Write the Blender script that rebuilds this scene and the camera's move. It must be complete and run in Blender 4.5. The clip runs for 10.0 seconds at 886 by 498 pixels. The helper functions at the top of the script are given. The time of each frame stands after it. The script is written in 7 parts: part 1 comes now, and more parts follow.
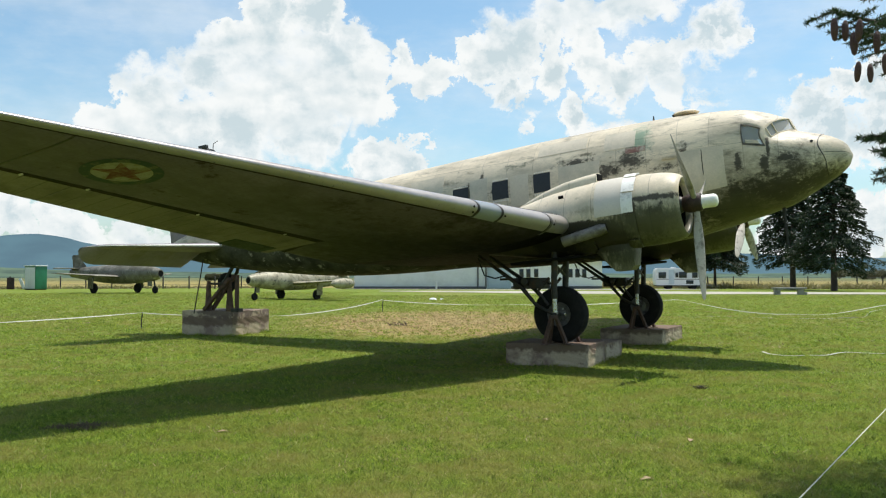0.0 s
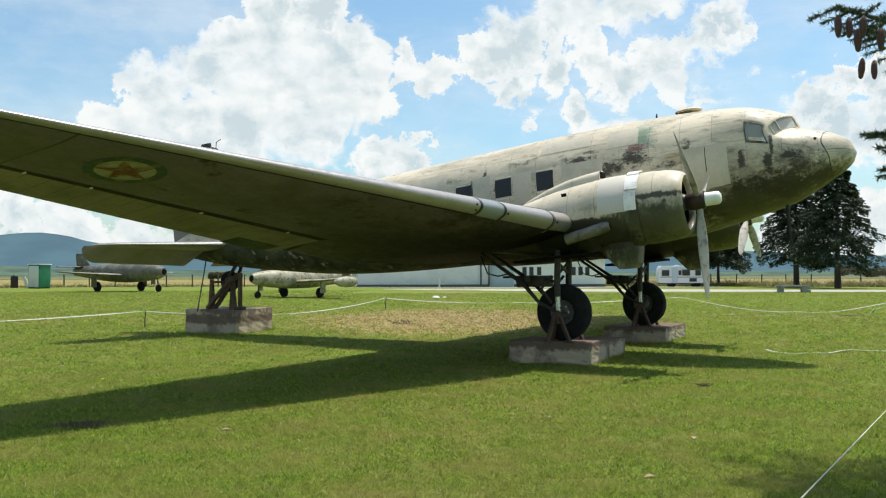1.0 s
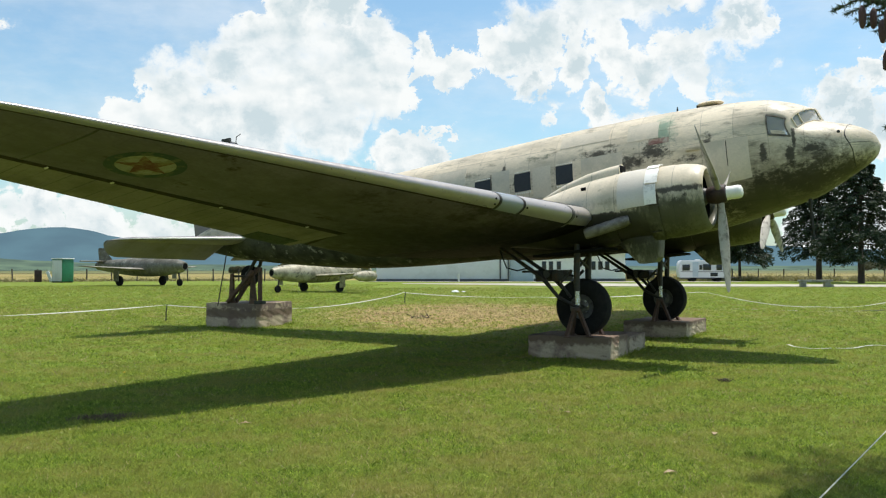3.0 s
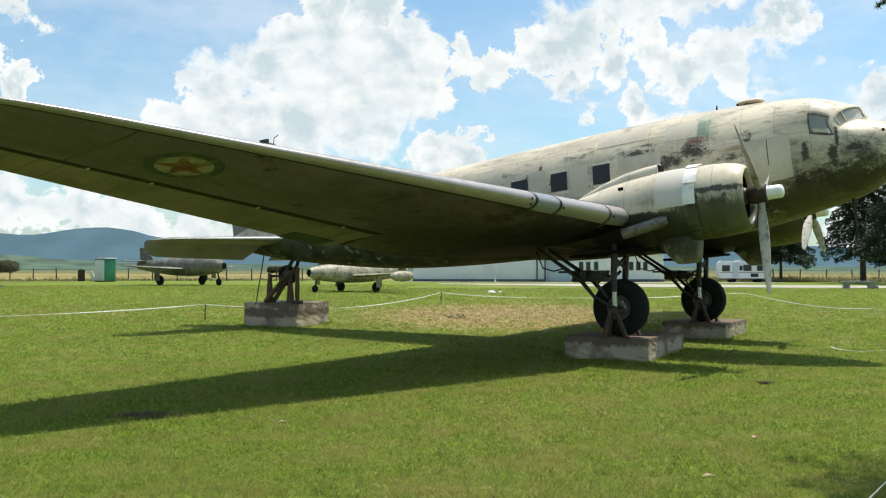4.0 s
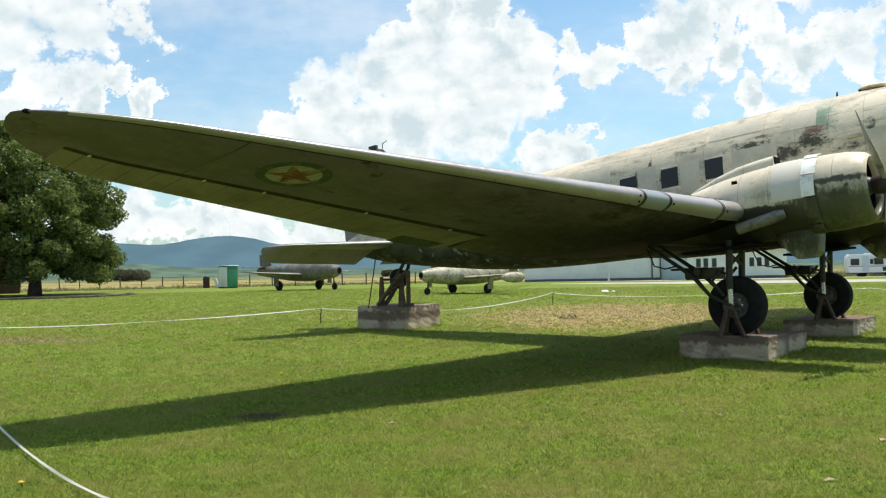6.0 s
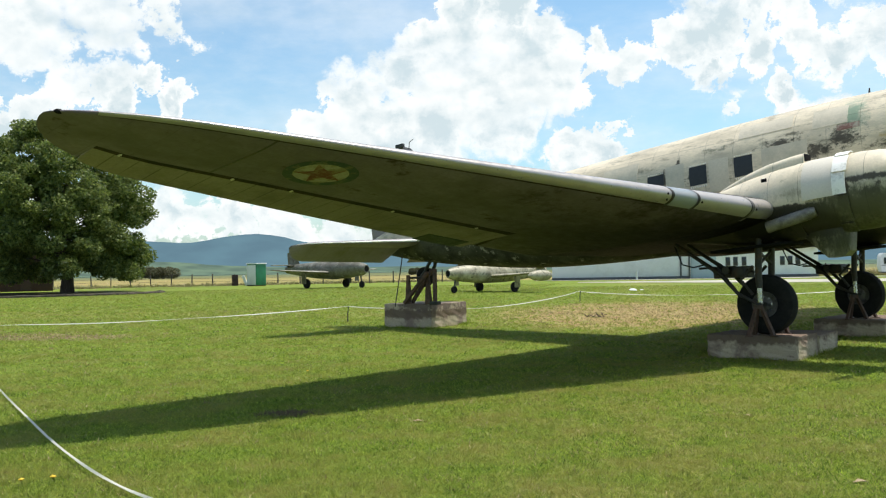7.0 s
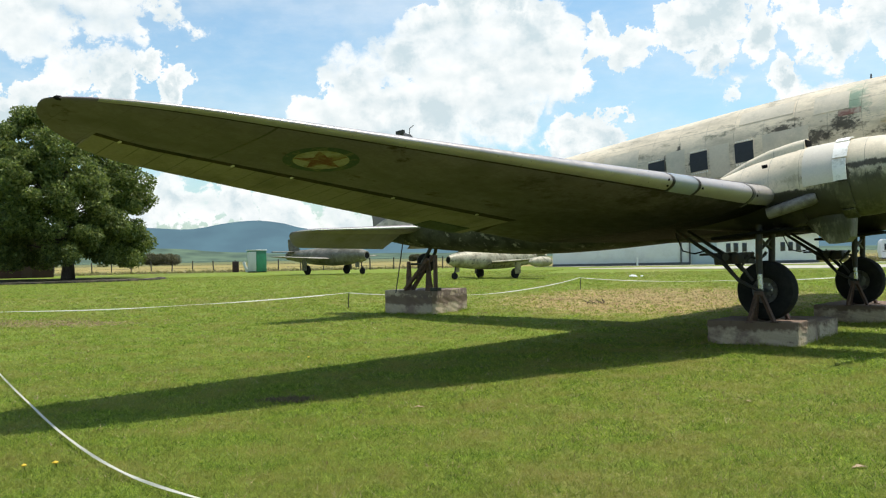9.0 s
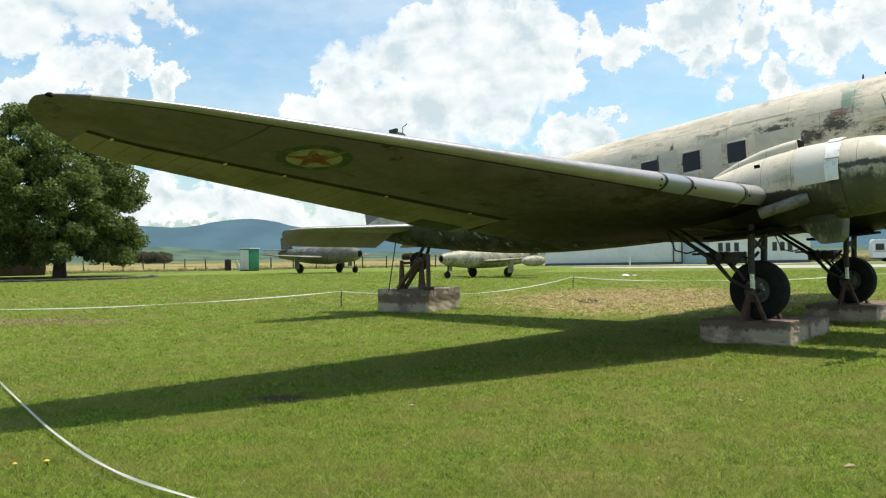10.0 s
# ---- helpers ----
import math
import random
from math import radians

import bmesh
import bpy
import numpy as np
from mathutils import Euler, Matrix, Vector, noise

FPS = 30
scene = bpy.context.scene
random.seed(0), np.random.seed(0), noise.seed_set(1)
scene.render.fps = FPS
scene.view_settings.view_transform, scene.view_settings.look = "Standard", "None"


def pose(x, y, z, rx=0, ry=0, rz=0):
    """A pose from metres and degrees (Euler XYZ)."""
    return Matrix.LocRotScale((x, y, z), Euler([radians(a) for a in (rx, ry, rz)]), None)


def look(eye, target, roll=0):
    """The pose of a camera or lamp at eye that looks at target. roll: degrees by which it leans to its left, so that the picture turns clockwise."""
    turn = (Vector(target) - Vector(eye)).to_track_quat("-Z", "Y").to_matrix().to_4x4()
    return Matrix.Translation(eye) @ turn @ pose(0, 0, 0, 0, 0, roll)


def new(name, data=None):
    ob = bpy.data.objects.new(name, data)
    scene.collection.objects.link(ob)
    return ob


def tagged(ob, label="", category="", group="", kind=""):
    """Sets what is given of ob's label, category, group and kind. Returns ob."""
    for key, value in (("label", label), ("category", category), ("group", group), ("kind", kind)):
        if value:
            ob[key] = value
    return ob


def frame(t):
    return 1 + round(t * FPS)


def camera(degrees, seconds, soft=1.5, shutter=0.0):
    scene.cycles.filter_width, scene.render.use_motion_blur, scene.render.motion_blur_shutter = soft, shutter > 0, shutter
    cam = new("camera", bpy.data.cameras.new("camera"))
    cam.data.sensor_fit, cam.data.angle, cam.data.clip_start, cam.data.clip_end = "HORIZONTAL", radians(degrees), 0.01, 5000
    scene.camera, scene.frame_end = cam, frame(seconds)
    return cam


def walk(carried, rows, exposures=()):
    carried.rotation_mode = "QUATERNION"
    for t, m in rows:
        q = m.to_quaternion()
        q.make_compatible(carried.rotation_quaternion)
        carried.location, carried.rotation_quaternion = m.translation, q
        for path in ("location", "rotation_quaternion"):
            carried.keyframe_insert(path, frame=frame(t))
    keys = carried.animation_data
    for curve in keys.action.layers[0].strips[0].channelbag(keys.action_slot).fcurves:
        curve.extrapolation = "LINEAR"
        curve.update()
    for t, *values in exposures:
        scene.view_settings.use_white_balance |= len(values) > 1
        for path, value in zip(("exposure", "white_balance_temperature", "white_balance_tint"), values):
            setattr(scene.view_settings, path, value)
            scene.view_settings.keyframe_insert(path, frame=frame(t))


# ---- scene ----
# ---- camera: held at eye height, panning left ----
cam = camera(53.55, 10.0, 1.2)
ROWS = [
    (0.0, 0.0, 0.0, 1.69, 0.0, 1.834, -0.011),
    (0.5, -0.002, 0.0, 1.689, 0.064, 1.765, 0.068),
    (1.0, -0.001, 0.002, 1.688, 0.195, 1.71, 0.059),
    (1.5, 0.0, 0.003, 1.687, 0.363, 1.632, 0.04),
    (2.0, 0.002, 0.006, 1.686, 0.627, 1.495, 0.059),
    (2.5, 0.005, 0.011, 1.687, 0.908, 1.37, 0.093),
    (4.0, 0.02, 0.04, 1.687, 3.846, 1.359, -0.084),
    (4.5, 0.038, 0.045, 1.686, 5.721, 1.409, 0.106),
    (5.0, 0.062, 0.044, 1.686, 7.686, 1.353, 0.528),
    (5.5, 0.088, 0.044, 1.688, 9.543, 1.481, 0.775),
    (6.0, 0.104, 0.042, 1.69, 11.175, 1.501, 1.101),
    (7.5, 0.121, 0.033, 1.691, 13.177, 1.322, 0.964),
    (8.0, 0.121, 0.033, 1.692, 13.185, 1.013, 1.059),
    (8.5, 0.12, 0.032, 1.693, 13.119, 0.755, 1.133),
    (9.0, 0.119, 0.032, 1.693, 12.971, 0.525, 1.071),
    (9.5, 0.117, 0.034, 1.693, 12.717, 0.44, 1.034),
    (10.0, 0.114, 0.036, 1.692, 12.501, 0.445, 0.909),
]
walk(cam, [(t, pose(x, y, z, 90 + pitch, roll, yaw)) for t, x, y, z, yaw, pitch, roll in ROWS],
     [(0.0, -0.05), (2.5, -0.03), (5.0, 0.02), (7.5, 0.09), (9.5, 0.05), (10.0, 0.05)])

# ---- sky, sun ----
SUN_EL, SUN_AZ = 70.0, 38.0     # azimuth: degrees from +x towards +y of the place the sun stands
# clouds: azimuth, elevation and radius of each swelling in degrees, and its weight
GREAT_CLOUD = [  # the towering heap
    (21.0, 7.9, 3.3, 1.0), (18.4, 10.5, 3.9, 1.0), (16.1, 12.7, 3.4, 1.0), (13.6, 14.2, 3.5, 1.0), (11.2, 15.3, 3.9, 1.0), (8.3, 16.1, 2.9, 1.0),
    (6.8, 13.8, 3.9, 1.0), (9.7, 11.6, 4.6, 1.0), (13.2, 9.3, 4.6, 1.0), (16.7, 7.4, 4.4, 1.0), (5.3, 11.9, 3.1, 1.0), (8.2, 8.8, 3.3, 1.0),
]
CLOUD_BAND = [  # the bank that trails from it
    (-10.9, 12.2, 10.0, 0.44), (6.1, 10.6, 8.5, 0.2),
    (2.9, 14.0, 2.2, 1.0), (0.5, 13.2, 2.3, 1.0), (-2.1, 13.7, 2.5, 1.0), (-4.3, 14.9, 2.9, 1.0), (-6.9, 15.9, 3.0, 1.0), (-9.4, 16.1, 2.9, 1.0),
    (-12.0, 16.8, 2.5, 1.0), (-13.7, 17.4, 2.2, 1.0), (-7.2, 12.9, 2.6, 1.0), (-4.3, 12.4, 2.1, 1.0), (-10.1, 13.5, 2.9, 1.0), (-12.3, 12.3, 2.5, 1.0),
    (-14.4, 13.1, 2.3, 1.0), (-15.2, 11.5, 1.8, 1.0), (-16.5, 14.8, 2.3, 1.0), (-17.9, 16.1, 1.9, 1.0), (-8.7, 10.9, 1.8, 0.85),
]
SMALL_CLOUDS = [  # a low heap and wisps
    (3.5, 7.6, 2.1, 1.0), (1.7, 8.4, 1.6, 1.0), (2.4, 6.8, 2.6, 1.0), (4.6, 6.6, 2.0, 1.0), (-2.4, 9.3, 1.3, 0.42), (-5.8, 9.7, 1.3, 0.55),
    (-17.5, 10.9, 1.3, 0.5), (-19.8, 12.6, 1.1, 0.4),
]
EAST_CLOUD = [  # the heap beyond the nose
    (-23.0, 10.7, 2.0, 1.0), (-24.6, 11.6, 1.8, 1.0), (-26.2, 11.2, 2.0, 1.0), (-27.5, 9.8, 2.8, 1.0), (-23.3, 9.0, 2.2, 1.0), (-25.6, 8.5, 2.7, 1.0),
    (-29.6, 10.9, 4.0, 1.0),
]
WEST_CLOUD = [  # the heap and veil beyond the wing tip
    (29.4, 11.1, 1.8, 1.0), (31.4, 12.0, 2.1, 1.0), (33.7, 11.5, 2.5, 1.0), (36.2, 11.0, 2.5, 1.0), (38.4, 9.9, 2.5, 1.0), (32.4, 10.1, 2.2, 1.0),
    (40.2, 9.5, 2.5, 1.0), (42.2, 10.3, 4.0, 1.0), (38.1, 14.9, 4.7, 0.72), (34.3, 15.6, 4.7, 0.68), (30.3, 16.2, 3.8, 0.6),
]
LOW_BANK = [  # hazy bank over the hills
    (36.3, 3.0, 4.0, 0.95), (33.1, 3.3, 3.7, 0.95), (30.1, 3.9, 3.3, 0.95), (27.0, 3.5, 3.3, 0.9), (23.5, 3.0, 3.3, 0.85), (19.9, 2.9, 3.1, 0.85),
    (8.2, 1.9, 3.5, 0.7), (-4.3, 1.9, 4.0, 0.6), (-15.0, 2.2, 4.0, 0.7), (-22.3, 2.4, 4.0, 0.75), (-26.0, 3.0, 3.5, 0.8),
]
FAR_CLOUDS = [  # the rest of the sky
    (58.0, 13.0, 11.0, 1.0), (-46.0, 10.0, 10.0, 1.0), (85.0, 20.0, 12.0, 1.0), (120.0, 12.0, 13.0, 1.0), (-110.0, 12.0, 13.0, 1.0), (170.0, 24.0, 14.0, 1.0), (-75.0, 30.0, 12.0, 0.9),
]
CLOUDS = GREAT_CLOUD + CLOUD_BAND + SMALL_CLOUDS + EAST_CLOUD + WEST_CLOUD + LOW_BANK + FAR_CLOUDS


def build_world():
    w = bpy.data.worlds.new("sky")
    scene.world = w
    w.use_nodes = True
    nt = w.node_tree
    nt.nodes.clear()
    N = lambda kind: nt.nodes.new(kind)
    L = nt.links.new
    out, bg, sky, tc = N("ShaderNodeOutputWorld"), N("ShaderNodeBackground"), N("ShaderNodeTexSky"), N("ShaderNodeTexCoord")
    sky.sky_type, sky.sun_disc = "NISHITA", False
    sky.sun_elevation, sky.sun_rotation = radians(SUN_EL), radians(90 - SUN_AZ)
    sky.air_density, sky.dust_density, sky.ozone_density = 1.0, 1.5, 2.0

    def math_(op, a, b=None, clamp=False):
        n = N("ShaderNodeMath")
        n.operation, n.use_clamp = op, clamp
        for k, v in enumerate((a, b)):
            if v is None:
                continue
            if isinstance(v, (int, float)):
                n.inputs[k].default_value = v
            else:
                L(v, n.inputs[k])
        return n.outputs[0]

    def fbm(scale, detail, rough, stretch=1.7, move=0.0):
        mp, nz = N("ShaderNodeMapping"), N("ShaderNodeTexNoise")
        mp.inputs["Scale"].default_value = (1, 1, stretch)
        mp.inputs["Location"].default_value = (move, move * 0.7, move * 0.3)
        L(tc.outputs["Generated"], mp.inputs["Vector"])
        L(mp.outputs[0], nz.inputs["Vector"])
        nz.inputs["Scale"].default_value, nz.inputs["Detail"].default_value, nz.inputs["Roughness"].default_value = scale, detail, rough
        return nz.outputs["Fac"]

    def warped(v, scale, amount, detail):
        nz, sub, sc, add = N("ShaderNodeTexNoise"), N("ShaderNodeVectorMath"), N("ShaderNodeVectorMath"), N("ShaderNodeVectorMath")
        L(v, nz.inputs["Vector"])
        nz.inputs["Scale"].default_value, nz.inputs["Detail"].default_value, nz.inputs["Roughness"].default_value = scale, detail, 0.6
        sub.operation, sc.operation, add.operation = "SUBTRACT", "SCALE", "ADD"
        L(nz.outputs["Color"], sub.inputs[0])
        sub.inputs[1].default_value = (0.5, 0.5, 0.5)
        L(sub.outputs[0], sc.inputs[0])
        sc.inputs["Scale"].default_value = amount
        L(v, add.inputs[0])
        L(sc.outputs[0], add.inputs[1])
        return add.outputs[0]

    ragged = warped(warped(tc.outputs["Generated"], 11, 0.11, 6), 34, 0.055, 10)
    total = None
    for az, el, size, weight in CLOUDS:
        a, e = radians(90 + az), radians(el)
        d = N("ShaderNodeVectorMath")
        d.operation = "DISTANCE"
        d.inputs[1].default_value = (math.cos(a) * math.cos(e), math.sin(a) * math.cos(e), math.sin(e))
        L(ragged, d.inputs[0])
        v = math_("MULTIPLY", math_("SUBTRACT", 1.0, math_("DIVIDE", d.outputs["Value"], math.radians(size)), True), weight)
        total = v if total is None else math_("MAXIMUM", total, v)
    def puffs(scale, move=(0, 0, 0)):
        mp, vo = N("ShaderNodeMapping"), N("ShaderNodeTexVoronoi")
        mp.inputs["Scale"].default_value, mp.inputs["Location"].default_value = (1, 1, 1.25), move
        L(tc.outputs["Generated"], mp.inputs["Vector"])
        warp = N("ShaderNodeVectorMath")
        warp.operation = "ADD"
        nz = N("ShaderNodeTexNoise")
        nz.inputs["Scale"].default_value, nz.inputs["Detail"].default_value = scale * 1.2, 6
        L(mp.outputs[0], nz.inputs["Vector"])
        sc = N("ShaderNodeVectorMath")
        sc.operation = "SCALE"
        sc.inputs["Scale"].default_value = 0.9 / scale
        L(nz.outputs["Color"], sc.inputs[0])
        L(mp.outputs[0], warp.inputs[0])
        L(sc.outputs[0], warp.inputs[1])
        vo.feature, vo.distance = "SMOOTH_F1", "EUCLIDEAN"
        vo.inputs["Scale"].default_value, vo.inputs["Smoothness"].default_value = scale, 0.35
        L(warp.outputs[0], vo.inputs["Vector"])
        return math_("SUBTRACT", 0.75, vo.outputs["Distance"])

    def smooth(v, lo, hi, to=1.0):
        n = N("ShaderNodeMapRange")
        n.interpolation_type = "SMOOTHSTEP"
        L(v, n.inputs["Value"])
        n.inputs["From Min"].default_value, n.inputs["From Max"].default_value, n.inputs["To Max"].default_value = lo, hi, to
        return n.outputs[0]

    def sum_(*terms):
        v = terms[0]
        for w_ in terms[1:]:
            v = math_("ADD", v, w_)
        return v

    times = lambda v, k, mid=0.5: math_("MULTIPLY", math_("SUBTRACT", v, mid), k)
    lit = (-0.007, 0.002, -0.014)     # towards the sun, for the relief of the swellings
    heap, heap_lit = (sum_(math_("MULTIPLY", puffs(13, v), 0.5), math_("MULTIPLY", puffs(30, v), 0.35), math_("MULTIPLY", puffs(70, v), 0.15)) for v in ((0, 0, 0), lit))
    depth = sum_(total, times(fbm(10, 13, 0.62), 0.5), times(heap, 0.4, 0.62), times(fbm(26, 12, 0.68, 1.3, 2.2), 0.45), -0.13)
    crisp, hazy = smooth(depth, 0.0, 0.1), smooth(depth, -0.22, 0.28, 0.95)
    where = smooth(fbm(5, 6, 0.55, 2.2, 7.7), 0.42, 0.62)
    cover = math_("ADD", math_("MULTIPLY", crisp, math_("SUBTRACT", 1.0, where)), math_("MULTIPLY", hazy, where))
    veil = math_("MULTIPLY", smooth(fbm(3.2, 10, 0.64, 3.0, 5.0), 0.36, 0.75), 0.45)
    cover = math_("MAXIMUM", math_("MAXIMUM", cover, veil), math_("MULTIPLY", hazy, 0.3))
    relief = math_("MULTIPLY", math_("SUBTRACT", heap, heap_lit), 1.5)
    grey = math_("MULTIPLY", smooth(depth, 0.12, 0.6), smooth(fbm(7, 10, 0.62, 1.5, 3.1), 0.36, 0.6))
    shade = N("ShaderNodeValToRGB")
    L(sum_(math_("MULTIPLY", grey, -0.85), relief, times(fbm(16, 10, 0.62, 1.3, 9.0), 0.9), 0.8), shade.inputs["Fac"])
    shade.color_ramp.elements[0].position, shade.color_ramp.elements[0].color = 0.1, (8.8, 10.4, 11.0, 1)
    shade.color_ramp.elements[1].position, shade.color_ramp.elements[1].color = 0.92, (13.7, 14.1, 14.0, 1)
    mix = N("ShaderNodeMix")
    mix.data_type = "RGBA"
    L(cover, mix.inputs["Factor"])
    tint = N("ShaderNodeVectorMath")
    tint.operation = "MULTIPLY"
    tint.inputs[1].default_value = (1.98, 2.42, 2.36)
    L(sky.outputs[0], tint.inputs[0])
    L(tint.outputs[0], mix.inputs["A"])
    L(shade.outputs[0], mix.inputs["B"])
    bg.inputs["Strength"].default_value = 0.071
    L(mix.outputs["Result"], bg.inputs["Color"])
    L(bg.outputs[0], out.inputs["Surface"])


build_world()
sun = new("sun", bpy.data.lights.new("sun", "SUN"))
sun.data.energy, sun.data.angle, sun.data.color = 5.0, radians(0.53), (1.0, 0.95, 0.87)
_a, _e = radians(SUN_AZ), radians(SUN_EL)
sun.matrix_world = look((60 * math.cos(_a) * math.cos(_e), 60 * math.sin(_a) * math.cos(_e), 60 * math.sin(_e)), (0, 0, 0))

# ---- materials ----
def material(name, base, rough=0.6, metal=0.0, blotch=None, blotch_scale=1.5, blotch_lo=0.52, blotch_hi=0.62, grain=0.12,
             grain_scale=40.0, bump=0.1, second=None, second_scale=4.0, second_lo=0.56, second_hi=0.66, stretch=(1, 1, 1), each=0.0,
             lines=(), line_dark=0.45, coat=0.0, spots=(), spot_scale=6.5, spot_axes="XZ", panels=None, smear=(1, 1, 1), gloss=0.5):
    """A surface with grain, up to two layers of stains or worn paint, and thin seams every so many metres along x or z."""
    m = bpy.data.materials.new(name)
    m.use_nodes = True
    nt = m.node_tree
    N = lambda kind: nt.nodes.new(kind)
    L = nt.links.new
    bsdf = nt.nodes["Principled BSDF"]
    tc = N("ShaderNodeTexCoord")

    def nz(scale, detail=6, rough_=0.6, move=0.0, pull=stretch):
        mp, n = N("ShaderNodeMapping"), N("ShaderNodeTexNoise")
        mp.inputs["Scale"].default_value = pull
        mp.inputs["Location"].default_value = (move, move, move)
        L(tc.outputs["Object"], mp.inputs["Vector"])
        L(mp.outputs[0], n.inputs["Vector"])
        n.inputs["Scale"].default_value, n.inputs["Detail"].default_value, n.inputs["Roughness"].default_value = scale, detail, rough_
        return n.outputs["Fac"]

    def ranged(v, a, b, lo=0.0, hi=1.0):
        n = N("ShaderNodeMapRange")
        L(v, n.inputs["Value"])
        for key, x in (("From Min", a), ("From Max", b), ("To Min", lo), ("To Max", hi)):
            n.inputs[key].default_value = x
        return n.outputs[0]

    def mixed(fac, a, b, kind="MIX"):
        n = N("ShaderNodeMix")
        n.data_type, n.blend_type = "RGBA", kind
        for key, v in (("Factor", fac), ("A", a), ("B", b)):
            if isinstance(v, (int, float)):
                n.inputs[key].default_value = v
            elif isinstance(v, tuple):
                n.inputs[key].default_value = (*v, 1)
            else:
                L(v, n.inputs[key])
        return n.outputs["Result"]

    g = nz(grain_scale, 5, 0.65)
    colour = mixed(ranged(g, 0.3, 0.7), tuple(c * (1 - grain) for c in base), tuple(min(1, c * (1 + grain)) for c in base))
    slow = ranged(nz(0.7, 4, 0.6, 5.0), 0.3, 0.7, 1 - grain * 1.2, 1 + grain * 0.8)
    sc = N("ShaderNodeVectorMath")
    sc.operation = "SCALE"
    L(colour, sc.inputs[0])
    L(slow, sc.inputs["Scale"])
    colour = sc.outputs[0]
    if panels:
        # each sheet has a slightly different tone
        pp = N("ShaderNodeSeparateXYZ")
        L(tc.outputs["Object"], pp.inputs[0])
        cell = N("ShaderNodeCombineXYZ")
        for k, (axis, step) in enumerate(panels):
            q = N("ShaderNodeMath")
            q.operation = "FLOOR"
            q0 = N("ShaderNodeMath")
            q0.operation = "DIVIDE"
            L(pp.outputs[axis], q0.inputs[0])
            q0.inputs[1].default_value = step
            L(q0.outputs[0], q.inputs[0])
            L(q.outputs[0], cell.inputs[k])
        wn = N("ShaderNodeTexWhiteNoise")
        L(cell.outputs[0], wn.inputs["Vector"])
        ps = N("ShaderNodeVectorMath")
        ps.operation = "SCALE"
        L(colour, ps.inputs[0])
        L(ranged(wn.outputs["Value"], 0, 1, 0.92, 1.05), ps.inputs["Scale"])
        colour = ps.outputs[0]
    if blotch:
        colour = mixed(ranged(nz(blotch_scale, 9, 0.68, 2.0), blotch_lo, blotch_hi), colour, blotch)
    if second:
        colour = mixed(ranged(nz(second_scale, 8, 0.7, 9.0), second_lo, second_hi), colour, second)
    if spots:
        # flaked, soiled and shade-darkened areas: (x, z, half length, half height, colour), with ragged edges
        pos = N("ShaderNodeSeparateXYZ")
        L(tc.outputs["Object"], pos.inputs[0])

        def op(kind, p, q=0.0):
            n = N("ShaderNodeMath")
            n.operation = kind
            for k, v in enumerate((p, q)):
                if isinstance(v, (int, float)):
                    n.inputs[k].default_value = v
                else:
                    L(v, n.inputs[k])
            return n.outputs[0]

        rag = op("ADD", op("MULTIPLY", nz(spot_scale, 10, 0.74, 4.0, smear), 0.6), op("MULTIPLY", nz(spot_scale * 3.3, 8, 0.74, 6.0, smear), 0.4))
        for sx, sz, rx, rz, tint, *power in spots:
            dx, dz = op("DIVIDE", op("SUBTRACT", pos.outputs[spot_axes[0]], sx), rx), op("DIVIDE", op("SUBTRACT", pos.outputs[spot_axes[1]], sz), rz)
            near = op("SUBTRACT", 1.0, op("SQRT", op("ADD", op("MULTIPLY", dx, dx), op("MULTIPLY", dz, dz))))
            v = op("ADD", op("MULTIPLY", near, power[0] if power else 0.17), rag)
            soft = power[1] if len(power) > 1 else 0.05
            colour = mixed(ranged(v, 0.61 - soft, 0.61 + soft, 0.0, 0.9), colour, tint)
    height = g
    if lines:
        sep = N("ShaderNodeSeparateXYZ")
        L(tc.outputs["Object"], sep.inputs[0])
        seam = None
        for axis, step, half in lines:
            n = N("ShaderNodeMath")
            n.operation = "PINGPONG"
            L(sep.outputs["XYZ".index(axis)], n.inputs[0])
            n.inputs[1].default_value = step / 2
            s = ranged(n.outputs[0], half * 0.5, half, 1.0, 0.0)
            if seam is None:
                seam = s
            else:
                mx = N("ShaderNodeMath")
                mx.operation = "MAXIMUM"
                L(seam, mx.inputs[0])
                L(s, mx.inputs[1])
                seam = mx.outputs[0]
        fade = N("ShaderNodeMath")
        fade.operation = "MULTIPLY"
        L(seam, fade.inputs[0])
        L(ranged(nz(3.0, 3, 0.5, 1.0), 0.35, 0.6, 0.1, line_dark), fade.inputs[1])
        colour = mixed(fade.outputs[0], colour, (0.03, 0.03, 0.025))
    if each:
        info = N("ShaderNodeObjectInfo")
        sc2 = N("ShaderNodeVectorMath")
        sc2.operation = "SCALE"
        L(colour, sc2.inputs[0])
        L(ranged(info.outputs["Random"], 0, 1, 1 - each, 1 + each), sc2.inputs["Scale"])
        colour = sc2.outputs[0]
    L(colour, bsdf.inputs["Base Color"])
    L(ranged(nz(grain_scale * 0.3, 4, 0.6, 7.0), 0.3, 0.7, max(0.03, rough - 0.1), min(1, rough + 0.1)), bsdf.inputs["Roughness"])
    bsdf.inputs["Metallic"].default_value = metal
    bsdf.inputs["Specular IOR Level"].default_value = gloss
    bsdf.inputs["Coat Weight"].default_value = coat
    if bump:
        b = N("ShaderNodeBump")
        b.inputs["Strength"].default_value, b.inputs["Distance"].default_value = bump, 0.02
        L(height, b.inputs["Height"])
        L(b.outputs[0], bsdf.inputs["Normal"])
    return m


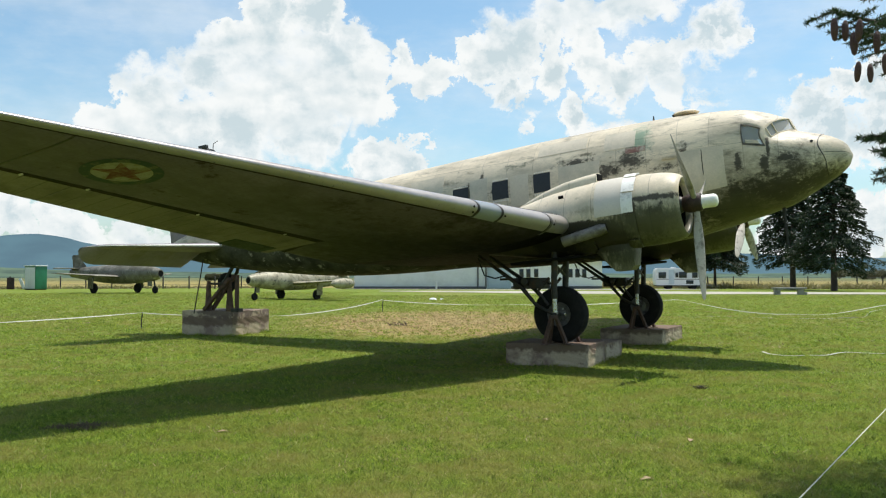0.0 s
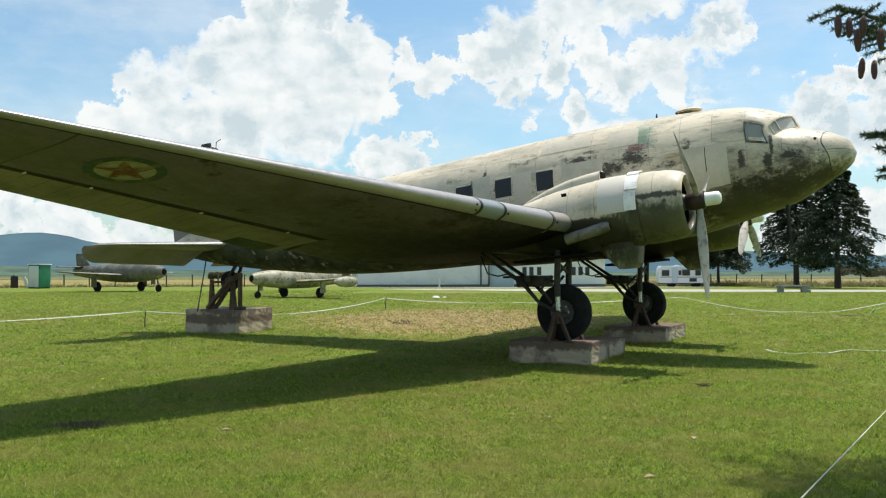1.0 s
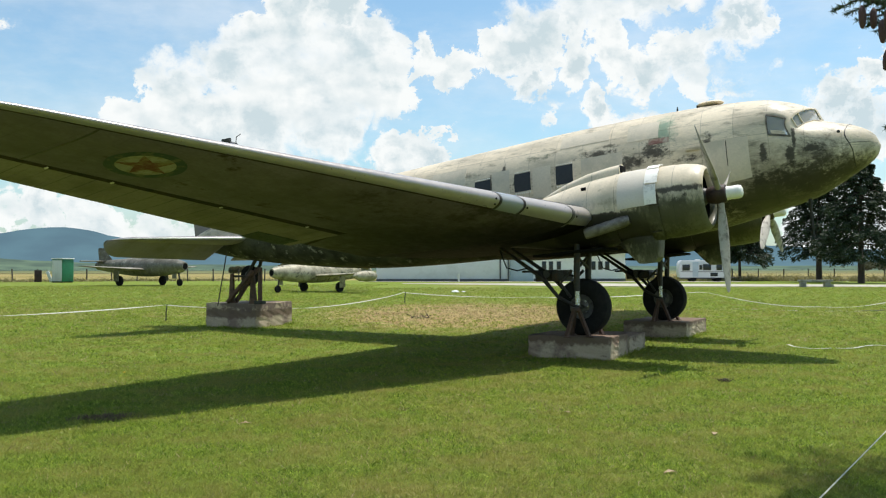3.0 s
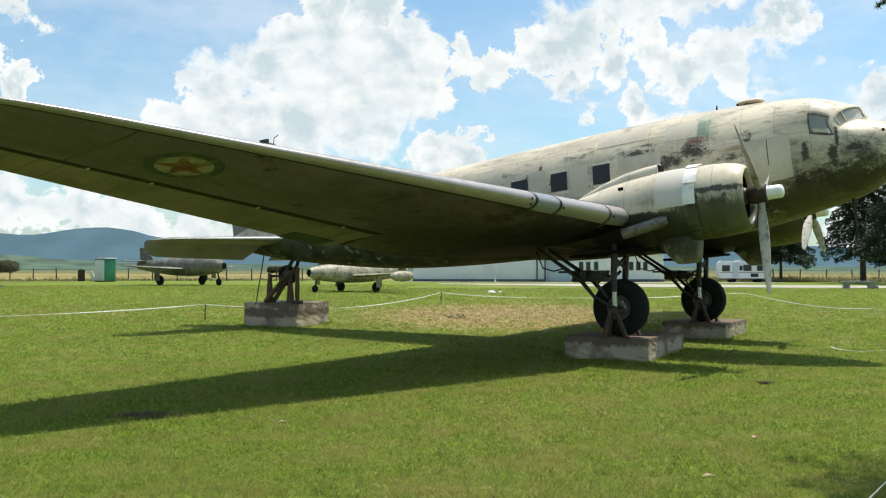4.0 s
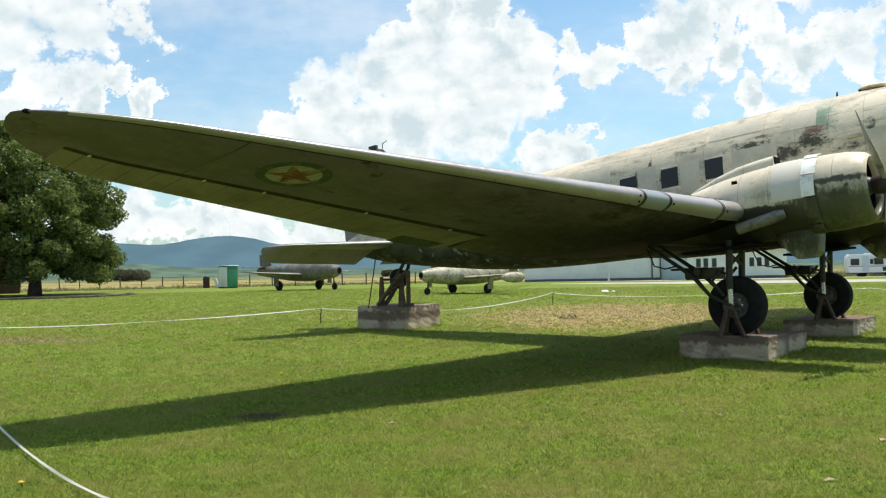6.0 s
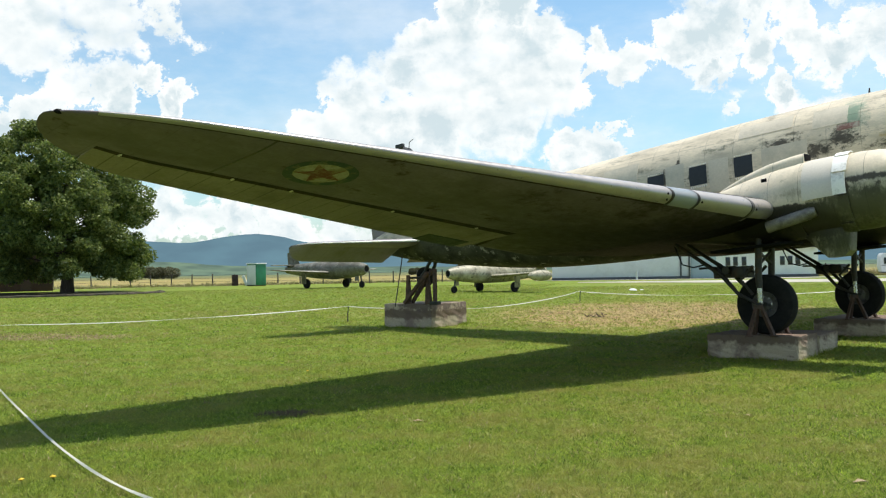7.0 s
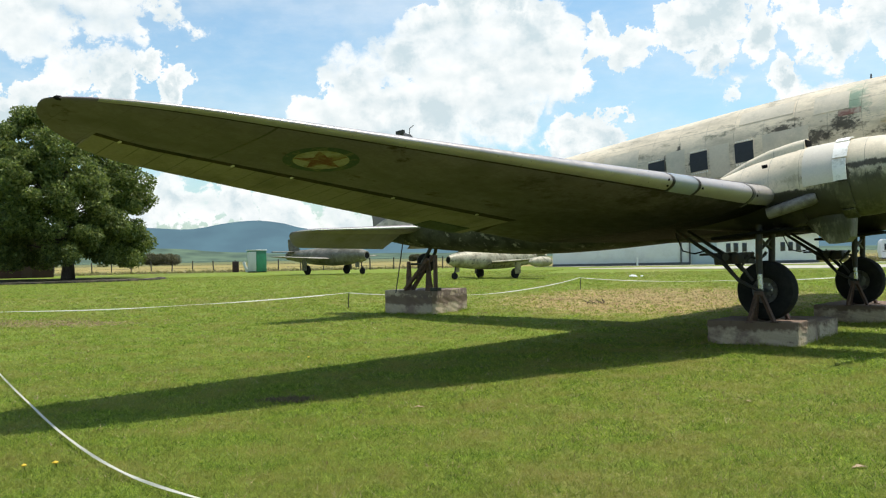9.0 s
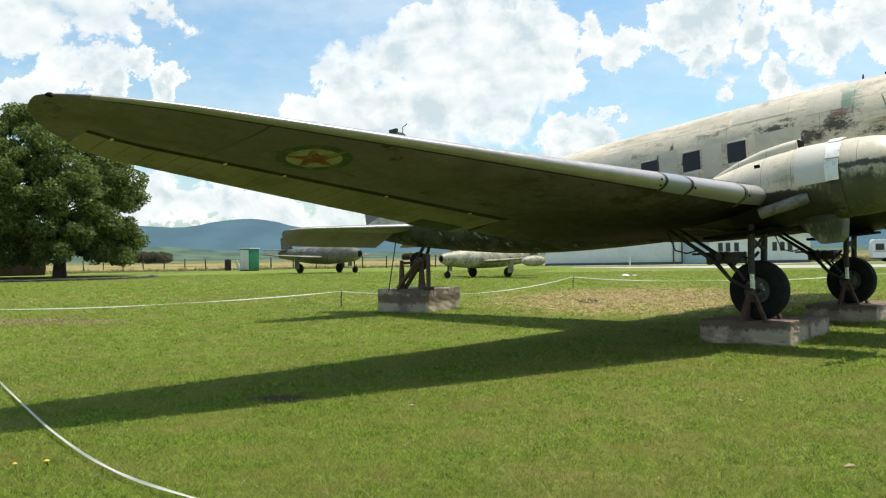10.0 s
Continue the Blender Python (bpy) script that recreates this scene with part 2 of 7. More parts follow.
def glass(name, tint=(0.8, 0.85, 0.85), rough=0.03, clear=0.75):
    m = bpy.data.materials.new(name)
    m.use_nodes = True
    nt = m.node_tree
    b = nt.nodes["Principled BSDF"]
    b.inputs["Base Color"].default_value, b.inputs["Roughness"].default_value = (*tint, 1), rough
    tr, mx = nt.nodes.new("ShaderNodeBsdfTransparent"), nt.nodes.new("ShaderNodeMixShader")
    mx.inputs[0].default_value = clear
    nt.links.new(b.outputs[0], mx.inputs[1])
    nt.links.new(tr.outputs[0], mx.inputs[2])
    nt.links.new(mx.outputs[0], nt.nodes["Material Output"].inputs["Surface"])
    return m


def leafy(name, a, b, through_=0.35):
    """Leaves: colour varies from leaf to leaf, and some light passes."""
    m = bpy.data.materials.new(name)
    m.use_nodes = True
    nt = m.node_tree
    L = nt.links.new
    bs = nt.nodes["Principled BSDF"]
    geo, mx = nt.nodes.new("ShaderNodeNewGeometry"), nt.nodes.new("ShaderNodeMix")
    mx.data_type = "RGBA"
    L(geo.outputs["Random Per Island"], mx.inputs["Factor"])
    mx.inputs["A"].default_value, mx.inputs["B"].default_value = (*a, 1), (*b, 1)
    L(mx.outputs["Result"], bs.inputs["Base Color"])
    bs.inputs["Roughness"].default_value = 0.6
    tl, ms = nt.nodes.new("ShaderNodeBsdfTranslucent"), nt.nodes.new("ShaderNodeMixShader")
    L(mx.outputs["Result"], tl.inputs["Color"])
    ms.inputs[0].default_value = through_
    L(bs.outputs[0], ms.inputs[1])
    L(tl.outputs[0], ms.inputs[2])
    L(ms.outputs[0], nt.nodes["Material Output"].inputs["Surface"])
    return m


# ---- mesh helpers ----
def part(name, bm, mat, parent=None, label="", smooth=True):
    """Links a bmesh as one mesh object, under a thing or a part if one is given."""
    me = bpy.data.meshes.new(name)
    bmesh.ops.recalc_face_normals(bm, faces=bm.faces)
    if smooth:
        for f in bm.faces:
            f.smooth = True
        for e in bm.edges:
            if len(e.link_faces) == 2 and e.calc_face_angle(0) > radians(38):
                e.smooth = False
    bm.to_mesh(me)
    bm.free()
    for k in (mat if isinstance(mat, (list, tuple)) else [mat]):
        me.materials.append(k)
    ob = new(name, me)
    ob.parent = parent
    if label:
        ob["label"] = label
    return ob


def thing(name, label, category, group="", m=None, kind=""):
    ob = tagged(new(name), label, category, group, kind)
    ob.matrix_world = m if m is not None else Matrix()
    return ob


def loft(rings, cap=(True, True), closed=True, bm=None):
    """Skin over rings of points, all of the same count."""
    bm = bm or bmesh.new()
    rows = [[bm.verts.new(p) for p in r] for r in rings]
    n = len(rows[0])
    for a, b in zip(rows, rows[1:]):
        for k in range(n if closed else n - 1):
            bm.faces.new((a[k], a[(k + 1) % n], b[(k + 1) % n], b[k]))
    if closed and cap[0]:
        bm.faces.new(rows[0])
    if closed and cap[1]:
        bm.faces.new(rows[-1][::-1])
    return bm


def box(sx, sy, sz, at=(0, 0, 0), bevel=0.0, bm=None, turn=None):
    """A block of that size, its base's middle at the point given."""
    own = bmesh.new()
    bmesh.ops.create_cube(own, size=1)
    for v in own.verts:
        v.co = Vector((v.co.x * sx, v.co.y * sy, (v.co.z + 0.5) * sz))
    if bevel:
        bmesh.ops.bevel(own, geom=list(own.edges), offset=bevel, segments=2, affect="EDGES", profile=0.6)
    if turn is not None:
        own.transform(turn)
    bmesh.ops.translate(own, verts=own.verts, vec=Vector(at))
    if bm is None:
        return own
    merge(bm, own)
    return bm


def merge(bm, other):
    me = bpy.data.meshes.new("tmp")
    other.to_mesh(me)
    other.free()
    bm.from_mesh(me)
    bpy.data.meshes.remove(me)
    return bm


def tube(points, radii, n=12, bm=None, cap=True, flat=1.0):
    """A rod through points, with a radius at each."""
    pts = [Vector(p) for p in points]
    if isinstance(radii, (int, float)):
        radii = [radii] * len(pts)
    rings = []
    side = None
    for k, p in enumerate(pts):
        d = (pts[min(k + 1, len(pts) - 1)] - pts[max(k - 1, 0)]).normalized()
        if side is None:
            side = d.cross(Vector((0, 0, 1)) if abs(d.z) < 0.9 else Vector((0, 1, 0))).normalized()
        side = (side - d * side.dot(d)).normalized()
        up = d.cross(side)
        rings.append([p + side * math.cos(t) * radii[k] + up * math.sin(t) * radii[k] * flat for t in np.linspace(0, 2 * math.pi, n, endpoint=False)])
    return loft(rings, (cap, cap), bm=bm)


def lathe(profile, axis="y", n=40, at=(0, 0, 0), bm=None, closed=False):
    """A body of turning: profile of (along, radius)."""
    rings = []
    at = Vector(at)
    for u, r in profile:
        ring = []
        for t in np.linspace(0, 2 * math.pi, n, endpoint=False):
            c, s = r * math.cos(t), r * math.sin(t)
            ring.append(at + Vector({"x": (u, c, s), "y": (c, u, s), "z": (c, s, u)}[axis]))
        rings.append(ring)
    if closed:
        rings.append(rings[0])
    bm = loft(rings, (not closed, not closed), bm=bm)
    if closed:
        bmesh.ops.remove_doubles(bm, verts=bm.verts, dist=1e-5)
    return bm


def skin(F, u0, u1, nu, v0, v1, nv, out=0.004, deep=0.012, bm=None, trim=None):
    """A thin plate lying on the surface F(u, v), proud by out."""
    bm = bm or bmesh.new()

    def at(u, v, off):
        e = 1e-3
        p = Vector(F(u, v))
        n = (Vector(F(u + e, v)) - p).cross(Vector(F(u, v + e * 5)) - p)
        n.normalize()
        return p, n

    mid, nm = at((u0 + u1) / 2, (v0 + v1) / 2, 0)
    sign = skin_sign(mid, nm)
    top, low = [], []
    for i in range(nu + 1):
        a, b = [], []
        for j in range(nv + 1):
            u, v = u0 + (u1 - u0) * i / nu, v0 + (v1 - v0) * j / nv
            if trim:
                u, v = trim(i / nu, j / nv)
            p, n = at(u, v, 0)
            a.append(bm.verts.new(p + n * sign * out))
            b.append(bm.verts.new(p + n * sign * (out - deep)))
        top.append(a)
        low.append(b)
    for i in range(nu):
        for j in range(nv):
            bm.faces.new((top[i][j], top[i + 1][j], top[i + 1][j + 1], top[i][j + 1]))
    rim = [(i, 0) for i in range(nu)] + [(nu, j) for j in range(nv)] + [(i, nv) for i in range(nu, 0, -1)] + [(0, j) for j in range(nv, 0, -1)]
    for a, b in zip(rim, rim[1:] + rim[:1]):
        bm.faces.new((top[a[0]][a[1]], top[b[0]][b[1]], low[b[0]][b[1]], low[a[0]][a[1]]))
    return bm


HEART = Vector((0, 0, 0))


def skin_sign(p, n):
    """Which way the outside lies: away from HEART, the middle line of the body being skinned."""
    return 1 if n.dot(Vector((0, p.y - HEART.y, p.z - HEART.z))) > 0 else -1


def curve(xs, ys):
    """A smooth line through the points, with no overshoot."""
    xs, ys = np.array(xs, float), np.array(ys, float)
    h, d = np.diff(xs), np.diff(ys) / np.diff(xs)
    m = np.zeros(len(xs))
    m[0], m[-1] = d[0], d[-1]
    for k in range(1, len(xs) - 1):
        if d[k - 1] * d[k] > 0:
            m[k] = 2 * d[k - 1] * d[k] / (d[k - 1] + d[k])

    def f(x):
        x = min(max(x, xs[0]), xs[-1])
        k = int(min(np.searchsorted(xs, x, side="right") - 1, len(xs) - 2))
        t = (x - xs[k]) / h[k]
        return float((2 * t**3 - 3 * t**2 + 1) * ys[k] + (t**3 - 2 * t**2 + t) * h[k] * m[k] + (3 * t**2 - 2 * t**3) * ys[k + 1] + (t**3 - t**2) * h[k] * m[k + 1])

    return f


def raw(name, verts, faces, mat, parent=None, smooth=False):
    me = bpy.data.meshes.new(name)
    me.from_pydata(verts, [], faces)
    me.materials.append(mat)
    if smooth:
        me.polygons.foreach_set("use_smooth", [True] * len(me.polygons))
    me.update()
    ob = new(name, me)
    ob.parent = parent
    return ob


SOIL, MOSS, GRIME_SHADE = (0.04, 0.034, 0.024), (0.15, 0.15, 0.09), (0.06, 0.05, 0.032)
# stains: x, z, half length, half height, colour, strength, softness
# the wide film low on the nose is grime with underside shade painted in
NOSE_STAINS_SHADE = ((1.6, -0.2, 2.3, 1.1, GRIME_SHADE, 0.5, 0.16), (1.3, 0.3, 0.95, 0.5, SOIL, 0.28), (0.5, 0.4, 0.7, 0.3, GRIME_SHADE, 0.38, 0.14), (0.75, 0.35, 0.6, 0.25, SOIL, 0.22), (1.5, 0.75, 0.12, 0.3, SOIL, 0.34), (1.97, 0.85, 0.1, 0.26, SOIL, 0.34),
               (2.1, 0.25, 0.2, 0.4, SOIL, 0.32), (1.1, 0.85, 0.24, 0.14, SOIL, 0.26), (1.0, 0.7, 0.6, 0.4, GRIME_SHADE, 0.2, 0.12), (1.42, 1.1, 0.05, 0.25, SOIL, 0.3), (2.3, 0.0, 1.1, 0.36, (0.07, 0.065, 0.035), 0.3))
SIDE_STAINS = ((3.6, -0.2, 1.4, 0.5, SOIL, 0.32), (3.3, 0.95, 0.5, 0.14, SOIL, 0.16), (3.85, 1.62, 0.3, 0.42, (0.2, 0.3, 0.21), 0.3, 0.1), (4.05, 1.25, 0.5, 0.35, SOIL, 0.22), (4.7, 1.05, 0.8, 0.22, SOIL, 0.24), (5.2, 1.35, 0.6, 0.14, SOIL, 0.22),
               (5.0, 1.5, 0.4, 0.08, (0.14, 0.13, 0.09), 0.2), (6.6, 1.5, 0.5, 0.12, (0.16, 0.17, 0.12), 0.15), (6.95, 1.0, 0.35, 0.2, SOIL, 0.18), (3.0, 1.2, 0.14, 0.34, SOIL, 0.2))
TAIL_STAINS = ((7.42, 1.3, 0.07, 0.3, SOIL, 0.34), (7.75, 1.1, 0.06, 0.25, SOIL, 0.32), (7.6, 0.95, 0.5, 0.3, SOIL, 0.14), (8.8, 0.75, 1.6, 0.35, (0.12, 0.12, 0.09), 0.18), (8.6, 1.35, 0.9, 0.1, (0.2, 0.19, 0.14), 0.2, 0.1), (11.5, 0.4, 2.5, 0.8, MOSS, 0.25, 0.1), (14.0, 0.5, 2.5, 0.9, SOIL, 0.2, 0.1))
SKIN_PAINT = material("faded_paint", (0.72, 0.62, 0.465), 0.5, 0.0, (0.4, 0.35, 0.26), 1.5, 0.44, 0.7, 0.1, 30, 0.05, (0.17, 0.155, 0.11), 3.6, 0.53, 0.7, (0.5, 1, 1.7),
                      lines=(("X", 0.62, 0.008), ("Z", 0.41, 0.007)), line_dark=0.42, panels=(("X", 1.24), ("Z", 0.41)), smear=(0.8, 1, 1.15), spot_scale=5.0,
                      spots=NOSE_STAINS_SHADE + SIDE_STAINS + TAIL_STAINS, gloss=0.3)
# near-black spot under the nacelle's rear holds soot and painted-in shade
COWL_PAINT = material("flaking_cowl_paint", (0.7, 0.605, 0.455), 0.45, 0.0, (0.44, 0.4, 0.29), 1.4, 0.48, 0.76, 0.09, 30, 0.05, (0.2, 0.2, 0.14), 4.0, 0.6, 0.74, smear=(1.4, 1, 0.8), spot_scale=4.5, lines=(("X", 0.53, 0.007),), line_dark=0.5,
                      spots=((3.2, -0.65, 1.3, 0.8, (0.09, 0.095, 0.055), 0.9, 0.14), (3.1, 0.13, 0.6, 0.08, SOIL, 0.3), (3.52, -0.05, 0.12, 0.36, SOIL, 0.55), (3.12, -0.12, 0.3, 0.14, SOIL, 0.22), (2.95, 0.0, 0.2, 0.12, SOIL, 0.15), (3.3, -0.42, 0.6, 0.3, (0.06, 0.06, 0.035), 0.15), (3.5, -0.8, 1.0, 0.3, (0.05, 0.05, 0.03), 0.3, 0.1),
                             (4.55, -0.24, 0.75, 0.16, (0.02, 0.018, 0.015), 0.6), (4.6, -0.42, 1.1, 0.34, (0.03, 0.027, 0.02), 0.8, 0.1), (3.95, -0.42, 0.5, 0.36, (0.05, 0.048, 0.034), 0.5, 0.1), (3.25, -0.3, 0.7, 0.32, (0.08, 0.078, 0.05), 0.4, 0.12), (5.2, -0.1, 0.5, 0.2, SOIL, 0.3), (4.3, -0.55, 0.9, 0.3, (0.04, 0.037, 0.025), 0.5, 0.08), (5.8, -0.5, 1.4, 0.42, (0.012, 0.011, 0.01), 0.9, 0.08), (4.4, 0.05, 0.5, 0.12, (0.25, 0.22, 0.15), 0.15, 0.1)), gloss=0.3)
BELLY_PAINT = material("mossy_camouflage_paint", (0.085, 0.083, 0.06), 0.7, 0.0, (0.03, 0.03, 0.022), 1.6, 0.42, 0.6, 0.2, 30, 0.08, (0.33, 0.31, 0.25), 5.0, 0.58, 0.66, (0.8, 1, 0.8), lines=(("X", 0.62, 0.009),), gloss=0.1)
# wing root and centre section: soot, with the deep shade there painted in
SOOT_SHADE = (0.012, 0.011, 0.009)
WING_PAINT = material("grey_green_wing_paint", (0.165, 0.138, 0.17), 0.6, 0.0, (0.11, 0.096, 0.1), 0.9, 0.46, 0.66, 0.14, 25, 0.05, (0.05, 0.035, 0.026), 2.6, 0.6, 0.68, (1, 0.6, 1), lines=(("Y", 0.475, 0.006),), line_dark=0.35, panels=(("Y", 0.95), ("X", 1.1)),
                      spots=((7.2, 4.0, 3.4, 2.1, SOOT_SHADE, 0.8, 0.16), (7.6, 5.8, 2.0, 1.6, (0.05, 0.045, 0.03), 0.35, 0.14), (5.6, 5.0, 1.2, 0.9, (0.04, 0.032, 0.024)), (5.4, 6.2, 0.7, 0.8, (0.05, 0.04, 0.03), 0.2), (6.4, 8.0, 0.5, 1.4, (0.06, 0.05, 0.04), 0.14)), spot_scale=1.6, spot_axes="XY", gloss=0.12)
CENTRE_PAINT = material("sooty_shade_wing_paint", (0.02, 0.018, 0.016), 0.7, 0.0, (0.008, 0.0075, 0.007), 1.2, 0.38, 0.56, 0.2, 25, 0.05, (0.07, 0.065, 0.05), 2.6, 0.64, 0.74, gloss=0.05)
BARE_METAL = material("worn_bare_aluminium", (0.44, 0.4, 0.375), 0.36, 0.5, (0.33, 0.29, 0.26), 1.6, 0.48, 0.76, 0.05, 40, 0.0)
NEW_METAL = material("dull_sheet_aluminium", (0.62, 0.57, 0.48), 0.55, 0.2, None, grain=0.06, bump=0.03)
DARK_METAL = material("oily_dark_steel", (0.035, 0.033, 0.03), 0.5, 0.3, (0.07, 0.04, 0.025), 6, 0.52, 0.65, 0.3, 50, 0.15)
STRUT = material("grimy_grey_strut_paint", (0.05, 0.048, 0.044), 0.45, 0.3, (0.03, 0.035, 0.03), 5, 0.48, 0.62, 0.2, 50, 0.1, gloss=0.3)
HUB_RUST = material("rust_brown_hub", (0.06, 0.035, 0.026), 0.6, 0.2, (0.025, 0.018, 0.015), 7, 0.45, 0.62, 0.25, 50, 0.15)
CHROME = material("pitted_chrome_rod", (0.5, 0.5, 0.5), 0.25, 0.9, (0.15, 0.1, 0.07), 8, 0.55, 0.7)
RUBBER = material("perished_black_rubber", (0.014, 0.014, 0.014), 0.85, 0.0, (0.026, 0.025, 0.023), 5, 0.5, 0.7, 0.25, 30, 0.2, gloss=0.2)
# near-black mainly for openings, standing in for the shade inside them
DARK = material("dark_void", (0.012, 0.012, 0.012), 0.9, bump=0, gloss=0.05)
WIN_DARK = material("dark_window_blank", (0.014, 0.018, 0.022), 0.55, bump=0.02)
BAR_DARK = material("grimy_window_bar", (0.16, 0.14, 0.11), 0.7, 0.0, (0.05, 0.045, 0.035), 9, 0.46, 0.62)
PANE = glass("cockpit_glazing", (0.62, 0.62, 0.58), 0.12, 0.5)
TAB_TEAL = material("dark_teal_tab_paint", (0.05, 0.07, 0.055), 0.6, 0.0, (0.03, 0.04, 0.03), 3, 0.45, 0.62, gloss=0.1)
LAMP_GLASS = glass("lamp_cover_glass", (0.34, 0.36, 0.37), 0.06, 0.15)
RUST = material("rusty_brown_steel", (0.11, 0.06, 0.042), 0.7, 0.1, (0.045, 0.028, 0.022), 6, 0.48, 0.62, 0.25, 50, 0.2)
CONCRETE = material("flaking_whitewashed_concrete", (0.52, 0.42, 0.3), 0.85, 0.0, (0.27, 0.2, 0.155), 1.7, 0.5, 0.62, 0.13, 45, 0.35, (0.2, 0.14, 0.11), 3.4, 0.58, 0.66, spots=((0.0, 0.42, 2.4, 0.2, (0.16, 0.11, 0.08), 0.36, 0.05), (0.4, 0.66, 1.3, 0.34, (0.15, 0.11, 0.095), 0.24, 0.05)), spot_scale=2.6, gloss=0.2)
PROP_PAINT = material("chalky_grey_blade_paint", (0.4, 0.37, 0.32), 0.65, 0.0, (0.14, 0.13, 0.11), 5, 0.5, 0.65, 0.12, 50, 0.08)
STAR_RED = material("faded_red_insignia", (0.16, 0.05, 0.045), 0.6, 0.0, (0.26, 0.2, 0.13), 7, 0.47, 0.6, gloss=0.1)
STAR_WHITE = material("yellowed_white_insignia", (0.36, 0.33, 0.3), 0.6, 0.0, (0.25, 0.22, 0.15), 6, 0.46, 0.6, gloss=0.1)
STAR_RING = material("dark_teal_insignia_ring", (0.05, 0.075, 0.068), 0.6, 0.0, (0.16, 0.15, 0.11), 7, 0.5, 0.62, gloss=0.1)
JET_PAINT = material("mottled_jet_paint", (0.2, 0.185, 0.15), 0.55, 0.1, (0.1, 0.09, 0.062), 1.6, 0.42, 0.62, 0.14, 20, 0.05, (0.4, 0.38, 0.31), 3.0, 0.54, 0.7)
JET_PALE = material("pale_flaking_jet_paint", (0.4, 0.365, 0.26), 0.55, 0.1, (0.2, 0.18, 0.115), 1.5, 0.44, 0.62, 0.14, 20, 0.05, (0.07, 0.065, 0.045), 3.0, 0.54, 0.64)
WHITE = material("white_painted_wall", (0.72, 0.73, 0.74), 0.7, 0.0, (0.6, 0.6, 0.6), 0.6, 0.5, 0.7, 0.04, 12, 0.05)
TAPE = material("white_barrier_tape", (0.5, 0.49, 0.4), 0.5, grain=0.06, bump=0)
GAP_BROWN = material("dark_brown_gap", (0.05, 0.035, 0.025), 0.8, 0, (0.02, 0.018, 0.015), 3, 0.45, 0.6, gloss=0.1)
BRIGHT_STRIP = material("bright_dented_strip", (0.88, 0.86, 0.8), 0.45, 0.0, (0.4, 0.39, 0.34), 3, 0.55, 0.7, 0.06, 30, 0.1)
HUB_GREY = material("worn_grey_hub_paint", (0.15, 0.14, 0.13), 0.5, 0.3, (0.05, 0.045, 0.04), 8, 0.5, 0.62)
AILERON_PAINT = material("faded_aileron_fabric", (0.28, 0.24, 0.21), 0.65, 0.0, (0.18, 0.155, 0.125), 1.2, 0.48, 0.66, 0.12, 25, 0.05, lines=(("Y", 0.32, 0.012),), line_dark=0.5, gloss=0.1)

EXHAUST = material("sooty_exhaust_steel", (0.24, 0.22, 0.19), 0.5, 0.3, (0.05, 0.045, 0.035), 3, 0.5, 0.72, 0.2, 40, 0.1)

STAB_PAINT = material("worn_grey_tail_paint", (0.25, 0.22, 0.24), 0.5, 0.0, (0.19, 0.165, 0.14), 1.4, 0.48, 0.68, 0.12, 25, 0.05, lines=(("Y", 0.5, 0.008),), line_dark=0.4, gloss=0.2)

# ---- the ground ----
def ground_z(x, y):
    """The field: level near the airplane, rising a little beyond it."""
    d = math.hypot(x, y)
    return 0.35 * (1 - math.exp(-max(d - 17, 0) ** 1.3 / 60))


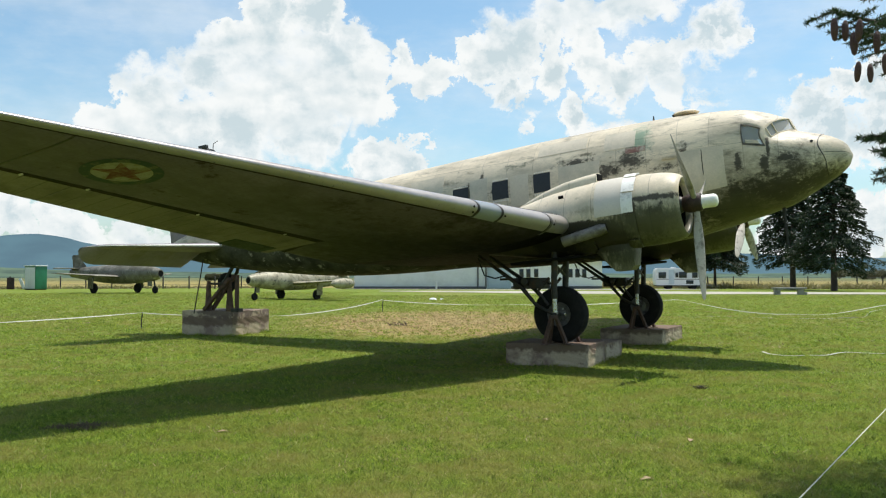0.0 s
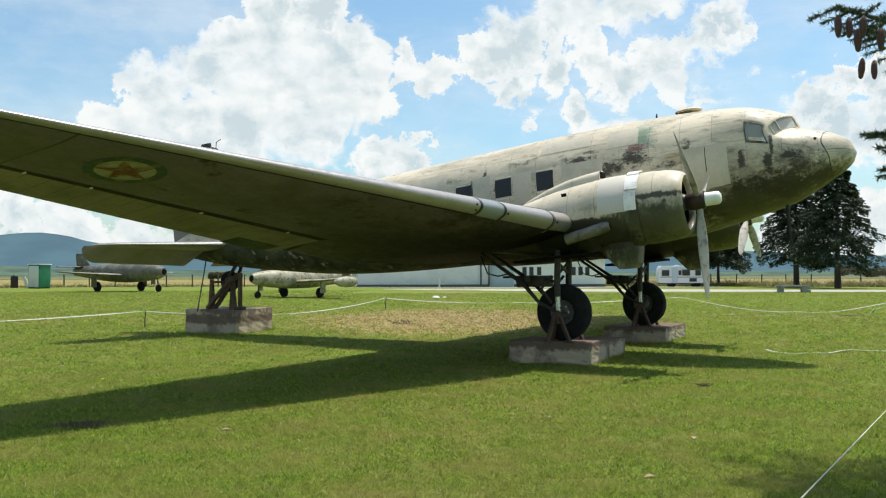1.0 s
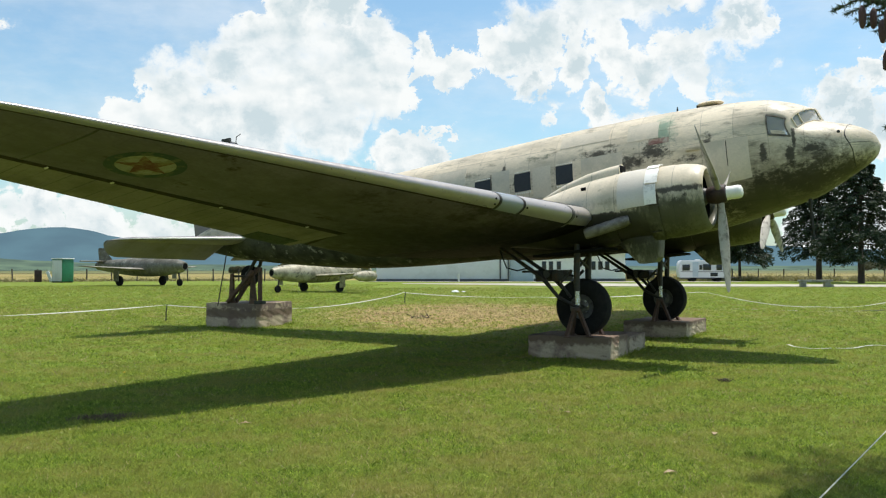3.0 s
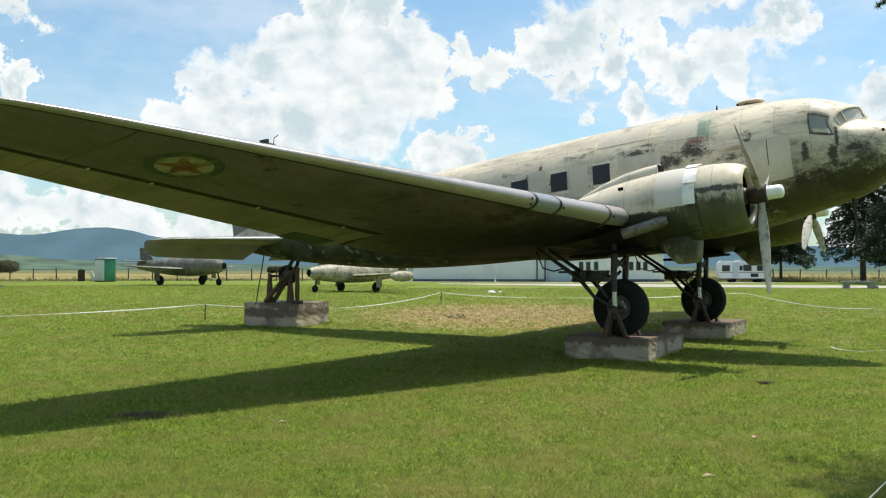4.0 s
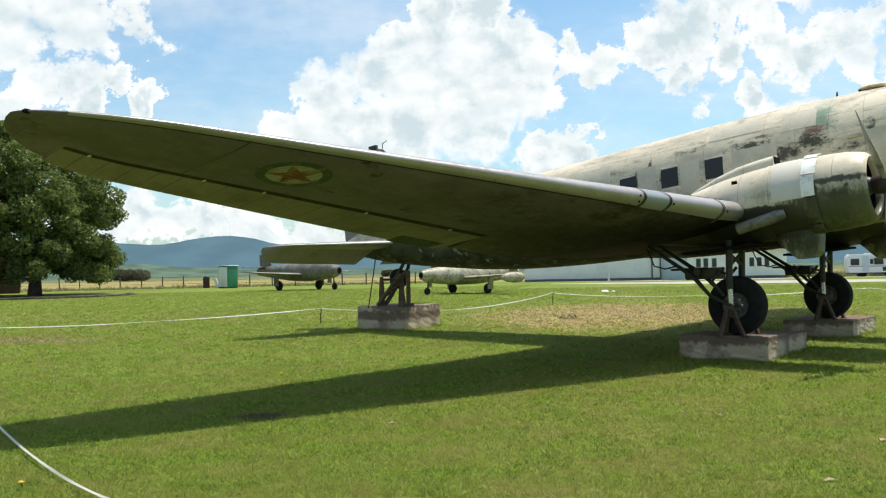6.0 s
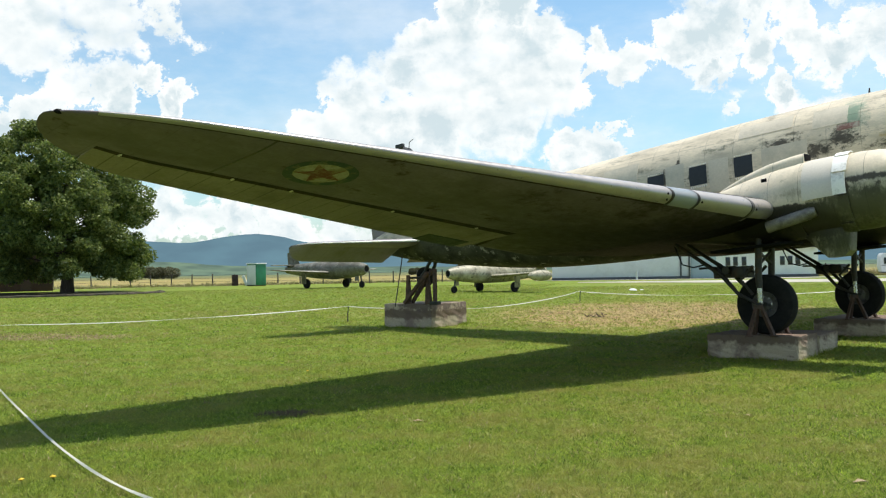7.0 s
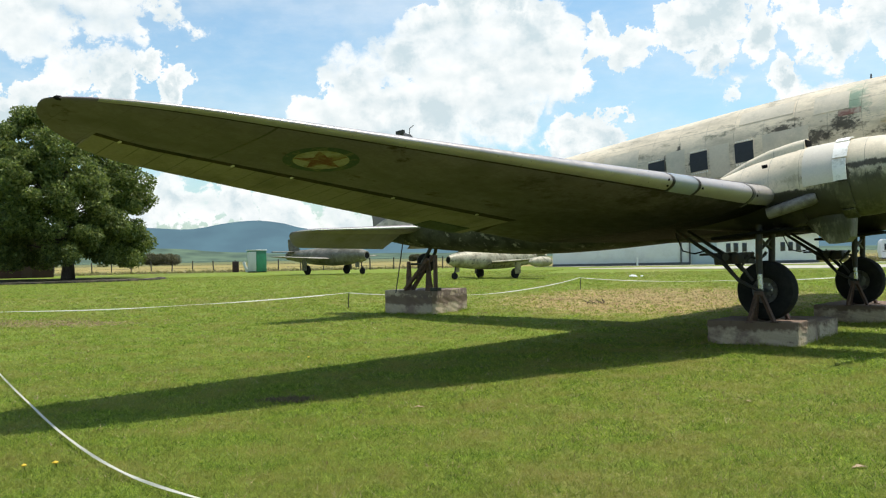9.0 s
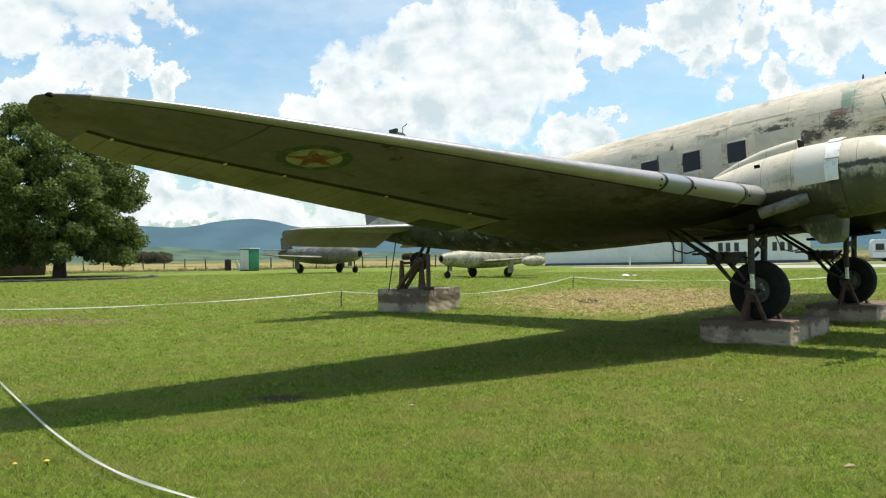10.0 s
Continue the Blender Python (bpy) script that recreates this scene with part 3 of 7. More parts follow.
def build_ground():
    ax = np.concatenate([-np.geomspace(2600, 40, 26), np.arange(-36, 37, 4), np.geomspace(40, 2600, 26)])
    ay = np.concatenate([-np.geomspace(600, 20, 10), np.arange(-16, 121, 4), np.geomspace(124, 2600, 24)])
    verts = [(x, y, ground_z(x, y)) for y in ay for x in ax]
    n = len(ax)
    faces = [(j * n + i, j * n + i + 1, (j + 1) * n + i + 1, (j + 1) * n + i) for j in range(len(ay) - 1) for i in range(n - 1)]
    m = bpy.data.materials.new("mown_grass")
    m.use_nodes = True
    nt = m.node_tree
    N = lambda kind: nt.nodes.new(kind)
    L = nt.links.new
    bs = nt.nodes["Principled BSDF"]
    geo = N("ShaderNodeNewGeometry")
    sep = N("ShaderNodeSeparateXYZ")
    L(geo.outputs["Position"], sep.inputs[0])

    def nz(scale, detail=6, rough=0.6, stretch=(1, 1, 1)):
        mp, n_ = N("ShaderNodeMapping"), N("ShaderNodeTexNoise")
        mp.inputs["Scale"].default_value = stretch
        L(geo.outputs["Position"], mp.inputs["Vector"])
        L(mp.outputs[0], n_.inputs["Vector"])
        n_.inputs["Scale"].default_value, n_.inputs["Detail"].default_value, n_.inputs["Roughness"].default_value = scale, detail, rough
        return n_.outputs["Fac"]

    def ranged(v, a, b, lo=0.0, hi=1.0):
        n_ = N("ShaderNodeMapRange")
        L(v, n_.inputs["Value"])
        for key, x in (("From Min", a), ("From Max", b), ("To Min", lo), ("To Max", hi)):
            n_.inputs[key].default_value = x
        return n_.outputs[0]

    def mixed(fac, a, b):
        n_ = N("ShaderNodeMix")
        n_.data_type = "RGBA"
        for key, v in (("Factor", fac), ("A", a), ("B", b)):
            if isinstance(v, tuple):
                n_.inputs[key].default_value = (*v, 1)
            else:
                L(v, n_.inputs[key])
        return n_.outputs["Result"]

    def both(op, a, b):
        n_ = N("ShaderNodeMath")
        n_.operation, n_.use_clamp = op, op == "MULTIPLY"
        for k, v in enumerate((a, b)):
            if isinstance(v, (int, float)):
                n_.inputs[k].default_value = v
            else:
                L(v, n_.inputs[k])
        return n_.outputs[0]

    def oval(cx, cy, rx, ry, rough=0.9):
        """1 in the middle of an uneven oval on the field, 0 outside it."""
        dx = both("DIVIDE", both("SUBTRACT", sep.outputs["X"], cx), rx)
        dy = both("DIVIDE", both("SUBTRACT", sep.outputs["Y"], cy), ry)
        r = both("SQRT", both("ADD", both("MULTIPLY", both("ABSOLUTE", dx, 0), both("ABSOLUTE", dx, 0)), both("MULTIPLY", both("ABSOLUTE", dy, 0), both("ABSOLUTE", dy, 0))), 0)
        return ranged(both("ADD", r, both("MULTIPLY", both("SUBTRACT", nz(1.3, 6, 0.7), 0.5), rough * 2)), 0.75, 1.1, 1.0, 0.0)

    green = mixed(ranged(nz(30, 8, 0.82), 0.38, 0.62), (0.08, 0.128, 0.014), (0.21, 0.27, 0.04))
    green = mixed(ranged(nz(1.0, 9, 0.72), 0.45, 0.64, 0, 0.8), green, (0.2, 0.215, 0.045))
    tufts = both("ADD", both("MULTIPLY", nz(7, 6, 0.75, (1, 0.45, 1)), 0.55), both("MULTIPLY", nz(1.1, 5, 0.7, (1, 0.35, 1)), 0.45))
    green = mixed(ranged(tufts, 0.44, 0.36), green, (0.05, 0.085, 0.006))
    green = mixed(ranged(tufts, 0.54, 0.64, 0, 0.8), green, (0.2, 0.215, 0.055))
    green = mixed(ranged(nz(0.35, 4, 0.6), 0.45, 0.75, 0, 0.6), green, (0.17, 0.25, 0.025))
    # raked hay and bare soil under the fuselage
    hay = mixed(ranged(nz(4, 10, 0.8, (1, 1.8, 1)), 0.4, 0.6), (0.17, 0.105, 0.045), (0.55, 0.42, 0.19))
    hay = mixed(ranged(nz(0.8, 6, 0.7), 0.5, 0.66, 0, 0.8), hay, (0.27, 0.165, 0.075))
    green = mixed(both("MULTIPLY", oval(0.4, 31, 6.2, 8.4), ranged(nz(1.1, 9, 0.78), 0.28, 0.5)), green, hay)
    green = mixed(both("MULTIPLY", oval(-4.15, 9.97, 0.28, 0.18, 0.9), 0.85), green, mixed(ranged(nz(9, 8, 0.75), 0.42, 0.6), (0.075, 0.05, 0.028), (0.22, 0.15, 0.08)))
    green = mixed(both("MULTIPLY", oval(-15.9, 20.9, 3.0, 1.4, 0.9), ranged(nz(2.4, 7, 0.75), 0.34, 0.5)), green, mixed(ranged(nz(5, 9, 0.75, (1, 1.6, 1)), 0.4, 0.6), (0.09, 0.06, 0.03), (0.33, 0.25, 0.13)))
    # tree bed: dark soil with the crown's shade put into its colour
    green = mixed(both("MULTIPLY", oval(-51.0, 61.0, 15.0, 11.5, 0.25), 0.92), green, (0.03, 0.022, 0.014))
    # unmown field beyond the fence
    far = mixed(ranged(nz(0.05, 6, 0.6, (1, 0.3, 1)), 0.35, 0.65), (0.3, 0.23, 0.09), (0.23, 0.21, 0.065))
    far = mixed(ranged(sep.outputs["Y"], 190, 420), far, (0.13, 0.14, 0.06))
    edge = both("ADD", sep.outputs["Y"], both("MULTIPLY", sep.outputs["X"], 0.06))
    green = mixed(ranged(both("ADD", edge, both("MULTIPLY", nz(0.5), 3)), 109, 112), green, far)
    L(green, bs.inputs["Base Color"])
    bs.inputs["Roughness"].default_value = 0.85
    bs.inputs["Specular IOR Level"].default_value = 0.1
    bump = N("ShaderNodeBump")
    bump.inputs["Strength"].default_value, bump.inputs["Distance"].default_value = 0.7, 0.05
    L(nz(35, 6, 0.75), bump.inputs["Height"])
    L(bump.outputs[0], bs.inputs["Normal"])
    ob = raw("ground", verts, faces, m, smooth=True)
    tagged(ob, "mown green field with raked hay and bare patches", "ground", kind="structure")


build_ground()

# ---- the airplane: x aft of the nose, y to starboard, z above the thrust line ----
PLANE_M = Matrix(((-0.87826, -0.4704, -0.08593, 3.645), (0.46817, -0.88245, 0.04581, 19.294), (-0.09738, 0.0, 0.99525, 2.776), (0, 0, 0, 1))) @ Matrix.Translation((-5, 0, 0))
plane = thing("transport_airplane", "weathered twin-engine transport airplane, faded pale grey paint, on concrete plinths", "airplane", m=PLANE_M)

FX = [0, 0.06, 0.2, 0.45, 0.8, 1.2, 1.5, 1.75, 2.0, 2.3, 2.7, 3.3, 4.2, 6, 8, 9.5, 11, 12.5, 14, 15.5, 16.5, 17.3, 17.9, 18.25]
F_HW = curve(FX, [0.02, 0.2, 0.38, 0.57, 0.76, 0.92, 1.01, 1.07, 1.11, 1.16, 1.2, 1.23, 1.25, 1.25, 1.25, 1.23, 1.16, 1.04, 0.87, 0.64, 0.46, 0.29, 0.15, 0.03])
F_ZB = curve(FX, [0.78, 0.64, 0.51, 0.36, 0.17, -0.02, -0.1, -0.16, -0.21, -0.28, -0.36, -0.45, -0.5, -0.53, -0.53, -0.51, -0.45, -0.32, -0.1, 0.16, 0.38, 0.6, 0.78, 0.92])
TX = [0, 0.06, 0.2, 0.45, 0.75, 0.9, 0.94, 1.05, 1.09, 1.45, 2.0, 2.7, 3.3, 4.2, 6, 8, 9.5, 11, 12.5, 14, 15.5, 16.5, 17.3, 17.9, 18.25]
F_ZT = curve(TX, [0.82, 1.0, 1.14, 1.28, 1.38, 1.43, 1.45, 1.7, 1.72, 1.89, 2.04, 2.11, 2.14, 2.15, 2.12, 2.04, 1.97, 1.89, 1.79, 1.69, 1.58, 1.47, 1.32, 1.15, 0.98])
F_BACK = curve([0, 0.2, 0.6, 0.92, 1.07, 1.45, 2.0, 2.3, 19], [0, 0, 0.24, 0.52, 0.48, 0.28, 0.04, 0, 0])
F_POW = curve([0, 0.4, 0.75, 0.92, 1.1, 1.6, 2.4, 3.2, 19], [2.1, 2.35, 2.75, 3.0, 3.2, 2.8, 2.35, 2.2, 2.2])


F_SIDE = curve([0, 0.06, 0.2, 0.45, 0.9, 1.3, 1.6, 2.0, 2.7, 3.3, 4.2, 6, 8, 9.5, 11, 12.5, 14, 15.5, 16.5, 17.3, 17.9, 18.25],
               [0.82, 1.0, 1.14, 1.28, 1.46, 1.69, 1.85, 2.02, 2.11, 2.14, 2.15, 2.12, 2.04, 1.97, 1.89, 1.79, 1.69, 1.58, 1.47, 1.32, 1.15, 0.98])


def fuselage_at(x, a):
    """The skin at station x; a runs from the crown (0) over starboard (90) to the keel (180). The windscreen is V-shaped: stations lean back with the side."""
    t = radians(a)
    c, s = math.cos(t), math.sin(t)
    p = 2 / F_POW(x)
    k = min(max((c + 0.25) / 0.75, 0), 1)
    k = k * k * (3 - 2 * k)
    xx = x + F_BACK(x) * abs(s) * k
    w = min(max((c - 0.12) / 0.55, 0), 1)
    w = w * w * (3 - 2 * w)
    hw, zb, zt = F_HW(xx), F_ZB(xx), F_SIDE(xx) + (F_ZT(x) - F_SIDE(xx)) * w
    zc = (zb + F_SIDE(xx)) / 2
    p = 2 / (2.2 + (F_POW(x) - 2.2) * w)
    if c < 0:
        p = 2 / 2.2
    return (xx, hw * math.copysign(abs(s) ** p, s), zc + ((zt - zc) if c > 0 else (zc - zb)) * math.copysign(abs(c) ** p, c))


def build_fuselage():
    global HEART
    HEART = Vector((0, 0, 0.77))
    xs = sorted(set(list(np.linspace(0, 0.9, 14)) + [0.94, 0.97, 1.0, 1.04, 1.07, 1.11, 1.18, 1.24, 1.32, 1.4, 1.46, 1.55, 1.65, 1.75, 1.82, 1.9, 2.0, 2.15, 2.3, 2.5, 2.7, 3.0, 3.3] + list(np.linspace(3.7, 18.25, 40))))
    angles = [0, 3, 10, 18, 26, 34, 42, 48, 52, 57, 63, 68, 72, 76, 80, 86, 95, 105, 115, 126, 138, 150, 160, 170]
    angles = angles + [180] + [360 - a for a in angles[:0:-1]]
    bm = bmesh.new()
    rows = [[bm.verts.new(fuselage_at(x, a)) for a in angles] for x in xs]
    n = len(angles)
    for i in range(len(xs) - 1):
        xm = (xs[i] + xs[i + 1]) / 2
        for k in range(n):
            b = angles[(k + 1) % n] or 360
            am = (angles[k] + b) / 2
            am = min(am, 360 - am)
            wind = 0.94 < xm < 1.04 and 3 < am < 52
            side = 1.18 < xm < 1.75 and 57 < am < 76
            if wind or side:
                continue
            f = bm.faces.new((rows[i][k], rows[i][(k + 1) % n], rows[i + 1][(k + 1) % n], rows[i + 1][k]))
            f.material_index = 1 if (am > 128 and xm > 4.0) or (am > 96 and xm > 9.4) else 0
    bm.faces.new(rows[0])
    bm.faces.new(rows[-1][::-1])
    bmesh.ops.recalc_face_normals(bm, faces=bm.faces)
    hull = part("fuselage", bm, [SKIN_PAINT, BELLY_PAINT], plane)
    sol = hull.modifiers.new("thickness", "SOLIDIFY")
    sol.thickness, sol.offset = 0.03, -1
    # glazing with its bars
    for s in (1, -1):
        F = lambda x, a, s=s: fuselage_at(x, s * a)
        wind = part("windscreen", skin(F, 0.94, 1.04, 3, 3, 52, 10, -0.006, 0.006), PANE, plane, "cloudy windscreen pane")
        wind.visible_shadow = False
        sidew = part("cockpit_side_window", skin(F, 1.18, 1.75, 6, 57, 76, 5, -0.01, 0.008), PANE, plane, "cloudy side window pane")
        sidew.visible_shadow = False
        for (u0, u1, v0, v1), host in (((0.933, 0.943, 2, 53), wind), ((1.036, 1.05, 2, 53), wind), ((0.94, 1.042, 51, 53), wind), ((0.94, 1.042, 1.5, 4), wind), ((0.94, 1.042, 36, 37.4), wind),
                                       ((1.155, 1.185, 56, 77), sidew), ((1.745, 1.78, 56, 77), sidew), ((1.18, 1.75, 55.8, 57.4), sidew), ((1.18, 1.75, 75.6, 77.2), sidew), ((1.28, 1.68, 72.4, 75.4), sidew)):
            part("glazing_bar", skin(F, u0, u1, 2, v0, v1, 6, 0.012, 0.03), BAR_DARK if (host is sidew and u0 < 1.75 and v0 != 72.4) else SKIN_PAINT, host)
        for k in range(7):
            x = 5.79 + k * 0.98
            w = part("cabin_window", skin(F, x, x + 0.39, 2, 72.5, 89, 3, 0.004, 0.01), WIN_DARK, plane, "blanked dark cabin window")
            studs = bmesh.new()
            for j in range(8):
                u = x + 0.012 + j * 0.048
                skin(F, u, u + 0.022, 1, 89.6, 90.6, 1, 0.012, 0.014, bm=studs)
                skin(F, u, u + 0.022, 1, 71.0, 71.8, 1, 0.012, 0.014, bm=studs)
            tagged(part("stud_row", studs, BRIGHT_STRIP, w), "pale studs along the window blank", kind="stuff")
            for u0, u1, v0, v1 in ((x - 0.025, x, 71.5, 90), (x + 0.39, x + 0.415, 71.5, 90), (x, x + 0.39, 71.5, 72.5), (x, x + 0.39, 89, 90)):
                part("window_surround", skin(F, u0, u1, 1, v0, v1, 3, 0.007, 0.014), SKIN_PAINT, w)


build_fuselage()

WX0, WZ, WSWEEP, WDIH, CHORD, Y_JOIN, Y_TIP = 4.69, -0.14, 0.285, 0.106, 4.55, 4.3, 14.5


def wing_line(y):
    """Leading edge x, trailing edge x and leading edge height at the span station y."""
    o = max(y - Y_JOIN, 0)
    le, te, z = WX0 + o * WSWEEP, WX0 + CHORD - o * 0.012, WZ + o * WDIH
    if y > 12.9:
        t = min((y - 12.9) / (Y_TIP - 12.9), 1)
        k = 1 - math.sqrt(max(1 - t * t, 0))
        mid = le + 0.32 * (te - le)
        le, te = le + (mid - le) * k, te + (mid - te) * k
    return le, te, z


def wing_at(y, s, upper):
    """The wing's skin: s from the leading (0) to the trailing edge (1)."""
    le, te, z = wing_line(y)
    c = te - le
    th = 0.15 - 0.07 * min(max(y - Y_JOIN, 0) / 10.2, 1)
    yt = th / 0.2 * (0.2969 * math.sqrt(max(s, 0)) - 0.126 * s - 0.3516 * s * s + 0.2843 * s**3 - 0.1015 * s**4)
    yc = 0.02 * (2 * 0.4 * s - s * s) / 0.16 if s < 0.4 else 0.02 * (0.2 + 0.8 * s - s * s) / 0.36
    return (le + c * s, y, z + c * (yc + (yt if upper else -yt)) - c * (0.06 + 0.004 * max(y - Y_JOIN, 0)) * s)


def wing_ring(y, s0=0.0, s1=1.0, n=22):
    ss = [s0 + (s1 - s0) * (0.5 - 0.5 * math.cos(math.pi * k / n)) for k in range(n + 1)]
    top = [wing_at(y, s, True) for s in ss]
    low = [wing_at(y, s, False) for s in ss]
    a = top[::-1] + (low[1:] if s0 == 0 else low)
    return a[:-1] if s1 == 1.0 and s0 == 0 else a


def mirrored(bm, side):
    if side < 0:
        for v in bm.verts:
            v.co.y = -v.co.y
    return bm


AIL0, AIL1, HINGE = 6.55, 13.72, 0.7


def lower_skin(y0, y1, ny, s0, s1, ns, out, deep, trim=None):
    # outside is downward
    bm = bmesh.new()
    top, low = [], []
    for i in range(ny + 1):
        a, b = [], []
        for j in range(ns + 1):
            y, s = y0 + (y1 - y0) * i / ny, s0 + (s1 - s0) * j / ns
            if trim:
                y, s = trim(i / ny, j / ns)
            p = Vector(wing_at(y, s, False))
            a.append(bm.verts.new(p - Vector((0, 0, out))))
            b.append(bm.verts.new(p - Vector((0, 0, out - deep))))
        top.append(a)
        low.append(b)
    for i in range(ny):
        for j in range(ns):
            bm.faces.new((top[i][j], top[i + 1][j], top[i + 1][j + 1], top[i][j + 1]))
    rim = [(i, 0) for i in range(ny)] + [(ny, j) for j in range(ns)] + [(i, ns) for i in range(ny, 0, -1)] + [(0, j) for j in range(ns, 0, -1)]
    for a, b in zip(rim, rim[1:] + rim[:1]):
        bm.faces.new((top[a[0]][a[1]], top[b[0]][b[1]], low[b[0]][b[1]], low[a[0]][a[1]]))
    return bm


def le_skin(y0, y1, s, out, n=14, ny=6):
    """A sheet wrapped round the leading edge."""
    rings = []
    for k in range(ny + 1):
        y = y0 + (y1 - y0) * k / ny
        ss = [s * (1 - j / n) ** 2 for j in range(n)]
        pts = [wing_at(y, q, True) for q in ss] + [wing_at(y, 0, True)] + [wing_at(y, q, False) for q in ss[::-1]]
        le, te, z = wing_line(y)
        mid = Vector((le + 0.15 * (te - le), y, z))
        rings.append([Vector(p) + (Vector(p) - mid).normalized() * out for p in pts])
    return loft(rings, closed=False)


def build_wing(side):
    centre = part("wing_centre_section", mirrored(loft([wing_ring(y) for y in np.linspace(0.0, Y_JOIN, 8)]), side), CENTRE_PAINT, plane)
    ys = list(np.linspace(Y_JOIN, 12.9, 26)) + [12.9 + 1.6 * math.sin(math.pi / 2 * k / 14) for k in range(1, 14)] + [Y_TIP - 0.004]
    # outer panel, cut back to the hinge where the aileron is
    bm = bmesh.new()
    inner = [y for y in ys if y <= AIL0] + [AIL0]
    tipys = [AIL1] + [y for y in ys if y > AIL1]
    mids = [AIL0] + [y for y in ys if AIL0 < y < AIL1] + [AIL1]
    loft([wing_ring(y) for y in inner], (True, True), bm=bm)
    loft([wing_ring(y, 0, HINGE - 0.012) for y in mids], (True, True), bm=bm)
    loft([wing_ring(y) for y in tipys], (True, True), bm=bm)
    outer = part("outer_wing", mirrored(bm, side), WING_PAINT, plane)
    def drooped(y):
        le, te, _ = wing_line(y)
        hx = le + HINGE * (te - le)
        return [(x, y_, z - 0.07 * max(x - hx, 0)) for x, y_, z in wing_ring(y, HINGE + 0.018, 1.0)]

    ail = loft([drooped(y) for y in mids], (True, True))
    part("aileron", mirrored(ail, side), AILERON_PAINT, outer, "fabric-covered aileron, faded olive grey")
    # brown strip over the hinge gap; its colour holds shadow and dirt
    part("hinge_shroud", mirrored(lower_skin(AIL0, AIL1, 20, HINGE - 0.028, HINGE + 0.026, 2, 0.003, 0.012), side), GAP_BROWN, outer, "dark aileron hinge gap")
    # brackets kept pale to stand for sky light showing through the hinge slots
    for y in (7.4, 9.2, 11.0, 11.9, 13.4):
        p = Vector(wing_at(y, HINGE, False))
        part("hinge_bracket", mirrored(box(0.06, 0.025, 0.05, p + Vector((0, 0, -0.02)), 0.006), side), NEW_METAL, outer)
    part("aileron_end_gap", mirrored(lower_skin(0, 1, 1, 0, 1, 6, 0.004, 0.012, lambda i, j: (6.78 - 0.62 * j - 0.1 * i, HINGE - 0.02 + 0.315 * j)), side), GAP_BROWN, outer, "dark gap at the inner end of the aileron")
    tab = lower_skin(6.75, 7.75, 6, 0.9, 1.012, 3, 0.008, 0.014)
    ribs = [lower_skin(y, y + 0.035, 1, HINGE + 0.035, 0.985, 3, 0.004, 0.007) for y in np.arange(6.95, 13.6, 0.42)]
    for piece in [tab] + ribs:
        for v in piece.verts:
            le_, te_, _ = wing_line(v.co.y)
            v.co.z -= 0.07 * max(v.co.x - le_ - HINGE * (te_ - le_), 0)
    part("trim_tab", mirrored(tab, side), TAB_TEAL, outer, "dark teal trim tab")
    for piece in ribs:
        part("aileron_rib", mirrored(piece, side), AILERON_PAINT, outer)
    part("leading_edge_boot", mirrored(le_skin(6.16, 14.1, 0.035, 0.005, ny=24), side), BARE_METAL, outer, "polished bare metal leading edge")
    part("leading_edge_boot", mirrored(le_skin(4.36, 5.54, 0.035, 0.005), side), BARE_METAL, outer, "polished bare metal leading edge")
    part("leading_edge_boot", mirrored(le_skin(3.4, 4.28, 0.035, 0.005), side), BARE_METAL, centre, "polished bare metal leading edge")
    part("joint_strap", mirrored(le_skin(4.27, 4.34, 0.06, 0.007, n=20, ny=2), side), HUB_GREY, outer)
    part("landing_light", mirrored(le_skin(5.6, 6.1, 0.04, 0.003), side), LAMP_GLASS, outer, "clear landing lamp cover in the leading edge")
    for y, w in ((5.555, 0.03), (6.1, 0.045)):
        part("lamp_strap", mirrored(le_skin(y, y + w, 0.045, 0.008, ny=1), side), DARK_METAL, outer)
    for y, q in ((6.22, 0.012), (6.24, 0.0), (5.5, 0.004), (4.2, 0.002)):
        p = Vector(wing_at(y, q, False))
        part("fastener_hole", mirrored(lathe([(-0.012, 0.018), (0.008, 0.018)], "x", 10, p - Vector((0.004, 0, 0.006))), side), DARK, outer)
    part("tip_lamp", mirrored(lathe([(-0.05, 0.01), (-0.02, 0.026), (0.02, 0.026), (0.05, 0.01)], "y", 12, (wing_line(14.4)[0] + 0.03, 14.4, wing_line(14.4)[2])), side), DARK, outer)
    part("boot_edge", mirrored(lower_skin(6.16, 13.9, 24, 0.036, 0.043, 1, 0.003, 0.008), side), GAP_BROWN, outer)
    seam = lower_skin(12.25, 12.28, 1, 0.03, HINGE - 0.02, 14, 0.003, 0.006)
    part("tip_seam", mirrored(seam, side), DARK_METAL, outer)
    # insignia, each colour its own layer
    yc, sc_ = 11.2, 0.355
    le, te, z = wing_line(yc)

    def disc(r0, r1, out, n=40):
        bm = bmesh.new()
        ring = []
        for r in (r0, r1):
            row = []
            for k in range(n):
                t = 2 * math.pi * k / n
                y, x = yc + r * math.cos(t), le + sc_ * (te - le) + r * math.sin(t)
                a, b, _ = wing_line(y)
                p = Vector(wing_at(y, (x - a) / (b - a), False))
                row.append(bm.verts.new(p - Vector((0, 0, out))))
            ring.append(row)
        for k in range(n):
            bm.faces.new((ring[0][k], ring[0][(k + 1) % n], ring[1][(k + 1) % n], ring[1][k]))
        if r0 < 0.02:
            bm.faces.new(ring[0])
        return bm

    part("insignia_ring", mirrored(disc(0.36, 0.49, 0.004), side), STAR_RING, outer, "worn dark teal ring")
    part("insignia_disc", mirrored(disc(0.01, 0.36, 0.004), side), STAR_WHITE, outer, "yellowed white disc")
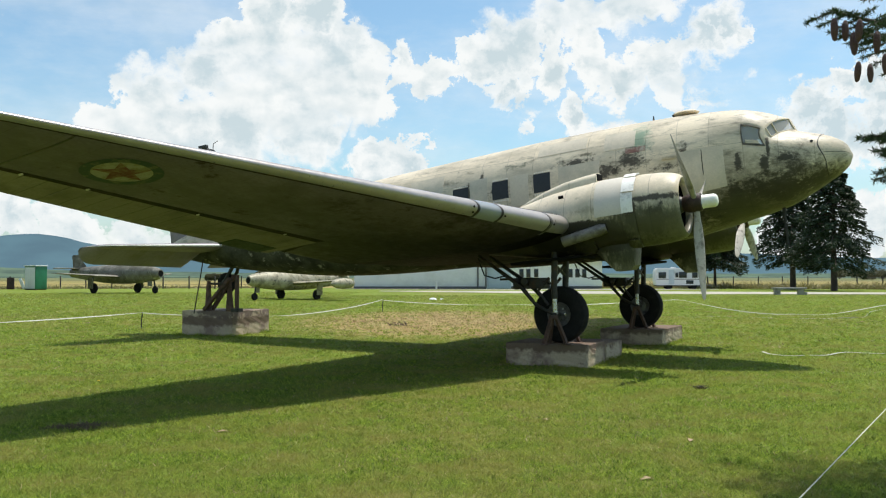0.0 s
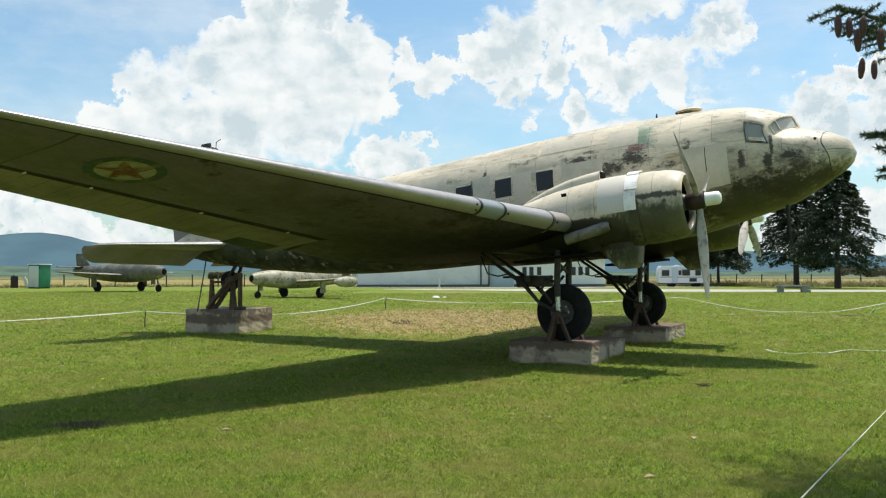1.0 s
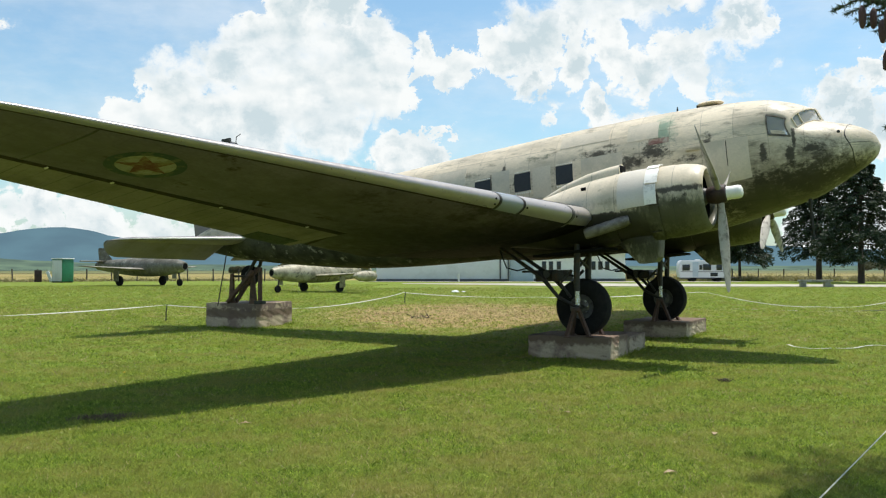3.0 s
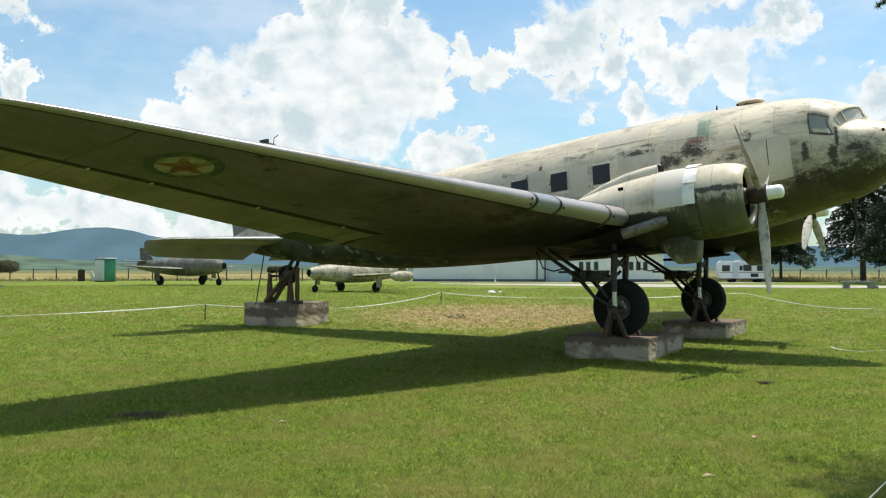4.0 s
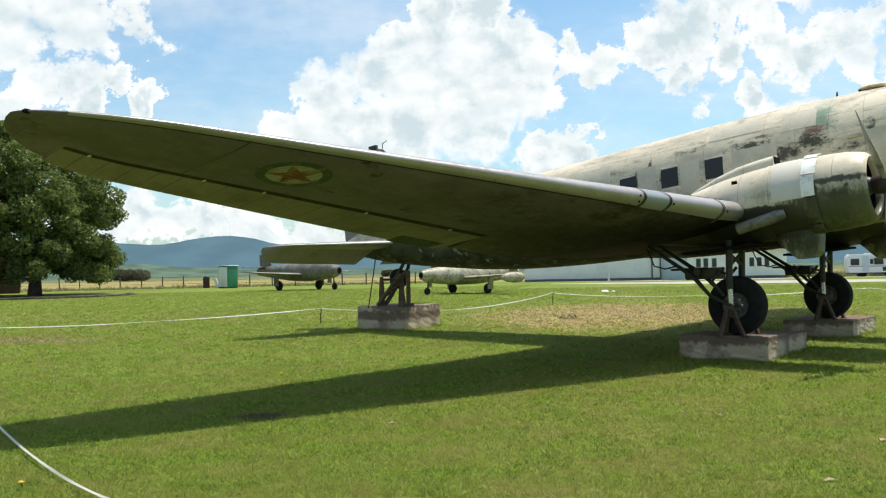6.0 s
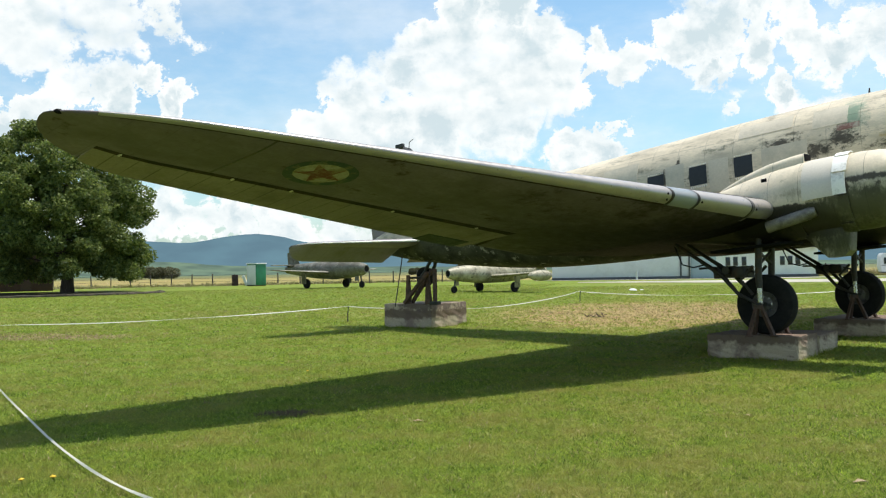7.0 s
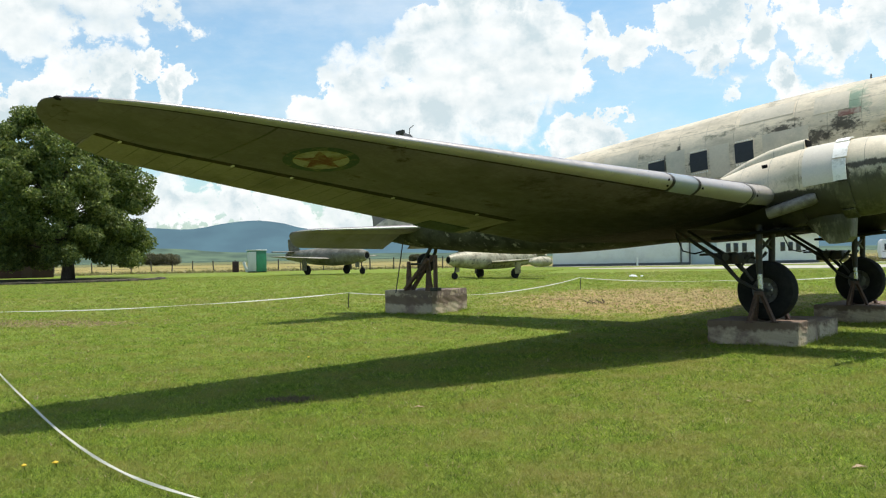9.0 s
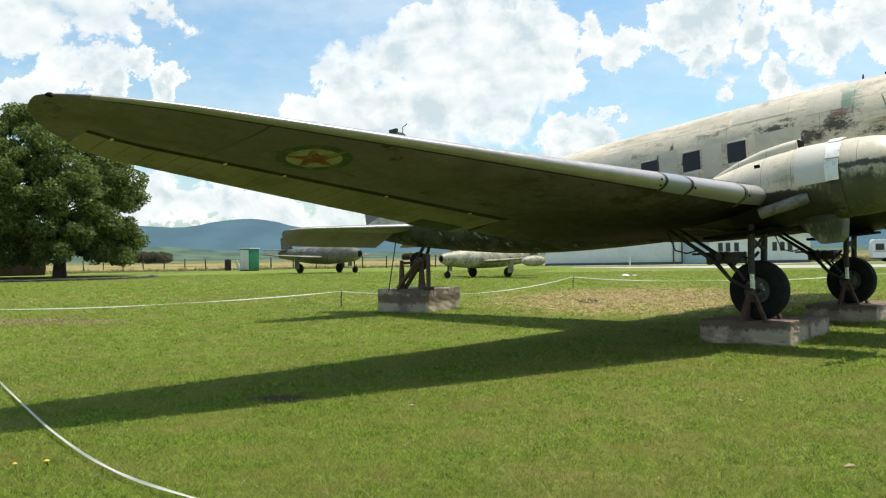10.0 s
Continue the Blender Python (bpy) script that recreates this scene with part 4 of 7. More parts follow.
    bm = bmesh.new()
    pts = []
    for k in range(10):
        t = math.radians(-10) + math.pi * k / 5
        r = 0.37 if k % 2 == 0 else 0.15
        y, x = yc - r * math.cos(t), le + sc_ * (te - le) - r * math.sin(t)
        a, b, _ = wing_line(y)
        pts.append(bm.verts.new(Vector(wing_at(y, (x - a) / (b - a), False)) - Vector((0, 0, 0.007))))
    mid = bm.verts.new(Vector(wing_at(yc, sc_, False)) - Vector((0, 0, 0.007)))
    for k in range(10):
        bm.faces.new((mid, pts[k], pts[(k + 1) % 10]))
    part("insignia_star", mirrored(bm, side), STAR_RED, outer, "flaked red star")


build_wing(1)
build_wing(-1)

# ---- nacelles, propellers ----
NX = [2.68, 2.82, 3.1, 3.4, 3.75, 4.3, 5.0, 5.6, 6.2, 6.8, 7.4, 7.8]
N_HW = curve(NX, [0.5, 0.58, 0.64, 0.66, 0.66, 0.65, 0.63, 0.58, 0.47, 0.34, 0.18, 0.04])
N_ZT = curve(NX, [0.5, 0.57, 0.62, 0.635, 0.64, 0.63, 0.55, 0.42, 0.28, 0.17, 0.1, 0.06])
N_ZB = curve(NX, [-0.52, -0.6, -0.66, -0.68, -0.68, -0.7, -0.72, -0.66, -0.56, -0.46, -0.3, -0.1])


def nacelle_at(x, a, side=1):
    t = radians(a)
    c, s = math.cos(t), math.sin(t)
    hw, zb, zt = N_HW(x), N_ZB(x), N_ZT(x)
    return (x, side * 2.82 + hw * s, (zb + zt) / 2 + (zt - zb) / 2 * c)


def build_engine(side, blade_turn):
    global HEART
    HEART = Vector((0, side * 2.82, 0))
    ring = lambda x: [nacelle_at(x, a, side) for a in np.linspace(0, 360, 40, endpoint=False)]
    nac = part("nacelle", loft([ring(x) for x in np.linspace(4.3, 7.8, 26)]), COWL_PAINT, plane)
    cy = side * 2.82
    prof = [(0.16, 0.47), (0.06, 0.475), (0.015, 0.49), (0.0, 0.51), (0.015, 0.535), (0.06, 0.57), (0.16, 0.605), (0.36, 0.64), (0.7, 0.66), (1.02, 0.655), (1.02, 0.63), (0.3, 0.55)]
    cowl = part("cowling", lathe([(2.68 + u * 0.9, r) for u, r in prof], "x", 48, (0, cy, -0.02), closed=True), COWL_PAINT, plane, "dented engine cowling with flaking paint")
    # added black sleeve: the shade inside the cowling put into a colour
    part("cowl_liner", lathe([(2.8, 0.468), (3.2, 0.58), (3.2, 0.56), (2.8, 0.455)], "x", 40, (0, cy, -0.02), closed=True), DARK, cowl, "black sleeve for the shade inside the cowling")
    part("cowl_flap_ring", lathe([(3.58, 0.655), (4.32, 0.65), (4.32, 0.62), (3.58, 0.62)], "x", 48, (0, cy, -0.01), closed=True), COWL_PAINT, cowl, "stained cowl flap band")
    F = lambda x, a: nacelle_at(x, a, side)
    part("cover_sheet", skin(F, 3.66, 4.18, 3, side * 6, side * 96, 16, 0.012, 0.02), NEW_METAL, cowl, "plain grey sheet metal cover")
    for a, w in ((14, 14), (46, 16), (80, 15), (118, 20), (152, 12)):
        part("cowl_strip", skin(F, 3.42 + 0.02 * (a % 3), 3.67, 2, side * (a - w), side * (a + w), 6, 0.02 + 0.014 * (a % 3), 0.02), BRIGHT_STRIP if a < 100 else COWL_PAINT, cowl, "bright dented strip")
    part("firewall", lathe([(3.2, 0.02), (3.2, 0.59), (3.25, 0.59), (3.25, 0.02)], "x", 32, (0, cy, 0)), DARK, cowl)
    crank = part("crankcase", lathe([(2.7, 0.08), (2.72, 0.13), (2.8, 0.17), (2.92, 0.28), (3.1, 0.3), (3.2, 0.3)], "x", 24, (0, cy, 0)), STRUT, cowl)
    for k in range(7):
        t = 2 * math.pi * k / 7 + 0.2
        d = Vector((0, math.cos(t), math.sin(t)))
        c0 = Vector((3.02, cy, 0))
        bm = tube([c0 + d * 0.25, c0 + d * 0.3, c0 + d * 0.5], [0.09, 0.1, 0.085], 10)
        part("cylinder", bm, DARK_METAL, cowl)
    # scoop on the nacelle's crown, oil cooler below, exhaust at its side
    bm = bmesh.new()
    rings = []
    for x, w, h in ((4.22, 0.2, 0.17), (4.5, 0.2, 0.16), (4.9, 0.19, 0.15), (5.3, 0.17, 0.11), (5.7, 0.12, 0.05), (5.95, 0.05, 0.0)):
        zt = N_ZT(x)
        rings.append([(x, cy + w * math.cos(t), zt - 0.06 + (h + 0.06) * max(0, math.sin(t)) ** 0.6) for t in np.linspace(0, math.pi, 12)])
    loft(rings, closed=True, bm=bm)
    scoop = part("air_scoop", bm, COWL_PAINT, nac, "long air scoop on the nacelle")
    part("scoop_mouth", box(0.02, 0.3, 0.13, (4.214, cy, N_ZT(4.22) + 0.01), 0.005), DARK, scoop)
    bm = bmesh.new()
    rings = []
    for x, w, z0, z1 in ((3.62, 0.22, -0.6, -0.78), (3.66, 0.26, -0.6, -1.0), (3.75, 0.28, -0.6, -1.08), (4.02, 0.28, -0.6, -1.08), (4.12, 0.26, -0.6, -0.98), (4.3, 0.2, -0.6, -0.78), (4.4, 0.16, -0.6, -0.68)):
        rings.append([(x, cy - w, z0), (x, cy - w, (z0 + z1) / 2), (x, cy - w * 0.7, z1), (x, cy + w * 0.7, z1), (x, cy + w, (z0 + z1) / 2), (x, cy + w, z0)])
    loft(rings, bm=bm)
    part("oil_cooler_scoop", bm, COWL_PAINT, nac, "grey oil cooler housing")
    part("exhaust_pipe", tube([(4.0, cy + side * 0.6, -0.3), (4.1, cy + side * 0.62, -0.32), (4.82, cy + side * 0.66, -0.46)], [0.08, 0.105, 0.1], 18), EXHAUST, nac, "soot-stained exhaust pipe")
    # flat black plate drawn for the shade in the open wheel bay
    part("wheel_bay", box(1.4, 0.9, 0.05, (5.3, cy, -0.77), 0.01), DARK, nac)
    # propeller
    back = 0.0 if side > 0 else 0.1
    hub = part("propeller", lathe([(2.37 + back, 0.11), (2.4 + back, 0.16), (2.52 + back, 0.185), (2.64 + back, 0.16), (2.76, 0.12)], "x", 24, (0, cy, 0)), HUB_RUST, plane, "three-blade propeller with rusty brown hub")
    part("hub_dome", lathe([(2.11 + back, 0.02), (2.118 + back, 0.07), (2.14 + back, 0.105), (2.18 + back, 0.12), (2.36 + back, 0.12), (2.38 + back, 0.13)], "x", 24, (0, cy, 0)), BRIGHT_STRIP, hub, "pale cylindrical dome")
    for k in range(3):
        short = 0.68 if side > 0 and k == 2 else 1.0     # one blade has lost its end
        t = radians(blade_turn + 120 * k)
        d = Vector((0, math.sin(t), -math.cos(t)))
        e = Vector((0, math.cos(t), math.sin(t)))
        rings = []
        for r, ch, th, tw in ((0.12, 0.11, 0.11, 60), (0.3, 0.12, 0.1, 58), (0.45, 0.17, 0.08, 52), (0.7, 0.22, 0.05, 42), (1.0, 0.23, 0.035, 34), (1.35, 0.2, 0.024, 27), (1.6, 0.15, 0.018, 24), (1.71, 0.1, 0.012, 23), (1.75, 0.03, 0.006, 23)):
            q = radians(tw)
            cd = e * math.cos(q) + Vector((1, 0, 0)) * math.sin(q)
            nd = -e * math.sin(q) + Vector((1, 0, 0)) * math.cos(q)
            c0 = Vector((2.5 + back, cy, 0)) + d * r * short
            rings.append([c0 + cd * ch / 2 * math.cos(u) + nd * th / 2 * math.sin(u) for u in np.linspace(0, 2 * math.pi, 14, endpoint=False)])
        part("blade", loft(rings), PROP_PAINT, hub)


build_engine(1, 6.0)
build_engine(-1, 60.0)


# ---- landing gear ----
AX, AZ = 5.24, -1.78


def wheel(parent, cx, cy, cz, r, w, label=""):
    tyre = part("tyre", lathe([(-w * 0.3, r * 0.4), (-w * 0.44, r * 0.5), (-w * 0.5, r * 0.74), (-w * 0.42, r * 0.93), (-w * 0.2, r * 0.99), (0, r), (w * 0.2, r * 0.99), (w * 0.42, r * 0.93), (w * 0.5, r * 0.74), (w * 0.44, r * 0.5), (w * 0.3, r * 0.4)], "y", 44, (cx, cy, cz), closed=True), RUBBER, parent, label)
    part("wheel_hub", lathe([(-w * 0.34, 0.03), (-w * 0.36, r * 0.16), (-w * 0.26, r * 0.26), (-w * 0.34, r * 0.38), (-w * 0.4, r * 0.43), (w * 0.4, r * 0.43), (w * 0.34, r * 0.38), (w * 0.26, r * 0.26), (w * 0.36, r * 0.16), (w * 0.34, 0.03)], "y", 36, (cx, cy, cz)), HUB_GREY, parent, "grey wheel hub with bolts")
    return tyre


def build_gear(side):
    cy = side * 2.82
    gear = part("landing_gear", tube([(AX, cy - 0.36, AZ), (AX, cy + 0.36, AZ)], 0.05, 14), STRUT, plane, "grimy main landing gear leg pair")
    wheel(gear, AX, cy, AZ, 0.54, 0.31, "cracked black balloon tyre")
    for k in range(8):
        t = 2 * math.pi * k / 8
        part("hub_bolt", lathe([(0, 0.018), (side * 0.02, 0.018)], "y", 8, (AX + 0.14 * math.cos(t), cy + side * 0.13, AZ + 0.14 * math.sin(t))), CHROME, gear)
    for s in (-0.31, 0.31):
        y = cy + s
        part("oleo_leg", tube([(AX, y, AZ - 0.02), (AX - 0.02, y, AZ + 0.32)], 0.05, 14), CHROME, gear, "bright sliding rod")
        part("oleo_cylinder", tube([(AX - 0.02, y, AZ + 0.3), (AX - 0.03, y, AZ + 0.55), (AX - 0.12, y * 0.98 + cy * 0.02, -0.5)], [0.058, 0.06, 0.062], 14), DARK_METAL, gear)
        part("drag_brace", tube([(AX + 0.05, y, AZ + 0.02), (5.62, y, -1.55), (5.9, y * 0.9 + cy * 0.1, -1.18), (6.75, cy + s * 0.8, -0.5)], [0.03, 0.034, 0.045, 0.03], 12), DARK_METAL, gear)
        part("torque_link", tube([(AX + 0.12, y, AZ + 0.2), (AX + 0.3, y, AZ + 0.48), (AX + 0.05, y, AZ + 0.7)], 0.03, 8), DARK_METAL, gear)
    part("cross_brace", tube([(AX - 0.06, cy - 0.3, AZ + 0.72), (AX - 0.07, cy + 0.3, AZ + 0.95)], 0.03, 8), STRUT, gear)
    part("cross_brace", tube([(AX - 0.06, cy + 0.3, AZ + 0.72), (AX - 0.07, cy - 0.3, AZ + 0.95)], 0.03, 8), STRUT, gear)
    for u, v, wd in ((5.62, -1.15, 0.26), (6.0, -1.13, 0.16)):
        part("retract_unit", box(wd, 0.5, 0.2, (u, cy, v - 0.1), 0.03), DARK_METAL, gear, "black hydraulic unit between the drag braces")
    part("retract_link", tube([(5.3, cy + 0.1, -1.2), (5.7, cy + 0.1, -1.05), (6.4, cy + 0.1, -1.0)], 0.022, 8), DARK_METAL, gear)
    part("actuator", tube([(5.8, cy - 0.3, -1.1), (5.8, cy + 0.34, -1.1)], [0.07, 0.07], 14), DARK_METAL, gear)
    part("hose", tube([(6.2, cy + 0.3, -0.95), (6.4, cy + 0.34, -0.98), (6.62, cy + 0.34, -0.9), (6.75, cy + 0.3, -0.55)], 0.014, 8), RUBBER, gear)


build_gear(1)
build_gear(-1)


# ---- tail ----
HINGE_X, DROOP = 16.42, 30


def stab_ring(y, fixed, n=10):
    """The tailplane ahead of its hinge line, or the drooping elevator behind it."""
    o = y - 0.3
    le, te = 15.42 + o * 0.3, 17.3 + o * 0.02
    hx = HINGE_X + o * 0.06
    if y > 3.45:
        t = min((y - 3.45) / 0.56, 1)
        k = 1 - math.sqrt(max(1 - t * t, 0))
        mid = le + 0.62 * (te - le)
        le, te, hx = le + (mid - le) * k, te + (mid - te) * k, hx + (mid - hx) * k
    c = te - le
    yt = lambda x: 0.12 / 0.2 * c * (0.2969 * math.sqrt(max((x - le) / c, 0)) - 0.126 * (x - le) / c - 0.3516 * ((x - le) / c) ** 2 + 0.2843 * ((x - le) / c) ** 3 - 0.1036 * ((x - le) / c) ** 4)
    a, b = (le, hx - 0.012) if fixed else (hx + 0.012, te)
    xs = [a + (b - a) * (0.5 - 0.5 * math.cos(math.pi * k / n)) for k in range(n + 1)]
    pts = [(x, y, 0.8 + yt(x)) for x in xs[::-1]] + [(x, y, 0.8 - yt(x)) for x in (xs[1:] if fixed else xs[:-1])]
    if not fixed:
        q = radians(DROOP)
        pts = [(hx + (x - hx) * math.cos(q) + (z - 0.8) * math.sin(q), y_, 0.8 - (x - hx) * math.sin(q) + (z - 0.8) * math.cos(q)) for x, y_, z in pts]
    return pts


def build_tail():
    for side in (1, -1):
        ys = list(np.linspace(0.1, 3.45, 9)) + [3.45 + 0.555 * math.sin(math.pi / 2 * k / 8) for k in range(1, 9)]
        stab = part("tailplane", mirrored(loft([stab_ring(y, True) for y in ys]), side), STAB_PAINT, plane)
        # white strip paints in the sunlit rim along the tailplane's front
        rim = [[Vector(p) + Vector((-0.006, 0, 0.004)) for p in stab_ring(y, True)[9:12]] for y in ys[:-2]]
        part("leading_edge", mirrored(loft(rim, closed=False), side), BRIGHT_STRIP, stab, "white strip for the sunlit rim of the leading edge")
        part("elevator", mirrored(loft([stab_ring(max(y, 0.45), False) for y in ys[1:]]), side), STAB_PAINT, stab, "drooping fabric elevator")
    # fin with its dorsal fillet, and the rudder
    def fin_ring(z, x0, x1, th, n=10):
        pts = []
        for k in range(n):
            s = k / (n - 1)
            pts.append((x0 + (x1 - x0) * s, th * math.sin(math.pi * min(s * 1.0, 0.985)) ** 0.7, z))
        return pts + [(x, -y, z_) for x, y, z_ in pts[-2:0:-1]]

    lv = [(1.3, 13.4, 16.9, 0.1), (1.7, 14.1, 16.93, 0.13), (2.0, 14.8, 16.95, 0.13), (2.5, 15.3, 16.97, 0.12), (3.0, 15.65, 16.97, 0.1), (3.4, 15.95, 16.93, 0.08), (3.6, 16.15, 16.87, 0.05), (3.7, 16.4, 16.75, 0.02)]
    fin = part("fin", loft([fin_ring(*v) for v in lv]), STAB_PAINT, plane, "grey tail fin")
    lv = [(0.9, 17.0, 17.7, 0.09), (1.15, 16.98, 18.0, 0.1), (1.9, 16.99, 18.03, 0.1), (2.5, 17.0, 17.98, 0.09), (3.0, 17.0, 17.8, 0.07), (3.4, 16.97, 17.6, 0.05), (3.68, 16.9, 17.2, 0.02)]
    part("rudder", loft([fin_ring(*v) for v in lv]), STAB_PAINT, plane, "grey fabric rudder")
    part("tail_lamp", box(0.3, 0.1, 0.14, (16.55, 0, 3.66), 0.02), STRUT, fin)
    part("fin_aerial", tube([(16.2, 0, 3.6), (16.17, 0, 3.78), (16.0, 0, 3.84)], 0.012, 6), DARK_METAL, fin)
    tw = part("tail_wheel", tube([(16.01, -0.16, -0.18), (16.01, 0.16, -0.18)], 0.03, 10), STRUT, plane, "small castoring tail wheel")
    wheel(tw, 16.01, 0, -0.18, 0.29, 0.2, "small black tail wheel tyre")
    for s in (-0.15, 0.15):
        part("tail_fork", tube([(16.01, s, -0.18), (15.75, s, 0.1), (15.6, s * 0.5, 0.35)], [0.04, 0.05, 0.06], 10), STRUT, tw)


build_tail()

# ---- plane details on the skin ----
def build_plane_details():
    global HEART
    HEART = Vector((0, 0, 0.77))
    hatch = part("roof_hatch", lathe([(0, 0.03), (0.0, 0.24), (0.03, 0.28), (0.06, 0.24), (0.085, 0.03)], "z", 24, (3.08, 0.0, 2.17)), SKIN_PAINT, plane, "round roof hatch lid standing open")
    hatch.matrix_parent_inverse = Matrix()
    part("hatch_prop", tube([(3.3, 0.1, 2.1), (3.32, 0.1, 2.2)], 0.03, 8), DARK_METAL, hatch)
    part("aerial_stub", tube([(3.78, 0, 2.1), (3.76, 0, 2.27)], [0.03, 0.012], 8), DARK_METAL, plane)
    part("pitot_mast", tube([(1.35, 0.1, -0.02), (1.36, 0.1, -0.8)], [0.035, 0.025], 10, flat=0.5), STRUT, plane, "thin mast below the nose")
    part("nose_seam", skin(fuselage_at, 0.45, 0.462, 1, 4, 176, 30, 0.004, 0.008), DARK_METAL, plane)
    part("nose_seam", skin(fuselage_at, 0.05, 0.45, 6, 84.5, 85.5, 1, 0.004, 0.008), DARK_METAL, plane)
    # riveted panels on the side, patched sheets, small fittings
    for u0, u1, v0, v1 in ((2.22, 3.05, 76, 112), (4.7, 5.6, 70, 95), (6.3, 6.72, 70, 96), (7.28, 7.7, 66, 92), (3.95, 4.6, 40, 62), (8.4, 9.3, 52, 74), (5.0, 6.1, 36, 54)):
        part("skin_panel", skin(fuselage_at, u0, u1, 4, v0, v1, 8, 0.007, 0.012), PANEL_PAINT, plane, "pale riveted panel")
    part("panel_gap", skin(fuselage_at, 2.62, 2.635, 1, 77, 97, 6, 0.011, 0.012), DARK_METAL, plane)
    part("red_marking", skin(fuselage_at, 3.73, 4.14, 3, 63, 68.5, 3, 0.005, 0.008), RED_MARK, plane, "faded red warning patch")
    part("air_outlet", box(0.3, 0.09, 0.07, (3.25, F_HW(3.25) - 0.02, 1.1), 0.015), SKIN_PAINT, plane)
    part("static_port", lathe([(0, 0.03), (0.012, 0.03)], "y", 12, (0.66, 0.655, 1.1)), DARK_METAL, plane)
    part("static_port", lathe([(0, 0.045), (0.012, 0.045)], "y", 12, (1.95, 1.07, 1.07)), DARK_METAL, plane)
    for x, zz in ((4.05, 0.36), (4.5, -0.2)):
        part("nacelle_hole", box(0.1, 0.02, 0.06, (x + 0.75, 2.82 + N_HW(x + 0.75) - 0.03, zz - 0.02), 0.005), DARK, plane)


PANEL_PAINT = material("pale_riveted_panel", (0.61, 0.54, 0.42), 0.5, 0.0, (0.42, 0.39, 0.3), 1.8, 0.5, 0.72, 0.08, 30, 0.05)
RED_MARK = material("faded_red_mark", (0.24, 0.11, 0.085), 0.6, 0, (0.42, 0.36, 0.28), 6, 0.44, 0.58)
build_plane_details()


# ---- plinths under the wheels ----
def plinth(at, yaw, sx, sy, sz, label):
    bm = box(sx, sy, sz + 0.08, (0, 0, -0.08), 0.025)
    bmesh.ops.subdivide_edges(bm, edges=[e for e in bm.edges if e.calc_length() > 0.25], cuts=7, use_grid_fill=True)
    rng = random.Random(int(at[0] * 100))
    for v in bm.verts:
        v.co += Vector((rng.uniform(-1, 1), rng.uniform(-1, 1), rng.uniform(-0.6, 0.6))) * 0.009
    ob = part("concrete_plinth", bm, CONCRETE, None, smooth=False)
    tagged(ob, label, "plinth", "plinths under the airplane")
    ob.matrix_world = pose(at[0], at[1], at[2], 0, 0, yaw)
    return ob


plinth((2.21, 17.23, 0.0), -25, 1.62, 1.24, 0.432, "flaking whitewashed concrete plinth under a main wheel")
plinth((2.78, 18.5, 0.0), -25, 1.66, 1.3, 0.365, "stained concrete block set behind a plinth")
plinth((4.83, 21.93, 0.04), -27, 1.53, 1.12, 0.39, "shaded concrete plinth under the far main wheel")
plinth((5.36, 22.99, 0.05), -27, 1.5, 1.2, 0.375, "stained concrete block set behind the far plinth")
plinth((-6.2, 25.2, 0.06), -20, 1.64, 1.9, 0.7, "grey weathered concrete plinth under the tail wheel")


def from_plane(x, y, z):
    return PLANE_M @ Vector((x, y, z))


def jack_stand(apex, base_z, spread, label):
    """A welded steel tripod under an axle end."""
    root = thing("jack_stand", label, "stand", "jack stands under the axles", Matrix.Translation((apex[0], apex[1], base_z)))
    h = apex[2] - base_z
    for k in range(3):
        t = radians(100 + 120 * k)
        foot = Vector((spread * math.cos(t), spread * math.sin(t), 0.012))
        part("leg", tube([foot, (0.04 * math.cos(t), 0.04 * math.sin(t), h - 0.04)], [0.045, 0.04], 4), RUST, root)
        part("foot_plate", box(0.14, 0.14, 0.014, foot - Vector((0, 0, 0.012)), 0.003), RUST, root)
    part("saddle", box(0.15, 0.15, 0.07, (0, 0, h - 0.09), 0.01), RUST, root)
    return root


for side, z in ((1, 0.43), (-1, 0.43)):
    for s in (0.36, -0.36):
        jack_stand(from_plane(AX + 0.02, side * 2.82 + s, AZ + 0.02), z, 0.25, "rusty brown welded tripod stand holding a wheel axle")


